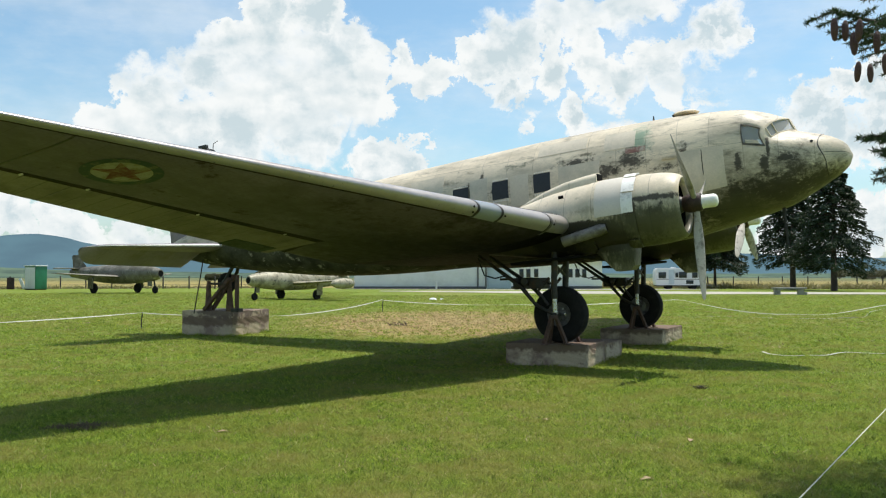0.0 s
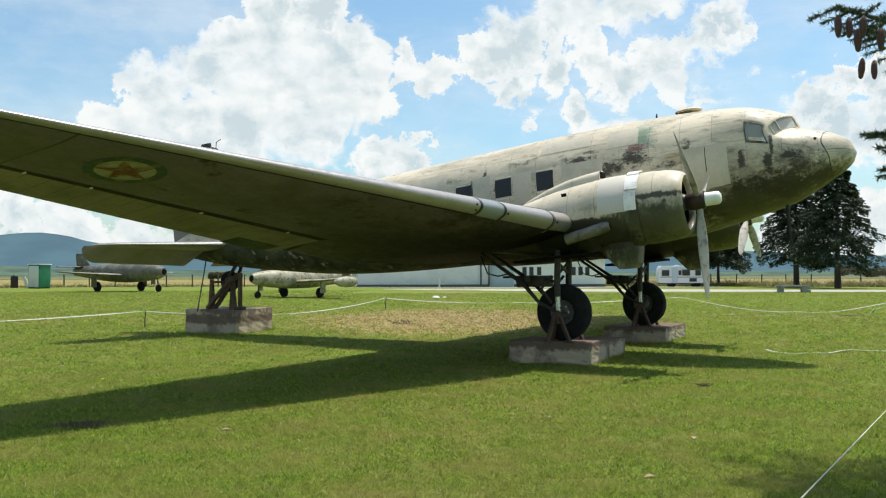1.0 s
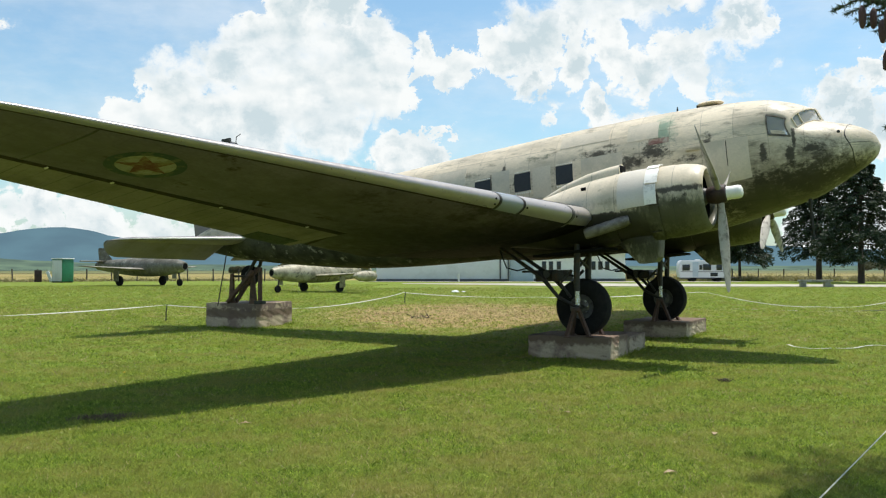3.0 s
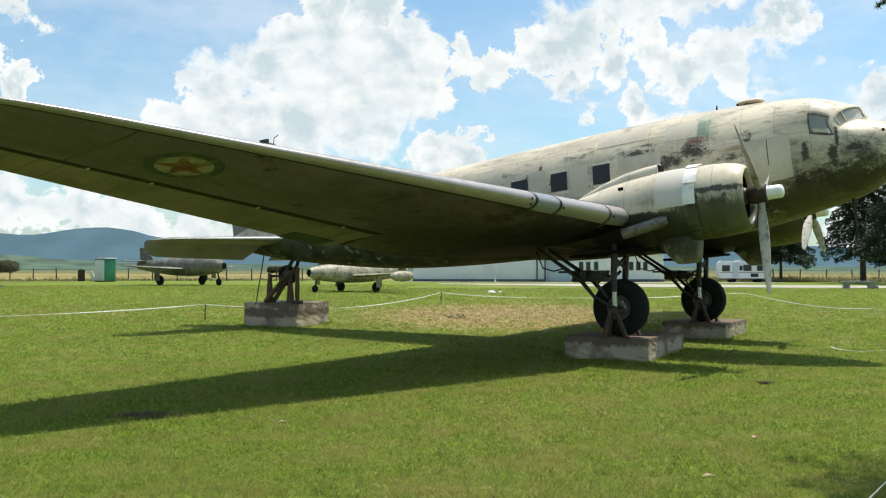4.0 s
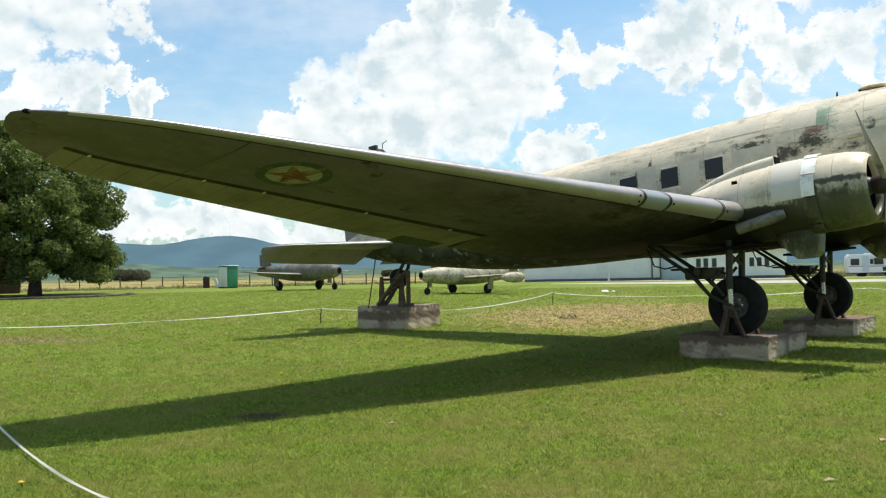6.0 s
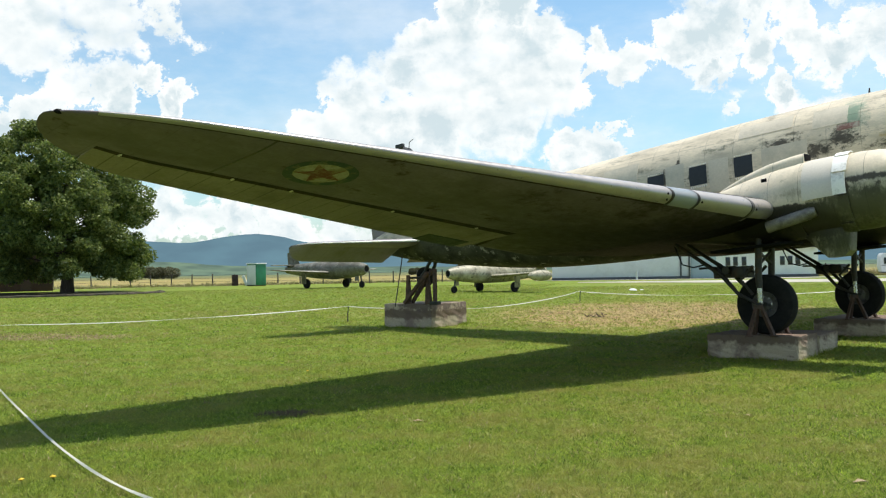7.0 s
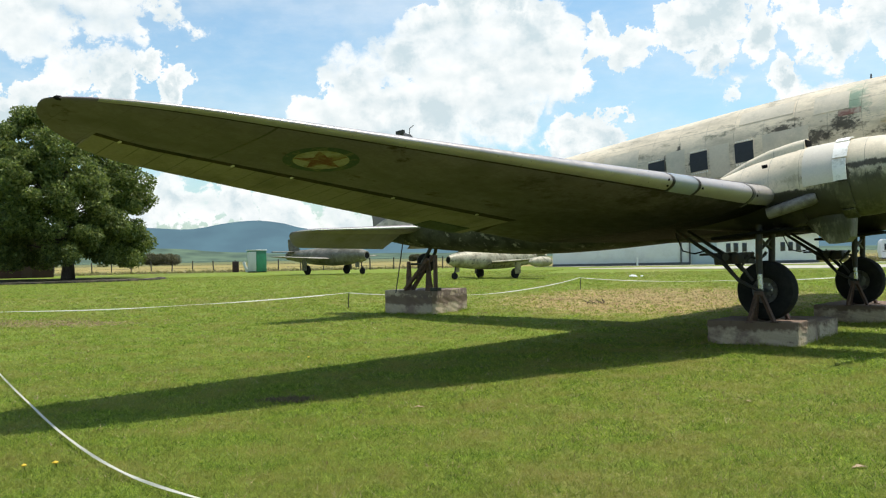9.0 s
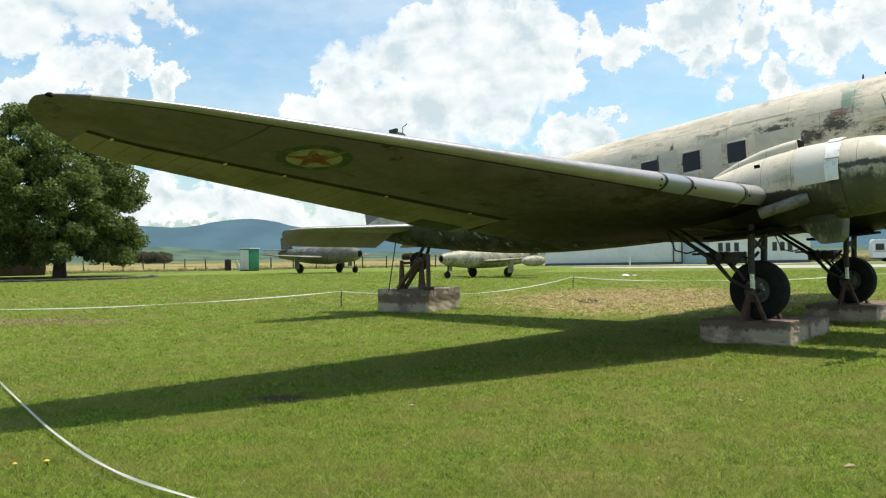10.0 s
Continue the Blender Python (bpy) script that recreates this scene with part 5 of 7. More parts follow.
def tail_stand():
    top = 0.75
    c = from_plane(16.0, 0, -0.18)
    yaw = -28
    root = thing("tail_stand", "rusty brown steel trestle cradling the tail wheel", "stand", "", pose(c.x, c.y, top, 0, 0, yaw))
    h = c.z - top
    for x in (-0.42, 0.34):
        for y in (-0.28,):
            bm = bmesh.new()
            loft([[(x - 0.11, y - 0.03, 0), (x + 0.11, y - 0.03, 0), (x + 0.11, y + 0.03, 0), (x - 0.11, y + 0.03, 0)],
                  [(x - 0.045, y - 0.03, h + 0.05), (x + 0.045, y - 0.03, h + 0.05), (x + 0.045, y + 0.03, h + 0.05), (x - 0.045, y + 0.03, h + 0.05)]], bm=bm)
            part("side_plate", bm, RUST, root)
    part("cross_tube", tube([(-0.3, -0.3, h - 0.02), (0.3, -0.3, h - 0.02)], 0.035, 10), DARK_METAL, root)
    part("brace_strip", tube([(-0.2, -0.3, 0.02), (0.0, -0.28, h)], 0.025, 4), RUST, root)
    part("brace_strip", tube([(0.5, -0.3, 0.02), (0.36, -0.28, h)], 0.025, 4), RUST, root)
    part("diagonal_beam", box(0.09, 0.1, 1.25, (0, 0, 0), 0.01, turn=pose(-0.45, -0.42, 0.03, 0, 46, 0)), RUST, root)
    part("diagonal_beam", box(0.09, 0.1, 1.25, (0, 0, 0), 0.01, turn=pose(-0.45, -0.1, 0.03, 0, 40, 0)), RUST, root)
    part("post", box(0.09, 0.09, 1.0, (0.72, -0.42, 0), 0.01), RUST, root)
    part("post_foot", box(0.26, 0.2, 0.1, (0.72, -0.42, 0), 0.015), DARK_METAL, root)


tail_stand()
rod = thing("tie_rod", "thin dark iron rod tying the tailplane to its plinth", "rod")
part("shaft", tube([(-6.78, 23.95, 0.7), (-6.62, 24.0, 1.75), (-6.55, 24.0, 2.2)], 0.016, 8), DARK_METAL, rod)


# ---- barrier tape ----
def tape(points, width, label, sag=0.0, flat=False):
    """A tape through points; it hangs between them or lies on the grass."""
    pts = []
    P = [Vector(p) for p in points]
    for k in range(len(P) - 1):
        p0, p1, p2, p3 = P[max(k - 1, 0)], P[k], P[k + 1], P[min(k + 2, len(P) - 1)]
        for i in range(8):
            t = i / 8
            p = 0.5 * (2 * p1 + (p2 - p0) * t + (2 * p0 - 5 * p1 + 4 * p2 - p3) * t * t + (3 * p1 - p0 - 3 * p2 + p3) * t**3)
            p = p * 0.6 + p1.lerp(p2, t) * 0.4 if sag and len(P) < 5 else p
            p.z -= sag * 4 * t * (1 - t) * (p2 - p1).length / 10
            pts.append(p)
    pts.append(P[-1])
    bm = bmesh.new()
    rings = []
    for k, p in enumerate(pts):
        d = (pts[min(k + 1, len(pts) - 1)] - pts[max(k - 1, 0)]).normalized()
        side = Vector((-d.y, d.x, 0)).normalized()
        tilt = 0.5 + 0.4 * math.sin(k * 0.7)
        w = side * math.cos(tilt) + Vector((0, 0, 1)) * math.sin(tilt) if not flat else side
        n = d.cross(w)
        rings.append([p + w * width / 2 + n * 0.002, p + w * width / 2 - n * 0.002, p - w * width / 2 - n * 0.002, p - w * width / 2 + n * 0.002])
    loft(rings, bm=bm)
    ob = part("barrier_tape", bm, TAPE, None, smooth=False)
    tagged(ob, label, "tape", "barrier tapes")
    return ob


def stake(x, y, h):
    ob = part("stake", tube([(0, 0, -0.1), (0, 0, h * 0.5), (0.03, 0, h)], [0.02, 0.018, 0.016], 8), STRUT, None)
    tagged(ob, "thin grey metal stake holding barrier tape", "stake", "tape stakes")
    ob.matrix_world = Matrix.Translation((x, y, ground_z(x, y)))
    return ob


stake(-9.13, 26.64, 0.52)
stake(-2.6, 37.8, 0.52)
G = lambda x, y, h: (x, y, ground_z(x, y) + h)
tape([G(-24.5, 20.0, 0.3), G(-17.5, 21.8, 0.25), G(-13.2, 23.9, 0.3), G(-9.13, 26.64, 0.5)], 0.034, "slack white barrier tape running to a stake", 0.05)
tape([G(-9.13, 26.64, 0.5), G(-7.0, 26.2, 0.45), G(-5.2, 26.4, 0.42), G(-2.6, 37.8, 0.52)], 0.03, "white barrier tape passing behind the tail plinth", 0.1)
tape([G(-2.6, 37.8, 0.5), G(3.2, 38.5, 0.28), G(9.6, 39.6, 0.42), G(11.0, 40.2, 0.4), G(13.2, 33.0, 0.12), G(20.6, 39.0, 0.35), G(30, 42, 0.4)], 0.03, "sagging white barrier tape across the field", 0.1)
tape([G(20.6, 39.0, 0.35), G(17.5, 36.0, 0.06), G(15.6, 32.6, 0.03), G(14.2, 32.0, 0.03)], 0.05, "white tape sinking into the grass", 0.05)
for seg in (((10.05, 33.55), (10.9, 33.0)), ((11.3, 32.6), (12.2, 32.3)), ((12.6, 31.9), (14.1, 31.8))):
    tape([G(*p, 0.02) for p in seg], 0.07, "white tape lying half hidden in grass", flat=True)
tape([G(6.9, 19.0, 0.06), G(6.95, 18.7, 0.04), G(7.25, 18.5, 0.02), G(7.6, 18.5, 0.03)], 0.06, "end of white tape lying in grass", flat=True)
tape([G(7.7, 18.5, 0.03), G(8.1, 18.6, 0.02), G(8.7, 19.0, 0.04), G(9.5, 18.8, 0.03), G(12.5, 19.0, 0.03)], 0.07, "white tape lying on the grass", flat=True)
tape([(1.63, 4.78, 0.2), (4.99, 9.95, 0.2), (8.1, 14.74, 0.2)], 0.009, "taut white barrier tape above grass", 0.0)
tape([(-13.4, 15.4, 0.3), (-9.95, 12.0, 0.06), (-6.95, 9.0, 0.05), (-5.33, 7.42, 0.05), (-4.15, 6.38, 0.05), (-3.31, 5.8, 0.05), (-1.9, 4.9, 0.12)], 0.023, "slack white barrier tape drooping to the lawn", 0.0)


# ---- parked jets ----
def jet(m, label, tank, paint):
    root = thing("jet_fighter", label, "airplane", "parked jets", m)
    R_ = curve([0, 0.15, 0.6, 2, 4, 6, 8, 9.6, 10.6], [0.3, 0.36, 0.48, 0.62, 0.7, 0.68, 0.55, 0.42, 0.32])
    Z_ = curve([0, 4, 10.6], [1.55, 1.5, 1.62])
    ring = lambda x: [(x, R_(x) * math.sin(t), Z_(x) + R_(x) * 1.08 * math.cos(t)) for t in np.linspace(0, 2 * math.pi, 28, endpoint=False)]
    body = part("fuselage", loft([ring(x) for x in np.linspace(0, 10.6, 26)]), paint, root)
    part("intake", lathe([(-0.012, 0.24), (-0.01, 0.02)], "x", 24, (0, 0, 1.55)), DARK, root, "black nose intake")
    rings = []
    for x, w, h in ((2.5, 0.05, 0.02), (2.9, 0.3, 0.4), (3.4, 0.34, 0.34), (4.2, 0.34, 0.3), (5.0, 0.28, 0.24), (5.8, 0.2, 0.14), (6.8, 0.05, 0.02)):
        z0 = Z_(x) + R_(x) * 0.95
        rings.append([(x, w * math.cos(t), z0 + h * max(0, math.sin(t))) for t in np.linspace(0, math.pi, 10)])
    part("canopy", loft(rings), PANE, root, "cloudy cockpit canopy")
    part("windscreen_bar", tube([(2.45, 0.0, 2.12), (3.25, 0.0, 2.72)], 0.06, 6), BRIGHT_STRIP, root, "pale raised canopy bar")
    part("canopy_frame", tube([(2.9, -0.3, 2.1), (2.95, -0.2, 2.45), (2.98, 0, 2.52), (2.95, 0.2, 2.45), (2.9, 0.3, 2.1)], 0.03, 6), paint, root)
    for s in (1, -1):
        rings = []
        for y, le, te, z, th in ((0.4, 3.8, 6.3, 1.3, 0.3), (3.0, 4.25, 6.1, 1.42, 0.2), (5.2, 4.6, 5.9, 1.55, 0.1), (5.45, 4.8, 5.7, 1.56, 0.03)):
            rings.append([(le + (te - le) * u, s * y, z + th / 2 * v) for u, v in ((1, 0.05), (0.6, 0.8), (0.25, 1), (0.05, 0.6), (0, 0), (0.05, -0.6), (0.25, -1), (0.6, -0.8), (1, -0.05))])
        part("wing", loft(rings), paint, root)
        if tank and s < 0:
            part("tip_tank", lathe([(3.3, 0.03), (3.45, 0.2), (3.9, 0.36), (4.6, 0.42), (5.3, 0.36), (5.65, 0.2), (5.8, 0.03)], "x", 20, (0, s * 5.5, 1.3)), paint, root, "wing tip fuel tank")
        rings = []
        for y, le, te in ((0.1, 9.2, 10.5), (1.9, 9.75, 10.45), (2.05, 9.95, 10.35)):
            rings.append([(le, s * y, 2.0), ((le + te) / 2, s * y, 2.05), (te, s * y, 2.0), ((le + te) / 2, s * y, 1.95)])
        part("tailplane", loft(rings), paint, root)
        leg = part("main_leg", tube([(5.1, s * 2.2, 1.3), (5.1, s * 2.25, 0.4)], 0.07, 10), STRUT, root)
        part("tyre", lathe([(-0.1, 0.2), (-0.12, 0.35), (-0.05, 0.41), (0.05, 0.41), (0.12, 0.35), (0.1, 0.2)], "y", 20, (5.1, s * 2.1, 0.41)), RUBBER, leg)
        part("leg_door", box(0.6, 0.04, 0.85, (5.1, s * 2.42, 0.38), 0.01), paint, leg)
    rings = []
    for z, le, te in ((1.95, 8.6, 10.5), (2.5, 9.2, 10.6), (2.95, 9.6, 10.65), (3.1, 9.9, 10.6)):
        rings.append([(le, 0, z), ((le + te) / 2, 0.07, z), (te, 0, z), ((le + te) / 2, -0.07, z)])
    part("fin", loft(rings), paint, root)
    nose_leg = part("nose_leg", tube([(0.75, 0, 1.25), (0.6, 0, 0.3)], 0.06, 10), STRUT, root)
    part("tyre", lathe([(-0.08, 0.12), (-0.09, 0.25), (0, 0.3), (0.09, 0.25), (0.08, 0.12)], "y", 18, (0.6, 0, 0.3)), RUBBER, nose_leg)
    part("nose_door", box(0.5, 0.03, 0.5, (1.0, 0.18, 0.6), 0.01), paint, nose_leg)
    return root


def heading(x, y, yaw, at=(0, 0)):
    """Nose towards yaw degrees from +x; the point at (aft, starboard) of the thing stands on x, y."""
    r = pose(0, 0, 0, 0, 0, 180 + yaw)
    off = r @ Vector((at[0], at[1], 0))
    return Matrix.Translation((x - off.x, y - off.y, ground_z(x, y))) @ r


jet(heading(-23.3, 71.2, -31, (0.6, 0)) @ Matrix.Scale(1.05, 4), "derelict mottled grey-brown jet fighter parked on the grass", False, JET_PAINT)
jet(heading(-10.9, 52.6, 232, (0.95, 0)) @ Matrix.Scale(0.78, 4), "derelict pale jet with a tip tank parked on grass", True, JET_PALE)


# ---- booth, boards, bench, caravan, buildings ----
GREEN = material("green_painted_boards", (0.012, 0.16, 0.075), 0.5, 0, (0.008, 0.1, 0.05), 1.5, 0.5, 0.7, 0.08, 20, 0.04)
BROWN = material("dark_brown_board", (0.06, 0.03, 0.028), 0.7, 0, (0.03, 0.02, 0.018), 2, 0.5, 0.65)
GREY_STONE = material("grey_weathered_concrete", (0.3, 0.29, 0.27), 0.85, 0, (0.17, 0.16, 0.15), 2.5, 0.48, 0.62, 0.12, 40, 0.3)
GLASS_DARK = material("dark_glass", (0.02, 0.025, 0.03), 0.12, 0, bump=0)
BLUE_DOOR = material("pale_blue_door", (0.5, 0.58, 0.64), 0.5, 0, (0.42, 0.5, 0.56), 1, 0.5, 0.7, 0.04, 15, 0.03)
PLINTH_DARK = material("dark_grey_wall_base", (0.12, 0.12, 0.13), 0.8)
ROOF_GREY = material("grey_sheet_roof", (0.3, 0.3, 0.3), 0.6)
BRICK_DARK = material("dark_red_brown_wall", (0.055, 0.025, 0.022), 0.85, 0, (0.035, 0.02, 0.017), 0.8, 0.5, 0.65)
GRAVEL = material("pale_gravel", (0.44, 0.4, 0.32), 0.9, 0, (0.3, 0.29, 0.25), 0.4, 0.45, 0.65, 0.12, 8, 0.2)


def booth():
    x, y = -42.5, 91.7
    r = thing("booth", "green and white sheet metal booth with white roof", "booth", "", pose(x, y, ground_z(x, y), 0, 0, 68))
    part("body", box(1.5, 1.5, 2.35, (0, 0, 0.1), 0.02), GREEN, r)
    part("front_panel", box(0.04, 1.36, 2.2, (-0.765, 0, 0.14), 0.01), WHITE, r, "white door panel")
    part("roof", box(1.66, 1.66, 0.1, (0, 0, 2.46), 0.03), WHITE, r, "white flat roof")
    for a in (-0.65, 0.65):
        part("skid", box(0.12, 1.5, 0.1, (a, 0, 0), 0.01), BROWN, r)


booth()
for dx, w, mt, lab, tilt in ((-47.0, 0.8, BROWN, "dark brown board standing on the grass", 0), (-45.5, 0.34, WHITE, "white plank leaning beside a board", 22), (-44.9, 0.5, BROWN, "dark brown board beside a booth", 8)):
    b = part("board", box(w, 0.08, 1.3, (0, 0, 0), 0.01), mt, None)
    tagged(b, lab, "board", "boards beside the booth")
    b.matrix_world = pose(dx, 95.5, ground_z(dx, 95.5) - 0.02, 0, -tilt, 0)


def bench():
    r = thing("bench", "weathered grey concrete bench beside the gravel road", "bench", "", pose(26.7, 67.8, ground_z(26.7, 67.8), 0, 0, -6))
    part("seat", box(2.5, 0.6, 0.14, (0, 0, 0.42), 0.03), GREY_STONE, r)
    for x in (-0.9, 0.85):
        part("pedestal", box(0.42, 0.5, 0.44, (x, 0, -0.02), 0.03), GREY_STONE, r)
    part("weed_stone", box(0.3, 0.4, 0.25, (1.15, -0.1, -0.02), 0.08), GREY_STONE, r)


bench()


def caravan():
    r = thing("caravan", "white touring caravan parked by the fence", "caravan", "", pose(26.4, 98.4, ground_z(26.4, 98.4), 0, 0, -4))
    bm = bmesh.new()
    prof = [(-2.6, 0.45), (-2.72, 1.0), (-2.66, 2.1), (-2.45, 2.36), (1.7, 2.36), (2.1, 2.15), (2.72, 1.45), (2.75, 0.6), (2.5, 0.45)]
    loft([[(x * k, y, 0.45 + (z - 0.45) * k2) for x, z in prof] for y, k, k2 in ((-1.08, 0.97, 0.97), (-1.03, 1, 1), (1.03, 1, 1), (1.08, 0.97, 0.97))], bm=bm)
    body = part("body", bm, WHITE, r)
    for x, w, z, h in ((-2.0, 0.75, 1.25, 0.6), (0.25, 0.8, 1.3, 0.6), (1.55, 0.55, 1.3, 0.55), (-0.42, 0.24, 1.35, 0.45)):
        wi = part("window", box(w, 0.03, h, (x, -1.085, z), 0.04), GLASS_DARK, r)
        part("window_frame", box(w + 0.1, 0.02, h + 0.1, (x, -1.078, z - 0.05), 0.04), GREY_STONE, wi)
    part("door", box(0.62, 0.03, 1.6, (-1.0, -1.085, 0.55), 0.03), BLUE_DOOR, r, "pale door")
    part("locker_hatch", box(0.8, 0.03, 0.4, (1.0, -1.085, 0.6), 0.02), GLASS_DARK, r)
    part("skirt_stripe", box(5.2, 0.02, 0.1, (0, -1.082, 1.05), 0.004), ROOF_GREY, r)
    part("roof_vent", box(0.5, 0.5, 0.12, (-0.6, 0, 2.34), 0.03), WHITE, r)
    part("chassis", box(5.0, 1.7, 0.16, (0, 0, 0.32), 0.02), PLINTH_DARK, r)
    for x in (-1.2, 1.5):
        for y in (-0.92, 0.92):
            part("wheel", lathe([(-0.09, 0.05), (-0.09, 0.28), (-0.05, 0.33), (0.05, 0.33), (0.09, 0.28), (0.09, 0.05)], "y", 20, (x, y, 0.33)), RUBBER, r)
    part("drawbar", tube([(2.5, 0, 0.42), (3.6, 0, 0.42), (3.6, 0, 0.05)], 0.05, 8), PLINTH_DARK, r)


caravan()


BRIGHT_WHITE = material("brighter_white_wall", (0.9, 0.9, 0.88), 0.8, 0.0, (0.82, 0.82, 0.8), 0.8, 0.5, 0.7, 0.03, 12, 0.05)


def long_building():
    """A low white building; the near face runs along x at y = 0 of its own frame."""
    r = thing("long_building", "long low white building with dark base and pale blue garage door", "building", "", pose(-10.1, 99.6, ground_z(-10, 99.6), 0, 0, 3))
    L1, L2, H, D = 15.0, 28.6, 3.3, 9.0
    part("wall", box(L1, D, H, (L1 / 2, D / 2, 0), 0.02), WHITE, r)
    part("wall", box(L2 - L1, D, H - 0.1, ((L1 + L2) / 2 + 0.004, D / 2 + 0.6, 0), 0.02), BRIGHT_WHITE, r, "brighter white wall section")
    part("wall_base", box(L1 + 0.06, 0.08, 0.28, (L1 / 2, -0.03, 0), 0.01), PLINTH_DARK, r)
    part("wall_base", box(L2 - 18.0, 0.08, 0.3, ((18 + L2) / 2, 0.57, 0), 0.01), PLINTH_DARK, r)
    part("roof", box(L2 + 0.6, D + 1.2, 0.25, (L2 / 2, D / 2 + 0.3, H), 0.03), ROOF_GREY, r)
    part("garage_door", box(2.7, 0.1, 2.6, (16.6, 0.56, 0.02), 0.02), BLUE_DOOR, r, "pale blue garage door")
    for x in (14.1, 15.02):
        part("downpipe", tube([(x, -0.12, 0.05), (x, -0.12, H)], 0.09, 10), PLINTH_DARK, r)
    for x in (19.2, 20.0, 20.9, 24.9, 25.7, 26.5):
        w = part("window", box(0.42, 0.06, 0.9, (x, 0.575, 1.35), 0.01), GLASS_DARK, r)
        part("window_frame", box(0.52, 0.04, 1.0, (x, 0.58, 1.3), 0.01), GREY_STONE, w)
    part("wall_lamp", box(0.5, 0.2, 0.5, (5.7, -0.1, 1.9), 0.03), ROOF_GREY, r)
    part("pipe_stub", tube([(9.3, -1.2, 0), (9.3, -1.2, 0.9)], 0.1, 10), WHITE, r)


long_building()


def shed():
    r = thing("brick_shed", "dark red-brown shed half hidden behind a tree", "building", "", pose(-64.4, 78.4, ground_z(-60, 78), 0, 0, 38))
    part("wall", box(9, 6, 4.4, (0, 0, 0), 0.02), BRICK_DARK, r)
    part("roof", box(9.6, 6.6, 0.3, (0, 0, 4.4), 0.05), BROWN, r)
    part("door", box(1.0, 0.06, 2.0, (2.0, -3.02, 0), 0.01), BROWN, r)


shed()


def strip(name, pts_a, pts_b, lift, mat, label, n=60):
    bm = bmesh.new()
    rows = []
    for k in range(n + 1):
        t = k / n
        a, b = (np.array([np.interp(t, np.linspace(0, 1, len(p)), [q[c] for q in p]) for c in (0, 1)]) for p in (pts_a, pts_b))
        a = a + 0.5 * np.array([0, noise.noise((a[0] * 0.3, 0, 0))])
        rows.append([bm.verts.new((q[0], q[1], ground_z(q[0], q[1]) + lift)) for q in (a, (a + b) / 2, b)])
    for r0, r1 in zip(rows, rows[1:]):
        for k in range(2):
            bm.faces.new((r0[k], r0[k + 1], r1[k + 1], r1[k]))
    ob = part(name, bm, mat, None)
    tagged(ob, label, "road", kind="structure")


strip("road", [(-6, 82), (10, 70.5), (34, 68.2), (80, 66)], [(-6, 85), (11.5, 84), (38, 76), (86, 74)], 0.03, GRAVEL, "pale gravel road along the field")
strip("road", [(-12, 97.5), (6, 92.5), (20, 93), (30, 94)], [(-12, 99), (6, 95.5), (20, 98.5), (30, 96.5)], 0.03, GRAVEL, "pale gravel apron before the building", 30)


# ---- fence ----
POST = material("dark_weathered_post", (0.07, 0.06, 0.05), 0.85, 0, (0.12, 0.1, 0.08), 5, 0.5, 0.65)


def fence(x0, x1, y0, y1, step, label):
    n = int(math.hypot(x1 - x0, y1 - y0) / step)
    base = thing("fence", label, "fence")
    rng = random.Random(n)
    mesh = box(0.12, 0.12, 1.55, (0, 0, -0.1), 0.015)
    first = None
    for k in range(n + 1):
        x, y = x0 + (x1 - x0) * k / n, y0 + (y1 - y0) * k / n
        if first is None:
            first = part("post", mesh, POST, base)
            ob = first
        else:
            ob = new("post", first.data)
            ob.parent = base
        ob.matrix_world = pose(x, y, ground_z(x, y), rng.uniform(-3, 3), rng.uniform(-4, 4), rng.uniform(0, 90))
    for h in (0.5, 0.9, 1.3):
        part("wire", tube([(x0 + (x1 - x0) * k / 30, y0 + (y1 - y0) * k / 30, ground_z(x0 + (x1 - x0) * k / 30, y0) + h) for k in range(31)], 0.012, 4), STRUT, base)


fence(20, 110, 106, 106, 2.95, "wire fence on dark wooden posts before a dry field")
fence(-120, -14, 106, 100, 2.95, "wire fence on dark wooden posts beyond the lawn")


# ---- plants ----
BARK = material("grey_brown_bark", (0.06, 0.045, 0.035), 0.9, 0, (0.11, 0.09, 0.07), 3, 0.48, 0.62, 0.25, 20, 0.6, stretch=(1, 1, 0.3))
LEAF = leafy("linden_leaves", (0.05, 0.09, 0.02), (0.24, 0.285, 0.07), 0.48)
NEEDLE = leafy("spruce_needles", (0.012, 0.03, 0.012), (0.035, 0.06, 0.022), 0.15)
NEEDLE_NEAR = leafy("near_spruce_needles", (0.02, 0.05, 0.018), (0.06, 0.1, 0.03), 0.2)
CONE = material("purple_brown_cone", (0.11, 0.055, 0.055), 0.7, 0, (0.12, 0.07, 0.05), 20, 0.5, 0.6, 0.3, 120, 0.5)
BUSH = leafy("bush_leaves", (0.075, 0.08, 0.04), (0.17, 0.16, 0.08))


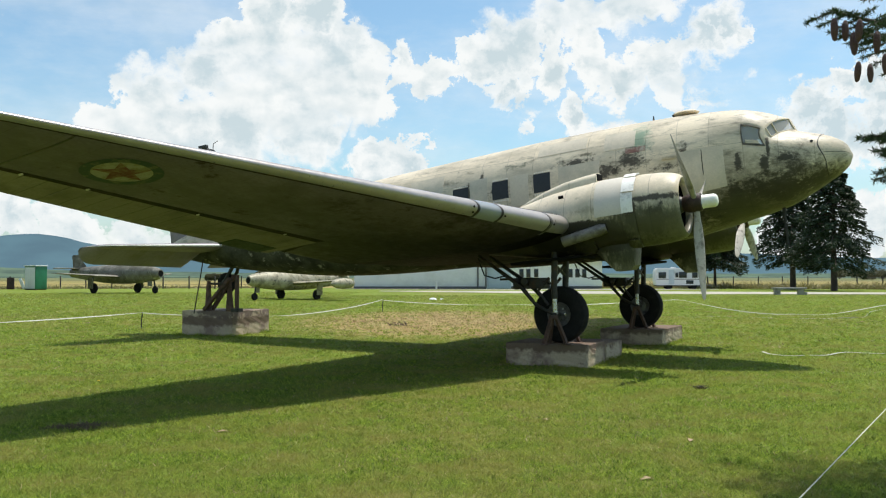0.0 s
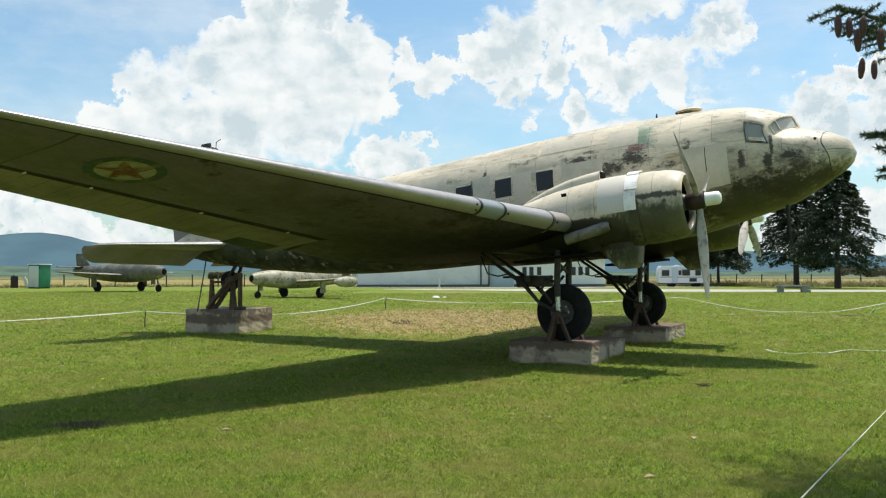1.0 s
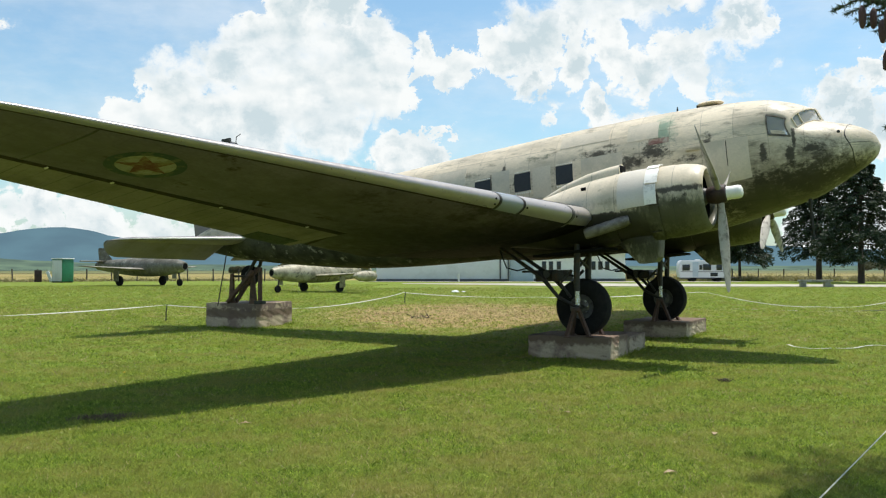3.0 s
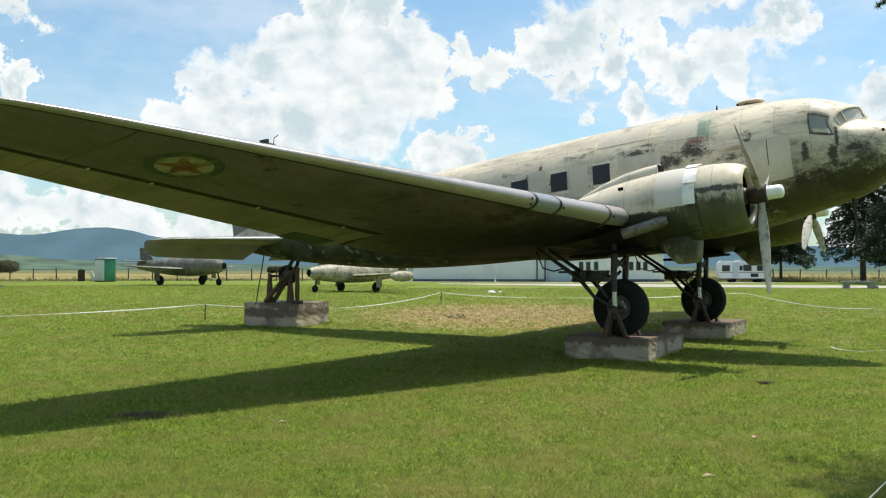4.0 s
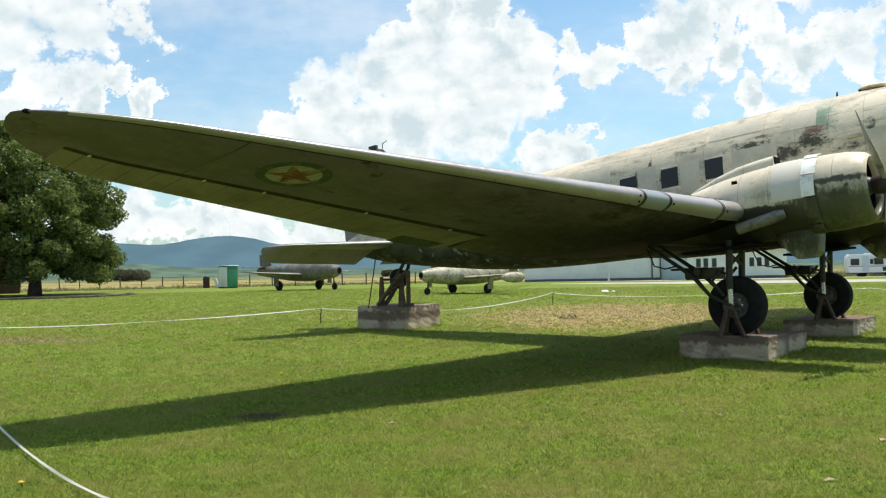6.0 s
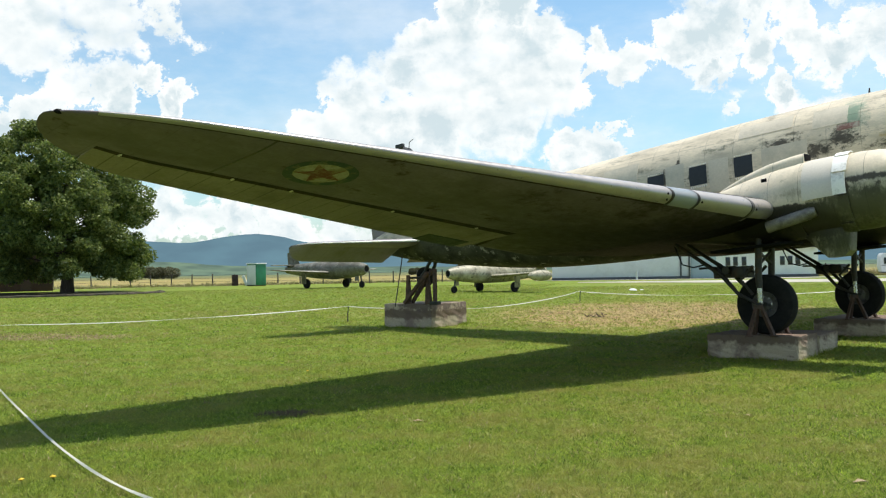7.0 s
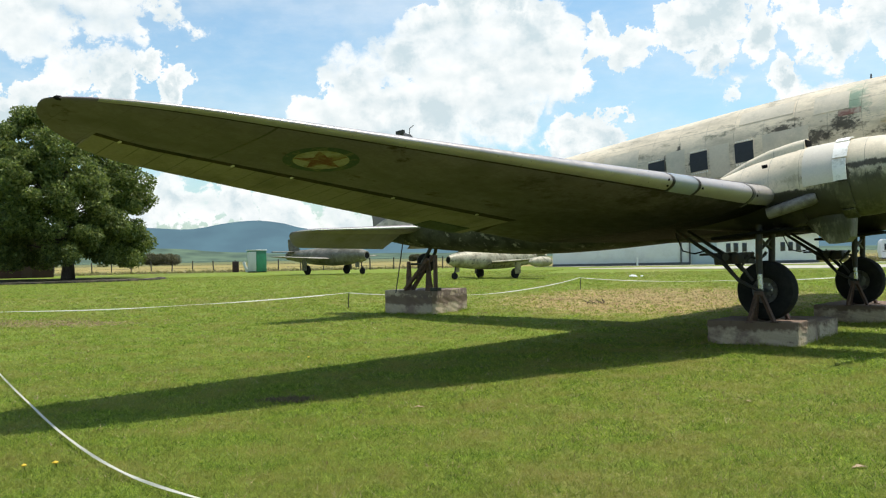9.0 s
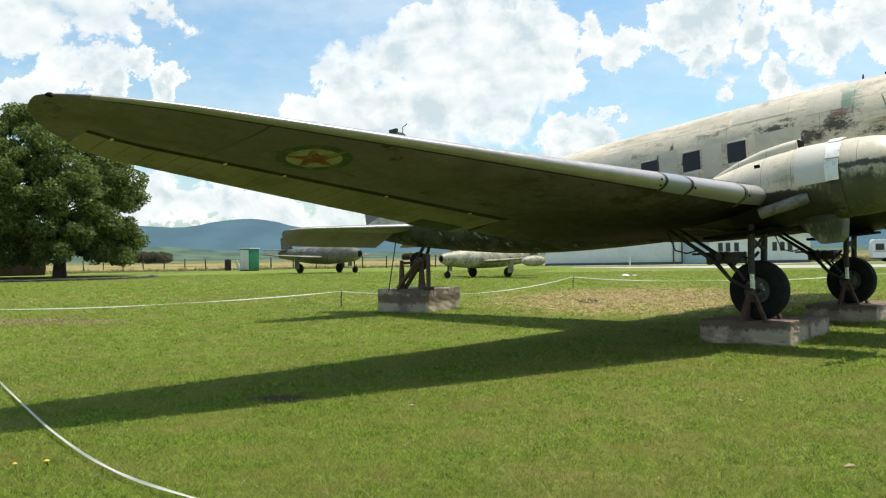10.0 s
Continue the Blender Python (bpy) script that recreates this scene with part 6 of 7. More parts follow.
def leaf_cloud(centres, sizes, count, leaf, rng, squash=0.6):
    """Small leaves, each two triangles, heaped round the centres."""
    c = np.array(centres)
    k = rng.choice(len(c), count, p=np.array(sizes) ** 2 / np.sum(np.array(sizes) ** 2))
    d = rng.normal(size=(count, 3))
    d /= np.linalg.norm(d, axis=1)[:, None]
    rad = np.array(sizes)[k][:, None] * (0.35 + 0.75 * rng.random((count, 1)) ** 0.6)
    p = c[k] + d * rad * [1, 1, squash]
    u = rng.normal(size=(count, 3))
    u /= np.linalg.norm(u, axis=1)[:, None]
    v = np.cross(u, rng.normal(size=(count, 3)))
    v /= np.linalg.norm(v, axis=1)[:, None]
    s = leaf * (0.6 + 0.8 * rng.random((count, 1)))
    q = np.stack([p - u * s, p - v * s * 0.55, p + u * s, p + v * s * 0.55], 1).reshape(-1, 3)
    return q, np.arange(count * 4).reshape(-1, 4)


def leaves_mesh(name, quads, faces, mat, parent):
    me = bpy.data.meshes.new(name)
    me.vertices.add(len(quads))
    me.vertices.foreach_set("co", quads.astype(np.float32).ravel())
    me.loops.add(faces.size)
    me.loops.foreach_set("vertex_index", faces.astype(np.int32).ravel())
    me.polygons.add(len(faces))
    me.polygons.foreach_set("loop_start", np.arange(0, faces.size, faces.shape[1], dtype=np.int32))
    me.materials.append(mat)
    me.update(calc_edges=True)
    ob = new(name, me)
    ob.parent = parent
    return ob


def broad_tree(at, height, radius, seed, label, lean=(0, 0), trunk=0.5, leaf=0.2, count=26000, low=0.14):
    rng = np.random.default_rng(seed)
    root = thing("tree", label, "tree", "", Matrix.Translation(at))
    bm = bmesh.new()
    tube([(0, 0, -0.1), (0.05, 0, height * 0.08), (0.1, 0.05, height * 0.25), (lean[0] * 0.6, 0.1, height * 0.6)], [trunk * 1.25, trunk, trunk * 0.8, trunk * 0.25], 12, bm=bm)
    part("trunk", bm, BARK, root)
    cs, ss = [], []
    for k in range(340):
        a = rng.random() * 2 * math.pi
        h = rng.random() ** 0.9
        prof = math.sin(math.pi * (0.1 + 0.84 * h)) ** 0.55 if h > 0.35 else 0.82 + 0.4 * h
        r = radius * prof * (0.5 + 0.5 * rng.random() ** 0.4) * (0.86 + 0.17 * math.sin(a * 3 + seed) + 0.08 * math.sin(a * 7 + 9 * h))
        z = height * (low + (0.97 - low) * h)
        p = np.array([r * math.cos(a) + lean[0] * (0.4 + 0.6 * h), r * math.sin(a) + lean[1], z - 0.06 * r])
        cs.append(p)
        ss.append(radius * (0.085 + 0.08 * rng.random()) * (1.15 - 0.35 * h))
        if k % 7 == 0:
            b = np.array([lean[0] * 0.3, 0, height * min(0.55, 0.12 + 0.5 * h)])
            m = (b + p) / 2 + [0, 0, 0.08 * r]
            part("limb", tube([b, m, p], [trunk * 0.22, trunk * 0.12, 0.03], 6), BARK, root)
    q, f = leaf_cloud(cs, ss, count, leaf, rng, 0.72)
    leaves_mesh("crown", q, f, LEAF, root)
    return root


def conifer(at, height, radius, seed, label, bare=0.22, count=60, needle=0.17, per=330, mat=None):
    rng = np.random.default_rng(seed)
    root = thing("conifer", label, "tree", "spruces", Matrix.Translation(at))
    part("trunk", tube([(0, 0, -0.1), (0, 0, height * 0.3), (0.1, 0, height)], [height * 0.026, height * 0.02, 0.03], 12), BARK, root)
    pts = []
    for k in range(count):
        h = bare + (0.98 - bare) * (k / count) ** 0.9
        a = k * 2.4 + rng.random()
        L_ = radius * (1 - ((h - bare) / (1 - bare)) ** 1.25) ** 0.75 * (0.72 + 0.4 * rng.random()) + 0.25
        if h < bare + 0.05:
            L_ *= 0.75
        base = np.array([0, 0, height * h])
        d = np.array([math.cos(a), math.sin(a), -0.12])
        tip = base + d * L_ + [0, 0, -0.1 * L_]
        mid = base + d * L_ * 0.5 + [0, 0, 0.02 * L_]
        part("branch", tube([base, mid, tip], [0.06, 0.04, 0.015], 5), BARK, root)
        t = 0.15 + 0.85 * rng.random((per, 1)) ** 0.7
        line = base * (1 - t) ** 2 + 2 * mid * t * (1 - t) + tip * t * t
        sd = np.array([-math.sin(a), math.cos(a), 0])
        w = L_ * 0.3 * (1.1 - t) + 0.12
        off = sd * (rng.random((per, 1)) * 2 - 1) * w + np.array([0, 0, -1]) * rng.random((per, 1)) ** 2 * (0.25 + 0.12 * L_)
        pts.append(np.hstack([line + off, np.repeat(d[None] * 0.6, per, 0) + sd * np.sign(off @ sd)[:, None] * 0.6]))
    P = np.vstack(pts)
    n = len(P)
    u = P[:, 3:] + rng.normal(size=(n, 3)) * 0.3 + [0, 0, -0.25]
    u /= np.linalg.norm(u, axis=1)[:, None]
    v = np.cross(u, rng.normal(size=(n, 3)))
    v /= np.linalg.norm(v, axis=1)[:, None]
    s = needle * (0.7 + 0.8 * rng.random((n, 1)))
    p = P[:, :3]
    q = np.stack([p - u * s * 0.5, p - v * s * 0.3, p + u * s, p + v * s * 0.3], 1).reshape(-1, 3)
    leaves_mesh("crown", q, np.arange(n * 4).reshape(-1, 4), mat or NEEDLE, root)
    return root


# the tree by the shed
broad_tree((-49.4, 67.9, 0.34), 15.0, 8.2, 5, "spreading green linden tree with dense leafy crown", (-1.5, 0), 0.5, 0.13, 190000, 0.13)
BED_STONE = material("mossy_brown_stone", (0.11, 0.085, 0.06), 0.9, 0.0, (0.04, 0.035, 0.025), 3, 0.45, 0.6, 0.25, 30, 0.3, each=0.5)


def edging():
    rng = random.Random(5)
    first = None
    for k in range(20):
        t = radians(-62 + 84 * k / 19)
        x, y = -51.0 + 13.6 * math.cos(t), 61.0 + 10.0 * math.sin(t)
        if first is None:
            first = part("edging_stone", box(1.5, 0.4, 0.2, (0, 0, -0.06), 0.05), BED_STONE, None)
            ob = first
        else:
            ob = new("edging_stone", first.data)
        tagged(ob, "low grey edging stone round a tree bed", "stone", "stones round the tree bed")
        ob.matrix_world = pose(x, y, ground_z(x, y), rng.uniform(-4, 4), rng.uniform(-4, 4), math.degrees(math.atan2(10.0 * math.cos(t), -13.6 * math.sin(t))) + rng.uniform(-12, 12))


edging()
conifer((37.6, 94.4, 0.35), 12.6, 4.3, 3, "dark green spruce with bare lower trunk", 0.24, 90)
conifer((38.6, 86.7, 0.35), 12.8, 4.6, 8, "tall dark green spruce with bare lower trunk", 0.2, 100)
conifer((32.2, 104.0, 0.35), 7.5, 4.0, 12, "low dark green spruce behind the caravan", 0.38, 70)


def bush(x, y, r, h, seed, label, count=16000, leaf=0.26):
    rng = np.random.default_rng(seed)
    root = thing("bush", label, "bush", "bushes in the fields", Matrix.Translation((x, y, ground_z(x, y))))
    cs = [(rng.uniform(-r, r), rng.uniform(-r, r) * 0.5, h * 0.22 + rng.random() * h * 0.4) for _ in range(16)]
    q, f = leaf_cloud(cs, [h * (0.35 + 0.15 * rng.random()) for _ in cs], count, leaf, rng, 0.8)
    q[:, 2] = np.maximum(q[:, 2], 0.0)
    leaves_mesh("crown", q, f, BUSH, root)
    part("stem", tube([(0, 0, -0.1), (0, 0, h * 0.4)], 0.12, 8), BARK, root)


for x, y, r, h, sd in ((-197, 330, 6.6, 5.4, 1), (236, 500, 14, 7, 3), (-86, 330, 3, 2.6, 4), (-60, 310, 5, 4, 7)):
    bush(x, y, r, h, sd, "round dark green bush standing in the dry field")


# ---- hills ----
def ridge(name, dist, profile, colour, haze, glow, label, seed, grain=0.007, bright=3.0):
    az = np.linspace(-70, 75, 180)
    xs, ys = [p[0] for p in profile], [p[1] for p in profile]
    verts, faces = [], []
    levels = 7
    for a in az:
        e = np.interp(a, xs, ys) + 0.06 * noise.noise((a * 0.35, seed, 0)) + 0.025 * noise.noise((a * 1.3, seed, 2))
        top = dist * math.tan(radians(max(e, 0.05)))
        for k in range(levels + 1):
            t = k / levels
            d = dist * (0.86 + 0.14 * t) + 14 * noise.noise((a * 0.6, t * 3, seed)) * (t < 1)
            verts.append((-d * math.sin(radians(a)), d * math.cos(radians(a)), -2 + (top + 2) * t ** 1.3 * (d / dist)))
    n = levels + 1
    for i in range(len(az) - 1):
        for k in range(levels):
            faces.append((i * n + k, i * n + k + 1, (i + 1) * n + k + 1, (i + 1) * n + k))
    m = bpy.data.materials.new(name)
    m.use_nodes = True
    nt = m.node_tree
    L = nt.links.new
    bs = nt.nodes["Principled BSDF"]
    geo, nz, rp = nt.nodes.new("ShaderNodeNewGeometry"), nt.nodes.new("ShaderNodeTexNoise"), nt.nodes.new("ShaderNodeValToRGB")
    L(geo.outputs["Position"], nz.inputs["Vector"])
    nz.inputs["Scale"].default_value, nz.inputs["Detail"].default_value = grain, 10
    L(nz.outputs["Fac"], rp.inputs["Fac"])
    rp.color_ramp.elements[0].position, rp.color_ramp.elements[1].position = 0.35, 0.65
    rp.color_ramp.elements[0].color = (*colour, 1)
    rp.color_ramp.elements[1].color = (*[c * bright for c in colour], 1)
    L(rp.outputs[0], bs.inputs["Base Color"])
    bs.inputs["Roughness"].default_value = 1
    bs.inputs["Specular IOR Level"].default_value = 0
    # distance haze is put in as a faint blue emission on the slopes
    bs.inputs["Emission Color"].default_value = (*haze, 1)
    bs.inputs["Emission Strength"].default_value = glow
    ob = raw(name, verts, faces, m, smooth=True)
    tagged(ob, label, "hills", kind="structure")


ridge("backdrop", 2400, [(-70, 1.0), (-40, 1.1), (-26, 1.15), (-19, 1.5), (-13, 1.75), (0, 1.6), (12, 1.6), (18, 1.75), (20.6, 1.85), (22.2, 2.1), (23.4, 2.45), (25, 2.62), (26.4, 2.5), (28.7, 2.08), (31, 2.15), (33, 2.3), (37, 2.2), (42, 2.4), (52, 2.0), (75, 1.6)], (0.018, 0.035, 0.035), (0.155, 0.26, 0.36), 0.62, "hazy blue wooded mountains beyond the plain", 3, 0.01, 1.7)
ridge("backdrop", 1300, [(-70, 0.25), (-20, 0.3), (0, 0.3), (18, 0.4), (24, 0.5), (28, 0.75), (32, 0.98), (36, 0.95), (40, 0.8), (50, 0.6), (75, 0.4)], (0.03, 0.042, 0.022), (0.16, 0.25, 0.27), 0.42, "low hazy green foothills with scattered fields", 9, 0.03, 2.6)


# ---- near spruce, standing beside the camera ----
def near_spruce():
    root = thing("conifer", "spruce with hanging cones overhanging the lawn", "tree", "", Matrix.Translation((5.4, 8.2, 0)))
    part("trunk", tube([(0, 0, -0.1), (0, 0, 3), (0.1, 0, 9)], [0.2, 0.16, 0.04], 12), BARK, root)
    rng = np.random.default_rng(21)
    quads = []
    twigs = []

    def bough(base, tip, droop):
        base, tip = np.array(base, float), np.array(tip, float)
        mid = (base + tip) / 2 + [0, 0, droop]
        part("bough", tube([base, mid, tip], [0.05, 0.03, 0.008], 6), BARK, root)
        n = 15
        for k in range(n):
            t = 0.22 + 0.78 * k / (n - 1)
            p = base * (1 - t) ** 2 + 2 * mid * t * (1 - t) + tip * t * t
            dvec = (tip - base) / np.linalg.norm(tip - base)
            side = np.cross(dvec, [0, 0, 1])
            for s in (1, -1):
                ln = (0.5 * (1.05 - t) + 0.12) * rng.uniform(0.7, 1.2)
                q = p + (side * s * 0.8 + dvec * 0.6 + [0, 0, rng.uniform(-0.45, 0.05)]) * ln
                twigs.append((p, q))
        twigs.append((mid * 0.2 + tip * 0.8, tip))

    aim = lambda az, el, r: (r * math.sin(radians(az)) - 5.4, r * math.cos(radians(az)) - 8.2, 1.69 + r * math.tan(radians(el)))
    for (bz, at, droop) in ((3.5, (22.8, 15.6, 6.6), 0.12), (3.5, (24.4, 14.2, 6.7), 0.1), (3.8, (24.0, 17.5, 6.9), 0.1), (3.6, (26.0, 15.0, 6.3), 0.05),
                             (2.6, (25.6, 8.2, 6.9), 0.1), (2.45, (26.3, 6.3, 6.8), 0.05), (2.3, (27.3, 4.8, 6.8), 0.05), (2.5, (28.5, 7.5, 6.6), 0.05), (2.4, (26.4, 7.3, 6.9), 0.08), (2.3, (27.0, 5.6, 6.7), 0.05)):
        bough((0, 0, bz), aim(at[0] + (1.3 if at[1] > 11 else 1.0), at[1], at[2]), droop)
    for k in range(46):
        h = 2.4 + 6.2 * k / 46
        az = k * 2.4
        r = 2.6 * (1 - (h - 2.4) / 7.2) + 0.2
        tip = np.array([math.cos(az) * r, math.sin(az) * r, h - 0.2 * r])
        w = tip + [5.4, 8.2, 0]
        for _ in range(8):
            if math.degrees(math.atan2(w[0], w[1])) > 30 or w[2] > 5.0:
                break
            tip[:2] *= 0.8
            w = tip + [5.4, 8.2, 0]
        bough((0, 0, h), tip, 0.05)
    rows = []
    for p, q in twigs:
        n = 170
        t = rng.random((n, 1))
        rows.append(np.hstack([p + (q - p) * t, np.repeat(((q - p) / (np.linalg.norm(q - p) + 1e-6))[None], n, 0)]))
    P = np.vstack(rows)
    n = len(P)
    u = P[:, 3:] * 0.7 + rng.normal(size=(n, 3)) * 0.75
    u /= np.linalg.norm(u, axis=1)[:, None]
    v = np.cross(u, rng.normal(size=(n, 3)))
    v /= np.linalg.norm(v, axis=1)[:, None]
    p, s = P[:, :3], 0.02 * (0.8 + 0.5 * rng.random((n, 1)))
    leaves_mesh("needles", np.stack([p, p + u * s * 0.5 - v * 0.0032, p + u * s * 2, p + u * s * 0.5 + v * 0.0032], 1).reshape(-1, 3), np.arange(n * 4).reshape(-1, 4), NEEDLE_NEAR, root)
    tw = bmesh.new()
    for p, q in twigs[:22 * 16]:
        tube([p, q], [0.007, 0.003], 4, bm=tw)
    tagged(part("twig", tw, BARK, root), kind="stuff")
    # cones hang from the high boughs
    first = None
    for az, el, r, ln in ((23.9, 15.2, 6.50, 0.156), (24.5, 15.0, 6.55, 0.144), (24.95, 14.3, 6.60, 0.168), (25.3, 15.0, 6.50, 0.156), (25.2, 12.6, 6.65, 0.144), (25.8, 12.4, 6.65, 0.132), (26.2, 14.2, 6.60, 0.156), (26.6, 12.9, 6.60, 0.144), (27.2, 14.5, 6.50, 0.156)):
        if first is None:
            first = part("cone", lathe([(-1.0, 0.03), (-0.93, 0.1), (-0.6, 0.16), (-0.25, 0.15), (-0.05, 0.08), (0.0, 0.02)], "z", 12), CONE, root)
            ob = first
        else:
            ob = new("cone", first.data)
            ob.parent = root
        ob.matrix_local = Matrix.Translation(aim(az + 0.3, el, r)) @ pose(0, 0, 0, 6 * math.sin(az * 9), 5 * math.cos(az * 7), 0) @ Matrix.Scale(ln, 4)


near_spruce()


# ---- grass ----
BLADE = leafy("grass_blades", (0.056, 0.12, 0.011), (0.34, 0.415, 0.06), 0.6)
BLADE.node_tree.nodes["Principled BSDF"].inputs["Specular IOR Level"].default_value = 0.25


def patchy(m):
    """Drier and lusher patches through the lawn."""
    nt = m.node_tree
    geo, nz, mr, mx = (nt.nodes.new(k) for k in ("ShaderNodeNewGeometry", "ShaderNodeTexNoise", "ShaderNodeMapRange", "ShaderNodeMix"))
    nt.links.new(geo.outputs["Position"], nz.inputs["Vector"])
    nz.inputs["Scale"].default_value, nz.inputs["Detail"].default_value, nz.inputs["Roughness"].default_value = 1.0, 9, 0.72
    nt.links.new(nz.outputs["Fac"], mr.inputs["Value"])
    mr.inputs["From Min"].default_value, mr.inputs["From Max"].default_value, mr.inputs["To Max"].default_value = 0.43, 0.62, 0.88
    mx.data_type = "RGBA"
    nt.links.new(mr.outputs[0], mx.inputs["Factor"])
    bs, tl = nt.nodes["Principled BSDF"], [n for n in nt.nodes if n.bl_idname == "ShaderNodeBsdfTranslucent"][0]
    src = bs.inputs["Base Color"].links[0].from_socket
    tuft, tr, tm = (nt.nodes.new(k) for k in ("ShaderNodeTexNoise", "ShaderNodeMapRange", "ShaderNodeVectorMath"))
    nt.links.new(geo.outputs["Position"], tuft.inputs["Vector"])
    tuft.inputs["Scale"].default_value, tuft.inputs["Detail"].default_value, tuft.inputs["Roughness"].default_value = 9.0, 4, 0.7
    nt.links.new(tuft.outputs["Fac"], tr.inputs["Value"])
    for key, v in (("From Min", 0.36), ("From Max", 0.64), ("To Min", 0.75), ("To Max", 1.5)):
        tr.inputs[key].default_value = v
    tm.operation = "SCALE"
    nt.links.new(src, tm.inputs[0])
    nt.links.new(tr.outputs[0], tm.inputs["Scale"])
    nt.links.new(tm.outputs[0], mx.inputs["A"])
    mx.inputs["B"].default_value = (0.315, 0.295, 0.08, 1)
    nt.links.new(mx.outputs["Result"], bs.inputs["Base Color"])
    nt.links.new(mx.outputs["Result"], tl.inputs["Color"])


patchy(BLADE)
MEADOW = leafy("meadow_grass", (0.17, 0.17, 0.06), (0.3, 0.24, 0.11), 0.3)
STRAW = leafy("dry_grass_stalks", (0.16, 0.115, 0.045), (0.52, 0.42, 0.2), 0.25)


def blades(name, count, r0, r1, az0, az1, height, width, mat, label, seed, keep=None, power=2.0, clump=0.035):
    rng = np.random.default_rng(seed)
    u_ = rng.random(count)
    r = (r0 ** power + (r1 ** power - r0 ** power) * u_) ** (1 / power) if power else r0 * (r1 / r0) ** u_
    a = np.radians(rng.uniform(az0, az1, count))
    x, y = r * np.sin(a), r * np.cos(a)
    if keep is not None:
        k = keep(x, y, rng)
        x, y = x[k], y[k]
    n = len(x)
    # most blades belong to a tuft and lean out of it
    home = rng.integers(0, n, max(n // 9, 1))[rng.integers(0, max(n // 9, 1), n)]
    free = rng.random(n) < 0.35
    off = rng.normal(size=(n, 2)) * (clump * (np.clip(np.hypot(x, y) / 9, 0.7, 4) if power == 0 else np.ones(n)))[:, None]
    tall = rng.random(n)
    ox, oy = np.where(free, 0, off[:, 0]), np.where(free, 0, off[:, 1])
    x, y = np.where(free, x, x[home] + ox), np.where(free, y, y[home] + oy)
    h = height * (1 + 0.012 * np.hypot(x, y) if power == 0 else 1) * np.where(free, 0.6, 0.5 + 0.8 * tall[home] ** 1.5) * (0.6 + 0.7 * rng.random(n))
    t = rng.uniform(0, 2 * np.pi, n)
    lean = rng.normal(size=(n, 2)) * 0.65 + np.stack([ox, oy], 1) / clump * 0.35
    z = 0.35 * (1 - np.exp(-np.maximum(np.hypot(x, y) - 17, 0) ** 1.3 / 60))
    base = np.stack([x, y, z - 0.005], 1)
    wv = np.stack([np.cos(t), np.sin(t), np.zeros(n)], 1) * (width * (0.6 + 0.8 * rng.random(n)) * (np.clip(np.hypot(x, y) / 8, 0.6, 4) if power == 0 else 1))[:, None]
    tip = base + np.stack([lean[:, 0] * h, lean[:, 1] * h, h], 1)
    q = np.stack([base - wv, base + wv, tip], 1).reshape(-1, 3)
    ob = leaves_mesh(name, q, np.arange(n * 3).reshape(-1, 3), mat, None)
    tagged(ob, label, "grass", kind="stuff")


def off_plinths(x, y, rng):
    ok = np.ones(len(x), bool)
    for cx, cy, yaw, sx, sy in ((2.21, 17.23, -25, 1.66, 1.28), (2.78, 18.5, -25, 1.7, 1.34), (4.83, 21.93, -27, 1.57, 1.16), (5.36, 22.99, -27, 1.54, 1.24), (-6.2, 25.2, -20, 1.68, 1.94)):
        c_, s_ = math.cos(radians(yaw)), math.sin(radians(yaw))
        u, v = (x - cx) * c_ + (y - cy) * s_, -(x - cx) * s_ + (y - cy) * c_
        ok &= ~((abs(u) < sx / 2) & (abs(v) < sy / 2))
    bare = 0.95 * np.exp(-((x + 4.15) / 0.27) ** 2 - ((y - 9.97) / 0.19) ** 2) + 0.8 * np.exp(-((x + 15.8) / 2.2) ** 2 - ((y - 20.6) / 0.8) ** 2) + 0.95 * np.exp(-((x - 0.4) / 5.2) ** 2 - ((y - 31) / 7.5) ** 2)
    return ok & (rng.random(len(x)) > bare)


def lawn_area(x, y, rng):
    return off_plinths(x, y, rng) & (np.hypot((x + 51) / 14.2, (y - 61) / 10.8) > 1) & ~((x > -7) & (y > 66))


blades("grass", 900000, 4.6, 80.0, -46, 33, 0.042, 0.0046, BLADE, "short mown green lawn grass", 1, lawn_area, 0, 0.03)
blades("dry_grass", 40000, 4.6, 45.0, -46, 33, 0.034, 0.0045, STRAW, "dry cut stalks lying in the lawn", 3, off_plinths, 0, 0.03)
blades("dry_grass", 16000, 106.5, 114, 8, 42, 0.75, 0.05, MEADOW, "tall dry meadow grass along the fence", 4)
blades("dry_grass", 9000, 106.5, 116, -50, -8, 0.4, 0.05, MEADOW, "dry meadow grass along the fence", 8)


blades("dry_grass", 60000, 24.0, 40.0, -14, 15, 0.05, 0.011, STRAW, "raked dry hay strewn over bare ground", 5, lambda x, y, rng: rng.random(len(x)) < np.exp(-((x - 1.2) / 4.8) ** 2 - ((y - 31) / 6) ** 2), 2.0, 0.16)


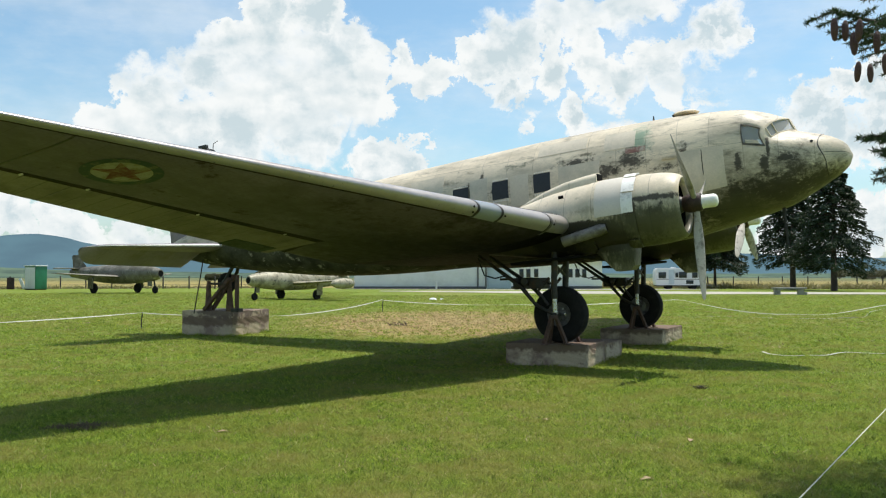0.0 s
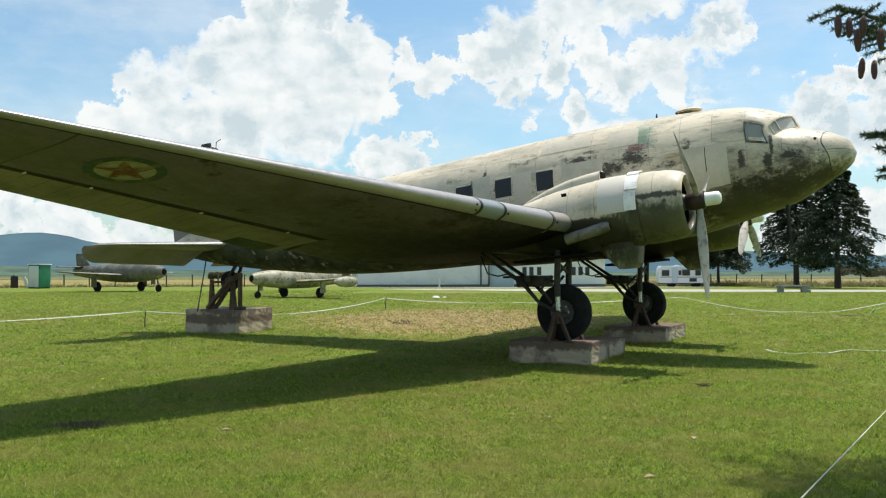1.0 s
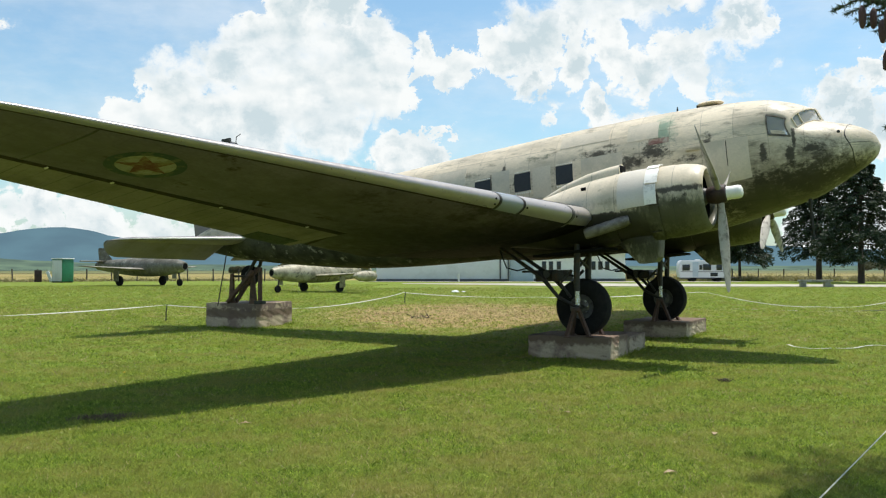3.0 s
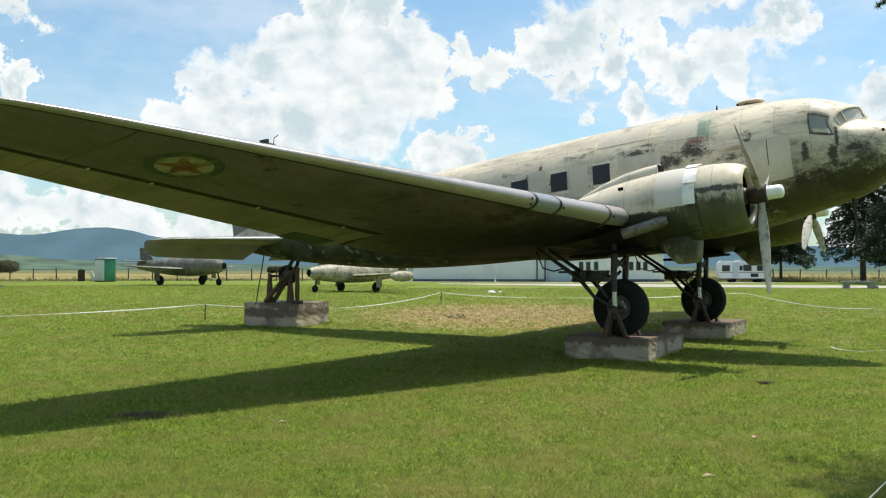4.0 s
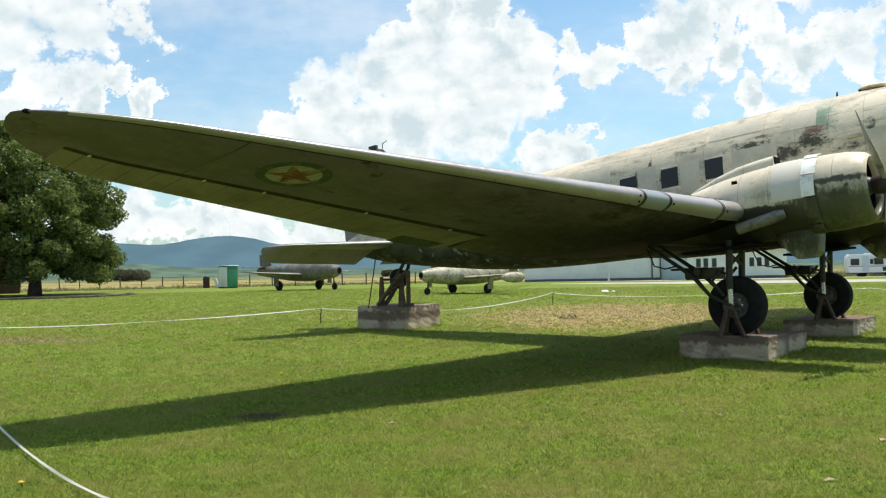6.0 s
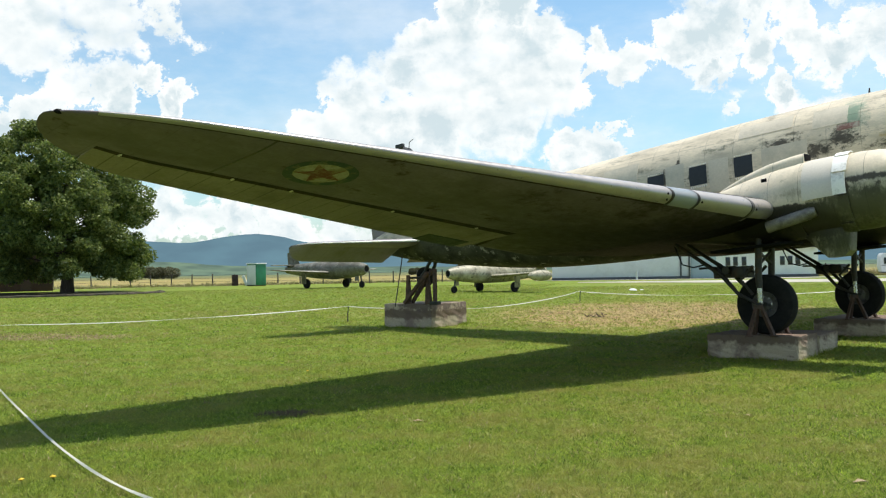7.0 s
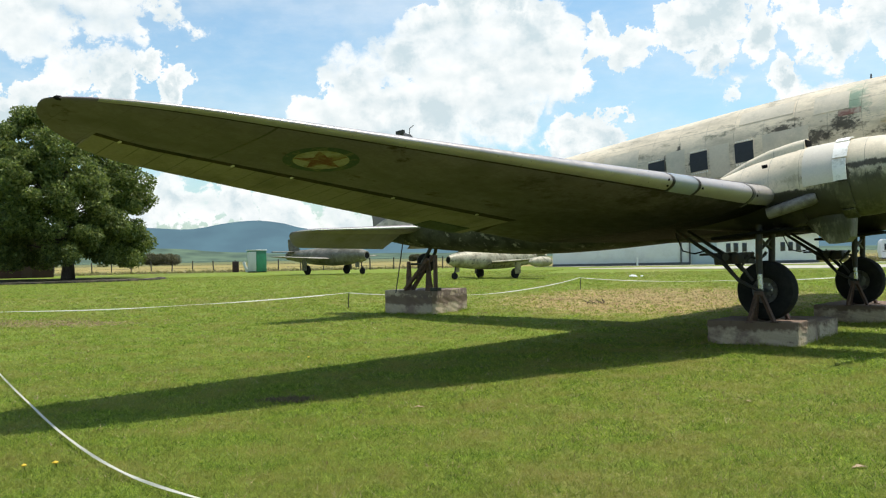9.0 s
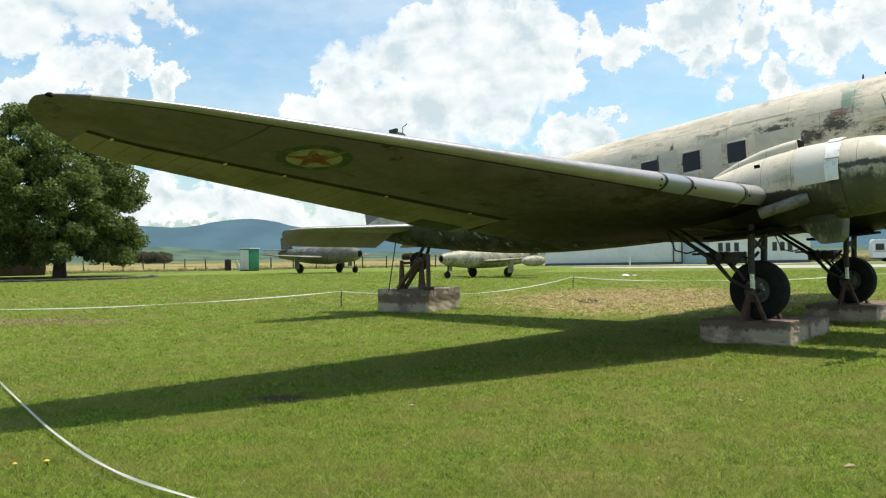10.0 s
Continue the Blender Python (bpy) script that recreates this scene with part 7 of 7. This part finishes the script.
def skirting(x, y, rng):
    """Only along the feet of the plinths, where the mower does not reach."""
    near = np.zeros(len(x), bool)
    for cx, cy, yaw, sx, sy in ((2.21, 17.23, -25, 1.62, 1.24), (2.78, 18.5, -25, 1.66, 1.3), (4.83, 21.93, -27, 1.53, 1.12), (5.36, 22.99, -27, 1.5, 1.2), (-6.2, 25.2, -20, 1.64, 1.9)):
        c_, s_ = math.cos(radians(yaw)), math.sin(radians(yaw))
        u, v = abs((x - cx) * c_ + (y - cy) * s_) - sx / 2, abs(-(x - cx) * s_ + (y - cy) * c_) - sy / 2
        near |= (np.maximum(u, v) > 0.02) & (np.maximum(u, v) < 0.16)
    return near & (np.sin(x * 5.1) * np.sin(y * 4.3 + x) + 0.9 * rng.random(len(x)) > 0.1)


blades("grass", 260000, 15.5, 27.0, -18, 17, 0.1, 0.007, BLADE, "longer grass round the feet of the plinths", 14, skirting, 1.6, 0.02)
EARTH_BLADE = leafy("dead_brown_stalks", (0.07, 0.048, 0.028), (0.22, 0.155, 0.085), 0.1)
blades("dry_grass", 60000, 9.3, 10.9, -26, -18, 0.05, 0.005, EARTH_BLADE, "dead brown stalks round a bare patch of soil", 31, lambda x, y, rng: rng.random(len(x)) < 0.7 * np.exp(-((x + 4.15) / 0.24) ** 2 - ((y - 9.97) / 0.17) ** 2), 1.6, 0.02)
blades("dry_grass", 20000, 22, 30, -46, -30, 0.05, 0.012, STRAW, "pale dry clods and stalks on scraped ground", 32, lambda x, y, rng: rng.random(len(x)) < 0.8 * np.exp(-((x + 15.9) / 2.2) ** 2 - ((y - 20.9) / 0.8) ** 2), 1.6, 0.1)
blades("weeds", 5000, 6.6, 10.5, -52, -36, 0.09, 0.0045, BLADE, "taller unmown grass beyond the barrier tape", 6, lambda x, y, rng: rng.random(len(x)) < np.exp(-((x + 5.6) / 0.9) ** 2 - ((y - 6.6) / 0.8) ** 2))


# ---- small things on the lawn ----
YELLOW = material("yellow_petals", (0.65, 0.42, 0.02), 0.6, bump=0)
LITTER = material("dry_leaf", (0.35, 0.25, 0.14), 0.7)
TWIG = material("dark_dead_twigs", (0.06, 0.045, 0.035), 0.9)
for x, y, z in ((-5.49, 14.06, 0.03), (-4.62, 6.34, 0.06), (-4.66, 6.38, 0.05), (-4.82, 6.21, 0.06)):
    fl = thing("dandelion", "small yellow dandelion flower in the lawn", "flower", "dandelions", Matrix.Translation((x, y, 0)))
    part("stem", tube([(0.02, 0, 0), (0, 0, z)], 0.004, 6), BLADE, fl)
    part("flower_head", lathe([(0, 0.005), (0.005, 0.02), (0.012, 0.022), (0.017, 0.013), (0.022, 0.003)], "z", 14, (0, 0, z)), YELLOW, fl)
for x, y, yaw in ((1.7, 7.37, 20), (2.55, 9.1, 70), (-2.4, 9.6, 10), (1.2, 10.4, 130), (3.95, 13.5, 40)):
    lf = part("dry_leaf", loft([[(-0.06, -0.008, 0.03), (-0.06, 0.008, 0.03), (-0.06, 0.008, 0.033), (-0.06, -0.008, 0.033)], [(0, -0.03, 0.04), (0, 0.03, 0.045), (0, 0.03, 0.049), (0, -0.03, 0.044)], [(0.07, -0.004, 0.03), (0.07, 0.004, 0.03), (0.07, 0.004, 0.032), (0.07, -0.004, 0.032)]]), LITTER, None)
    tagged(lf, "curled dry brown leaf lying on the lawn", "leaf", "fallen leaves")
    lf.matrix_world = pose(x, y, -0.02, 0, 0, yaw)


def brush_pile(x, y, r, seed, label, size=1.0):
    rng = random.Random(seed)
    root = thing("brush_pile", label, "twigs", "", Matrix.Translation((x, y, ground_z(x, y))) @ Matrix.Scale(size, 4))
    for k in range(16):
        a = rng.uniform(0, 6.28)
        p = Vector((rng.uniform(-r, r), rng.uniform(-r, r) * 0.5, 0.03))
        q = p + Vector((math.cos(a), math.sin(a) * 0.6, rng.uniform(0, 0.5))) * rng.uniform(0.12, 0.34)
        part("twig", tube([p, (p + q) / 2 + Vector((0, 0, 0.04)), q], [0.012, 0.009, 0.004], 5), TWIG, root)


for x, y, sz in ((-0.6, 53.8, 0.4), (-0.1, 54.0, 0.2)):
    bm = bmesh.new()
    bmesh.ops.create_icosphere(bm, subdivisions=2, radius=sz / 2)
    for v in bm.verts:
        v.co = Vector((v.co.x * 1.3, v.co.y, max(v.co.z, -0.1) * 0.55)) * (1 + 0.25 * noise.noise(v.co * 6))
    st = tagged(part("white_stone", bm, WHITE, None, smooth=False), "rough white lump of stone lying in the grass", "stone", "white stones in the grass")
    st.matrix_world = pose(x, y, ground_z(x, y) + 0.03, 0, 0, 30 * x)

brush_pile(-1.43, 28.2, 0.32, 4, "small heap of dark twigs lying on hay")
brush_pile(3.88, 13.3, 0.16, 9, "clump of dead brown stalks in the lawn", 0.5)
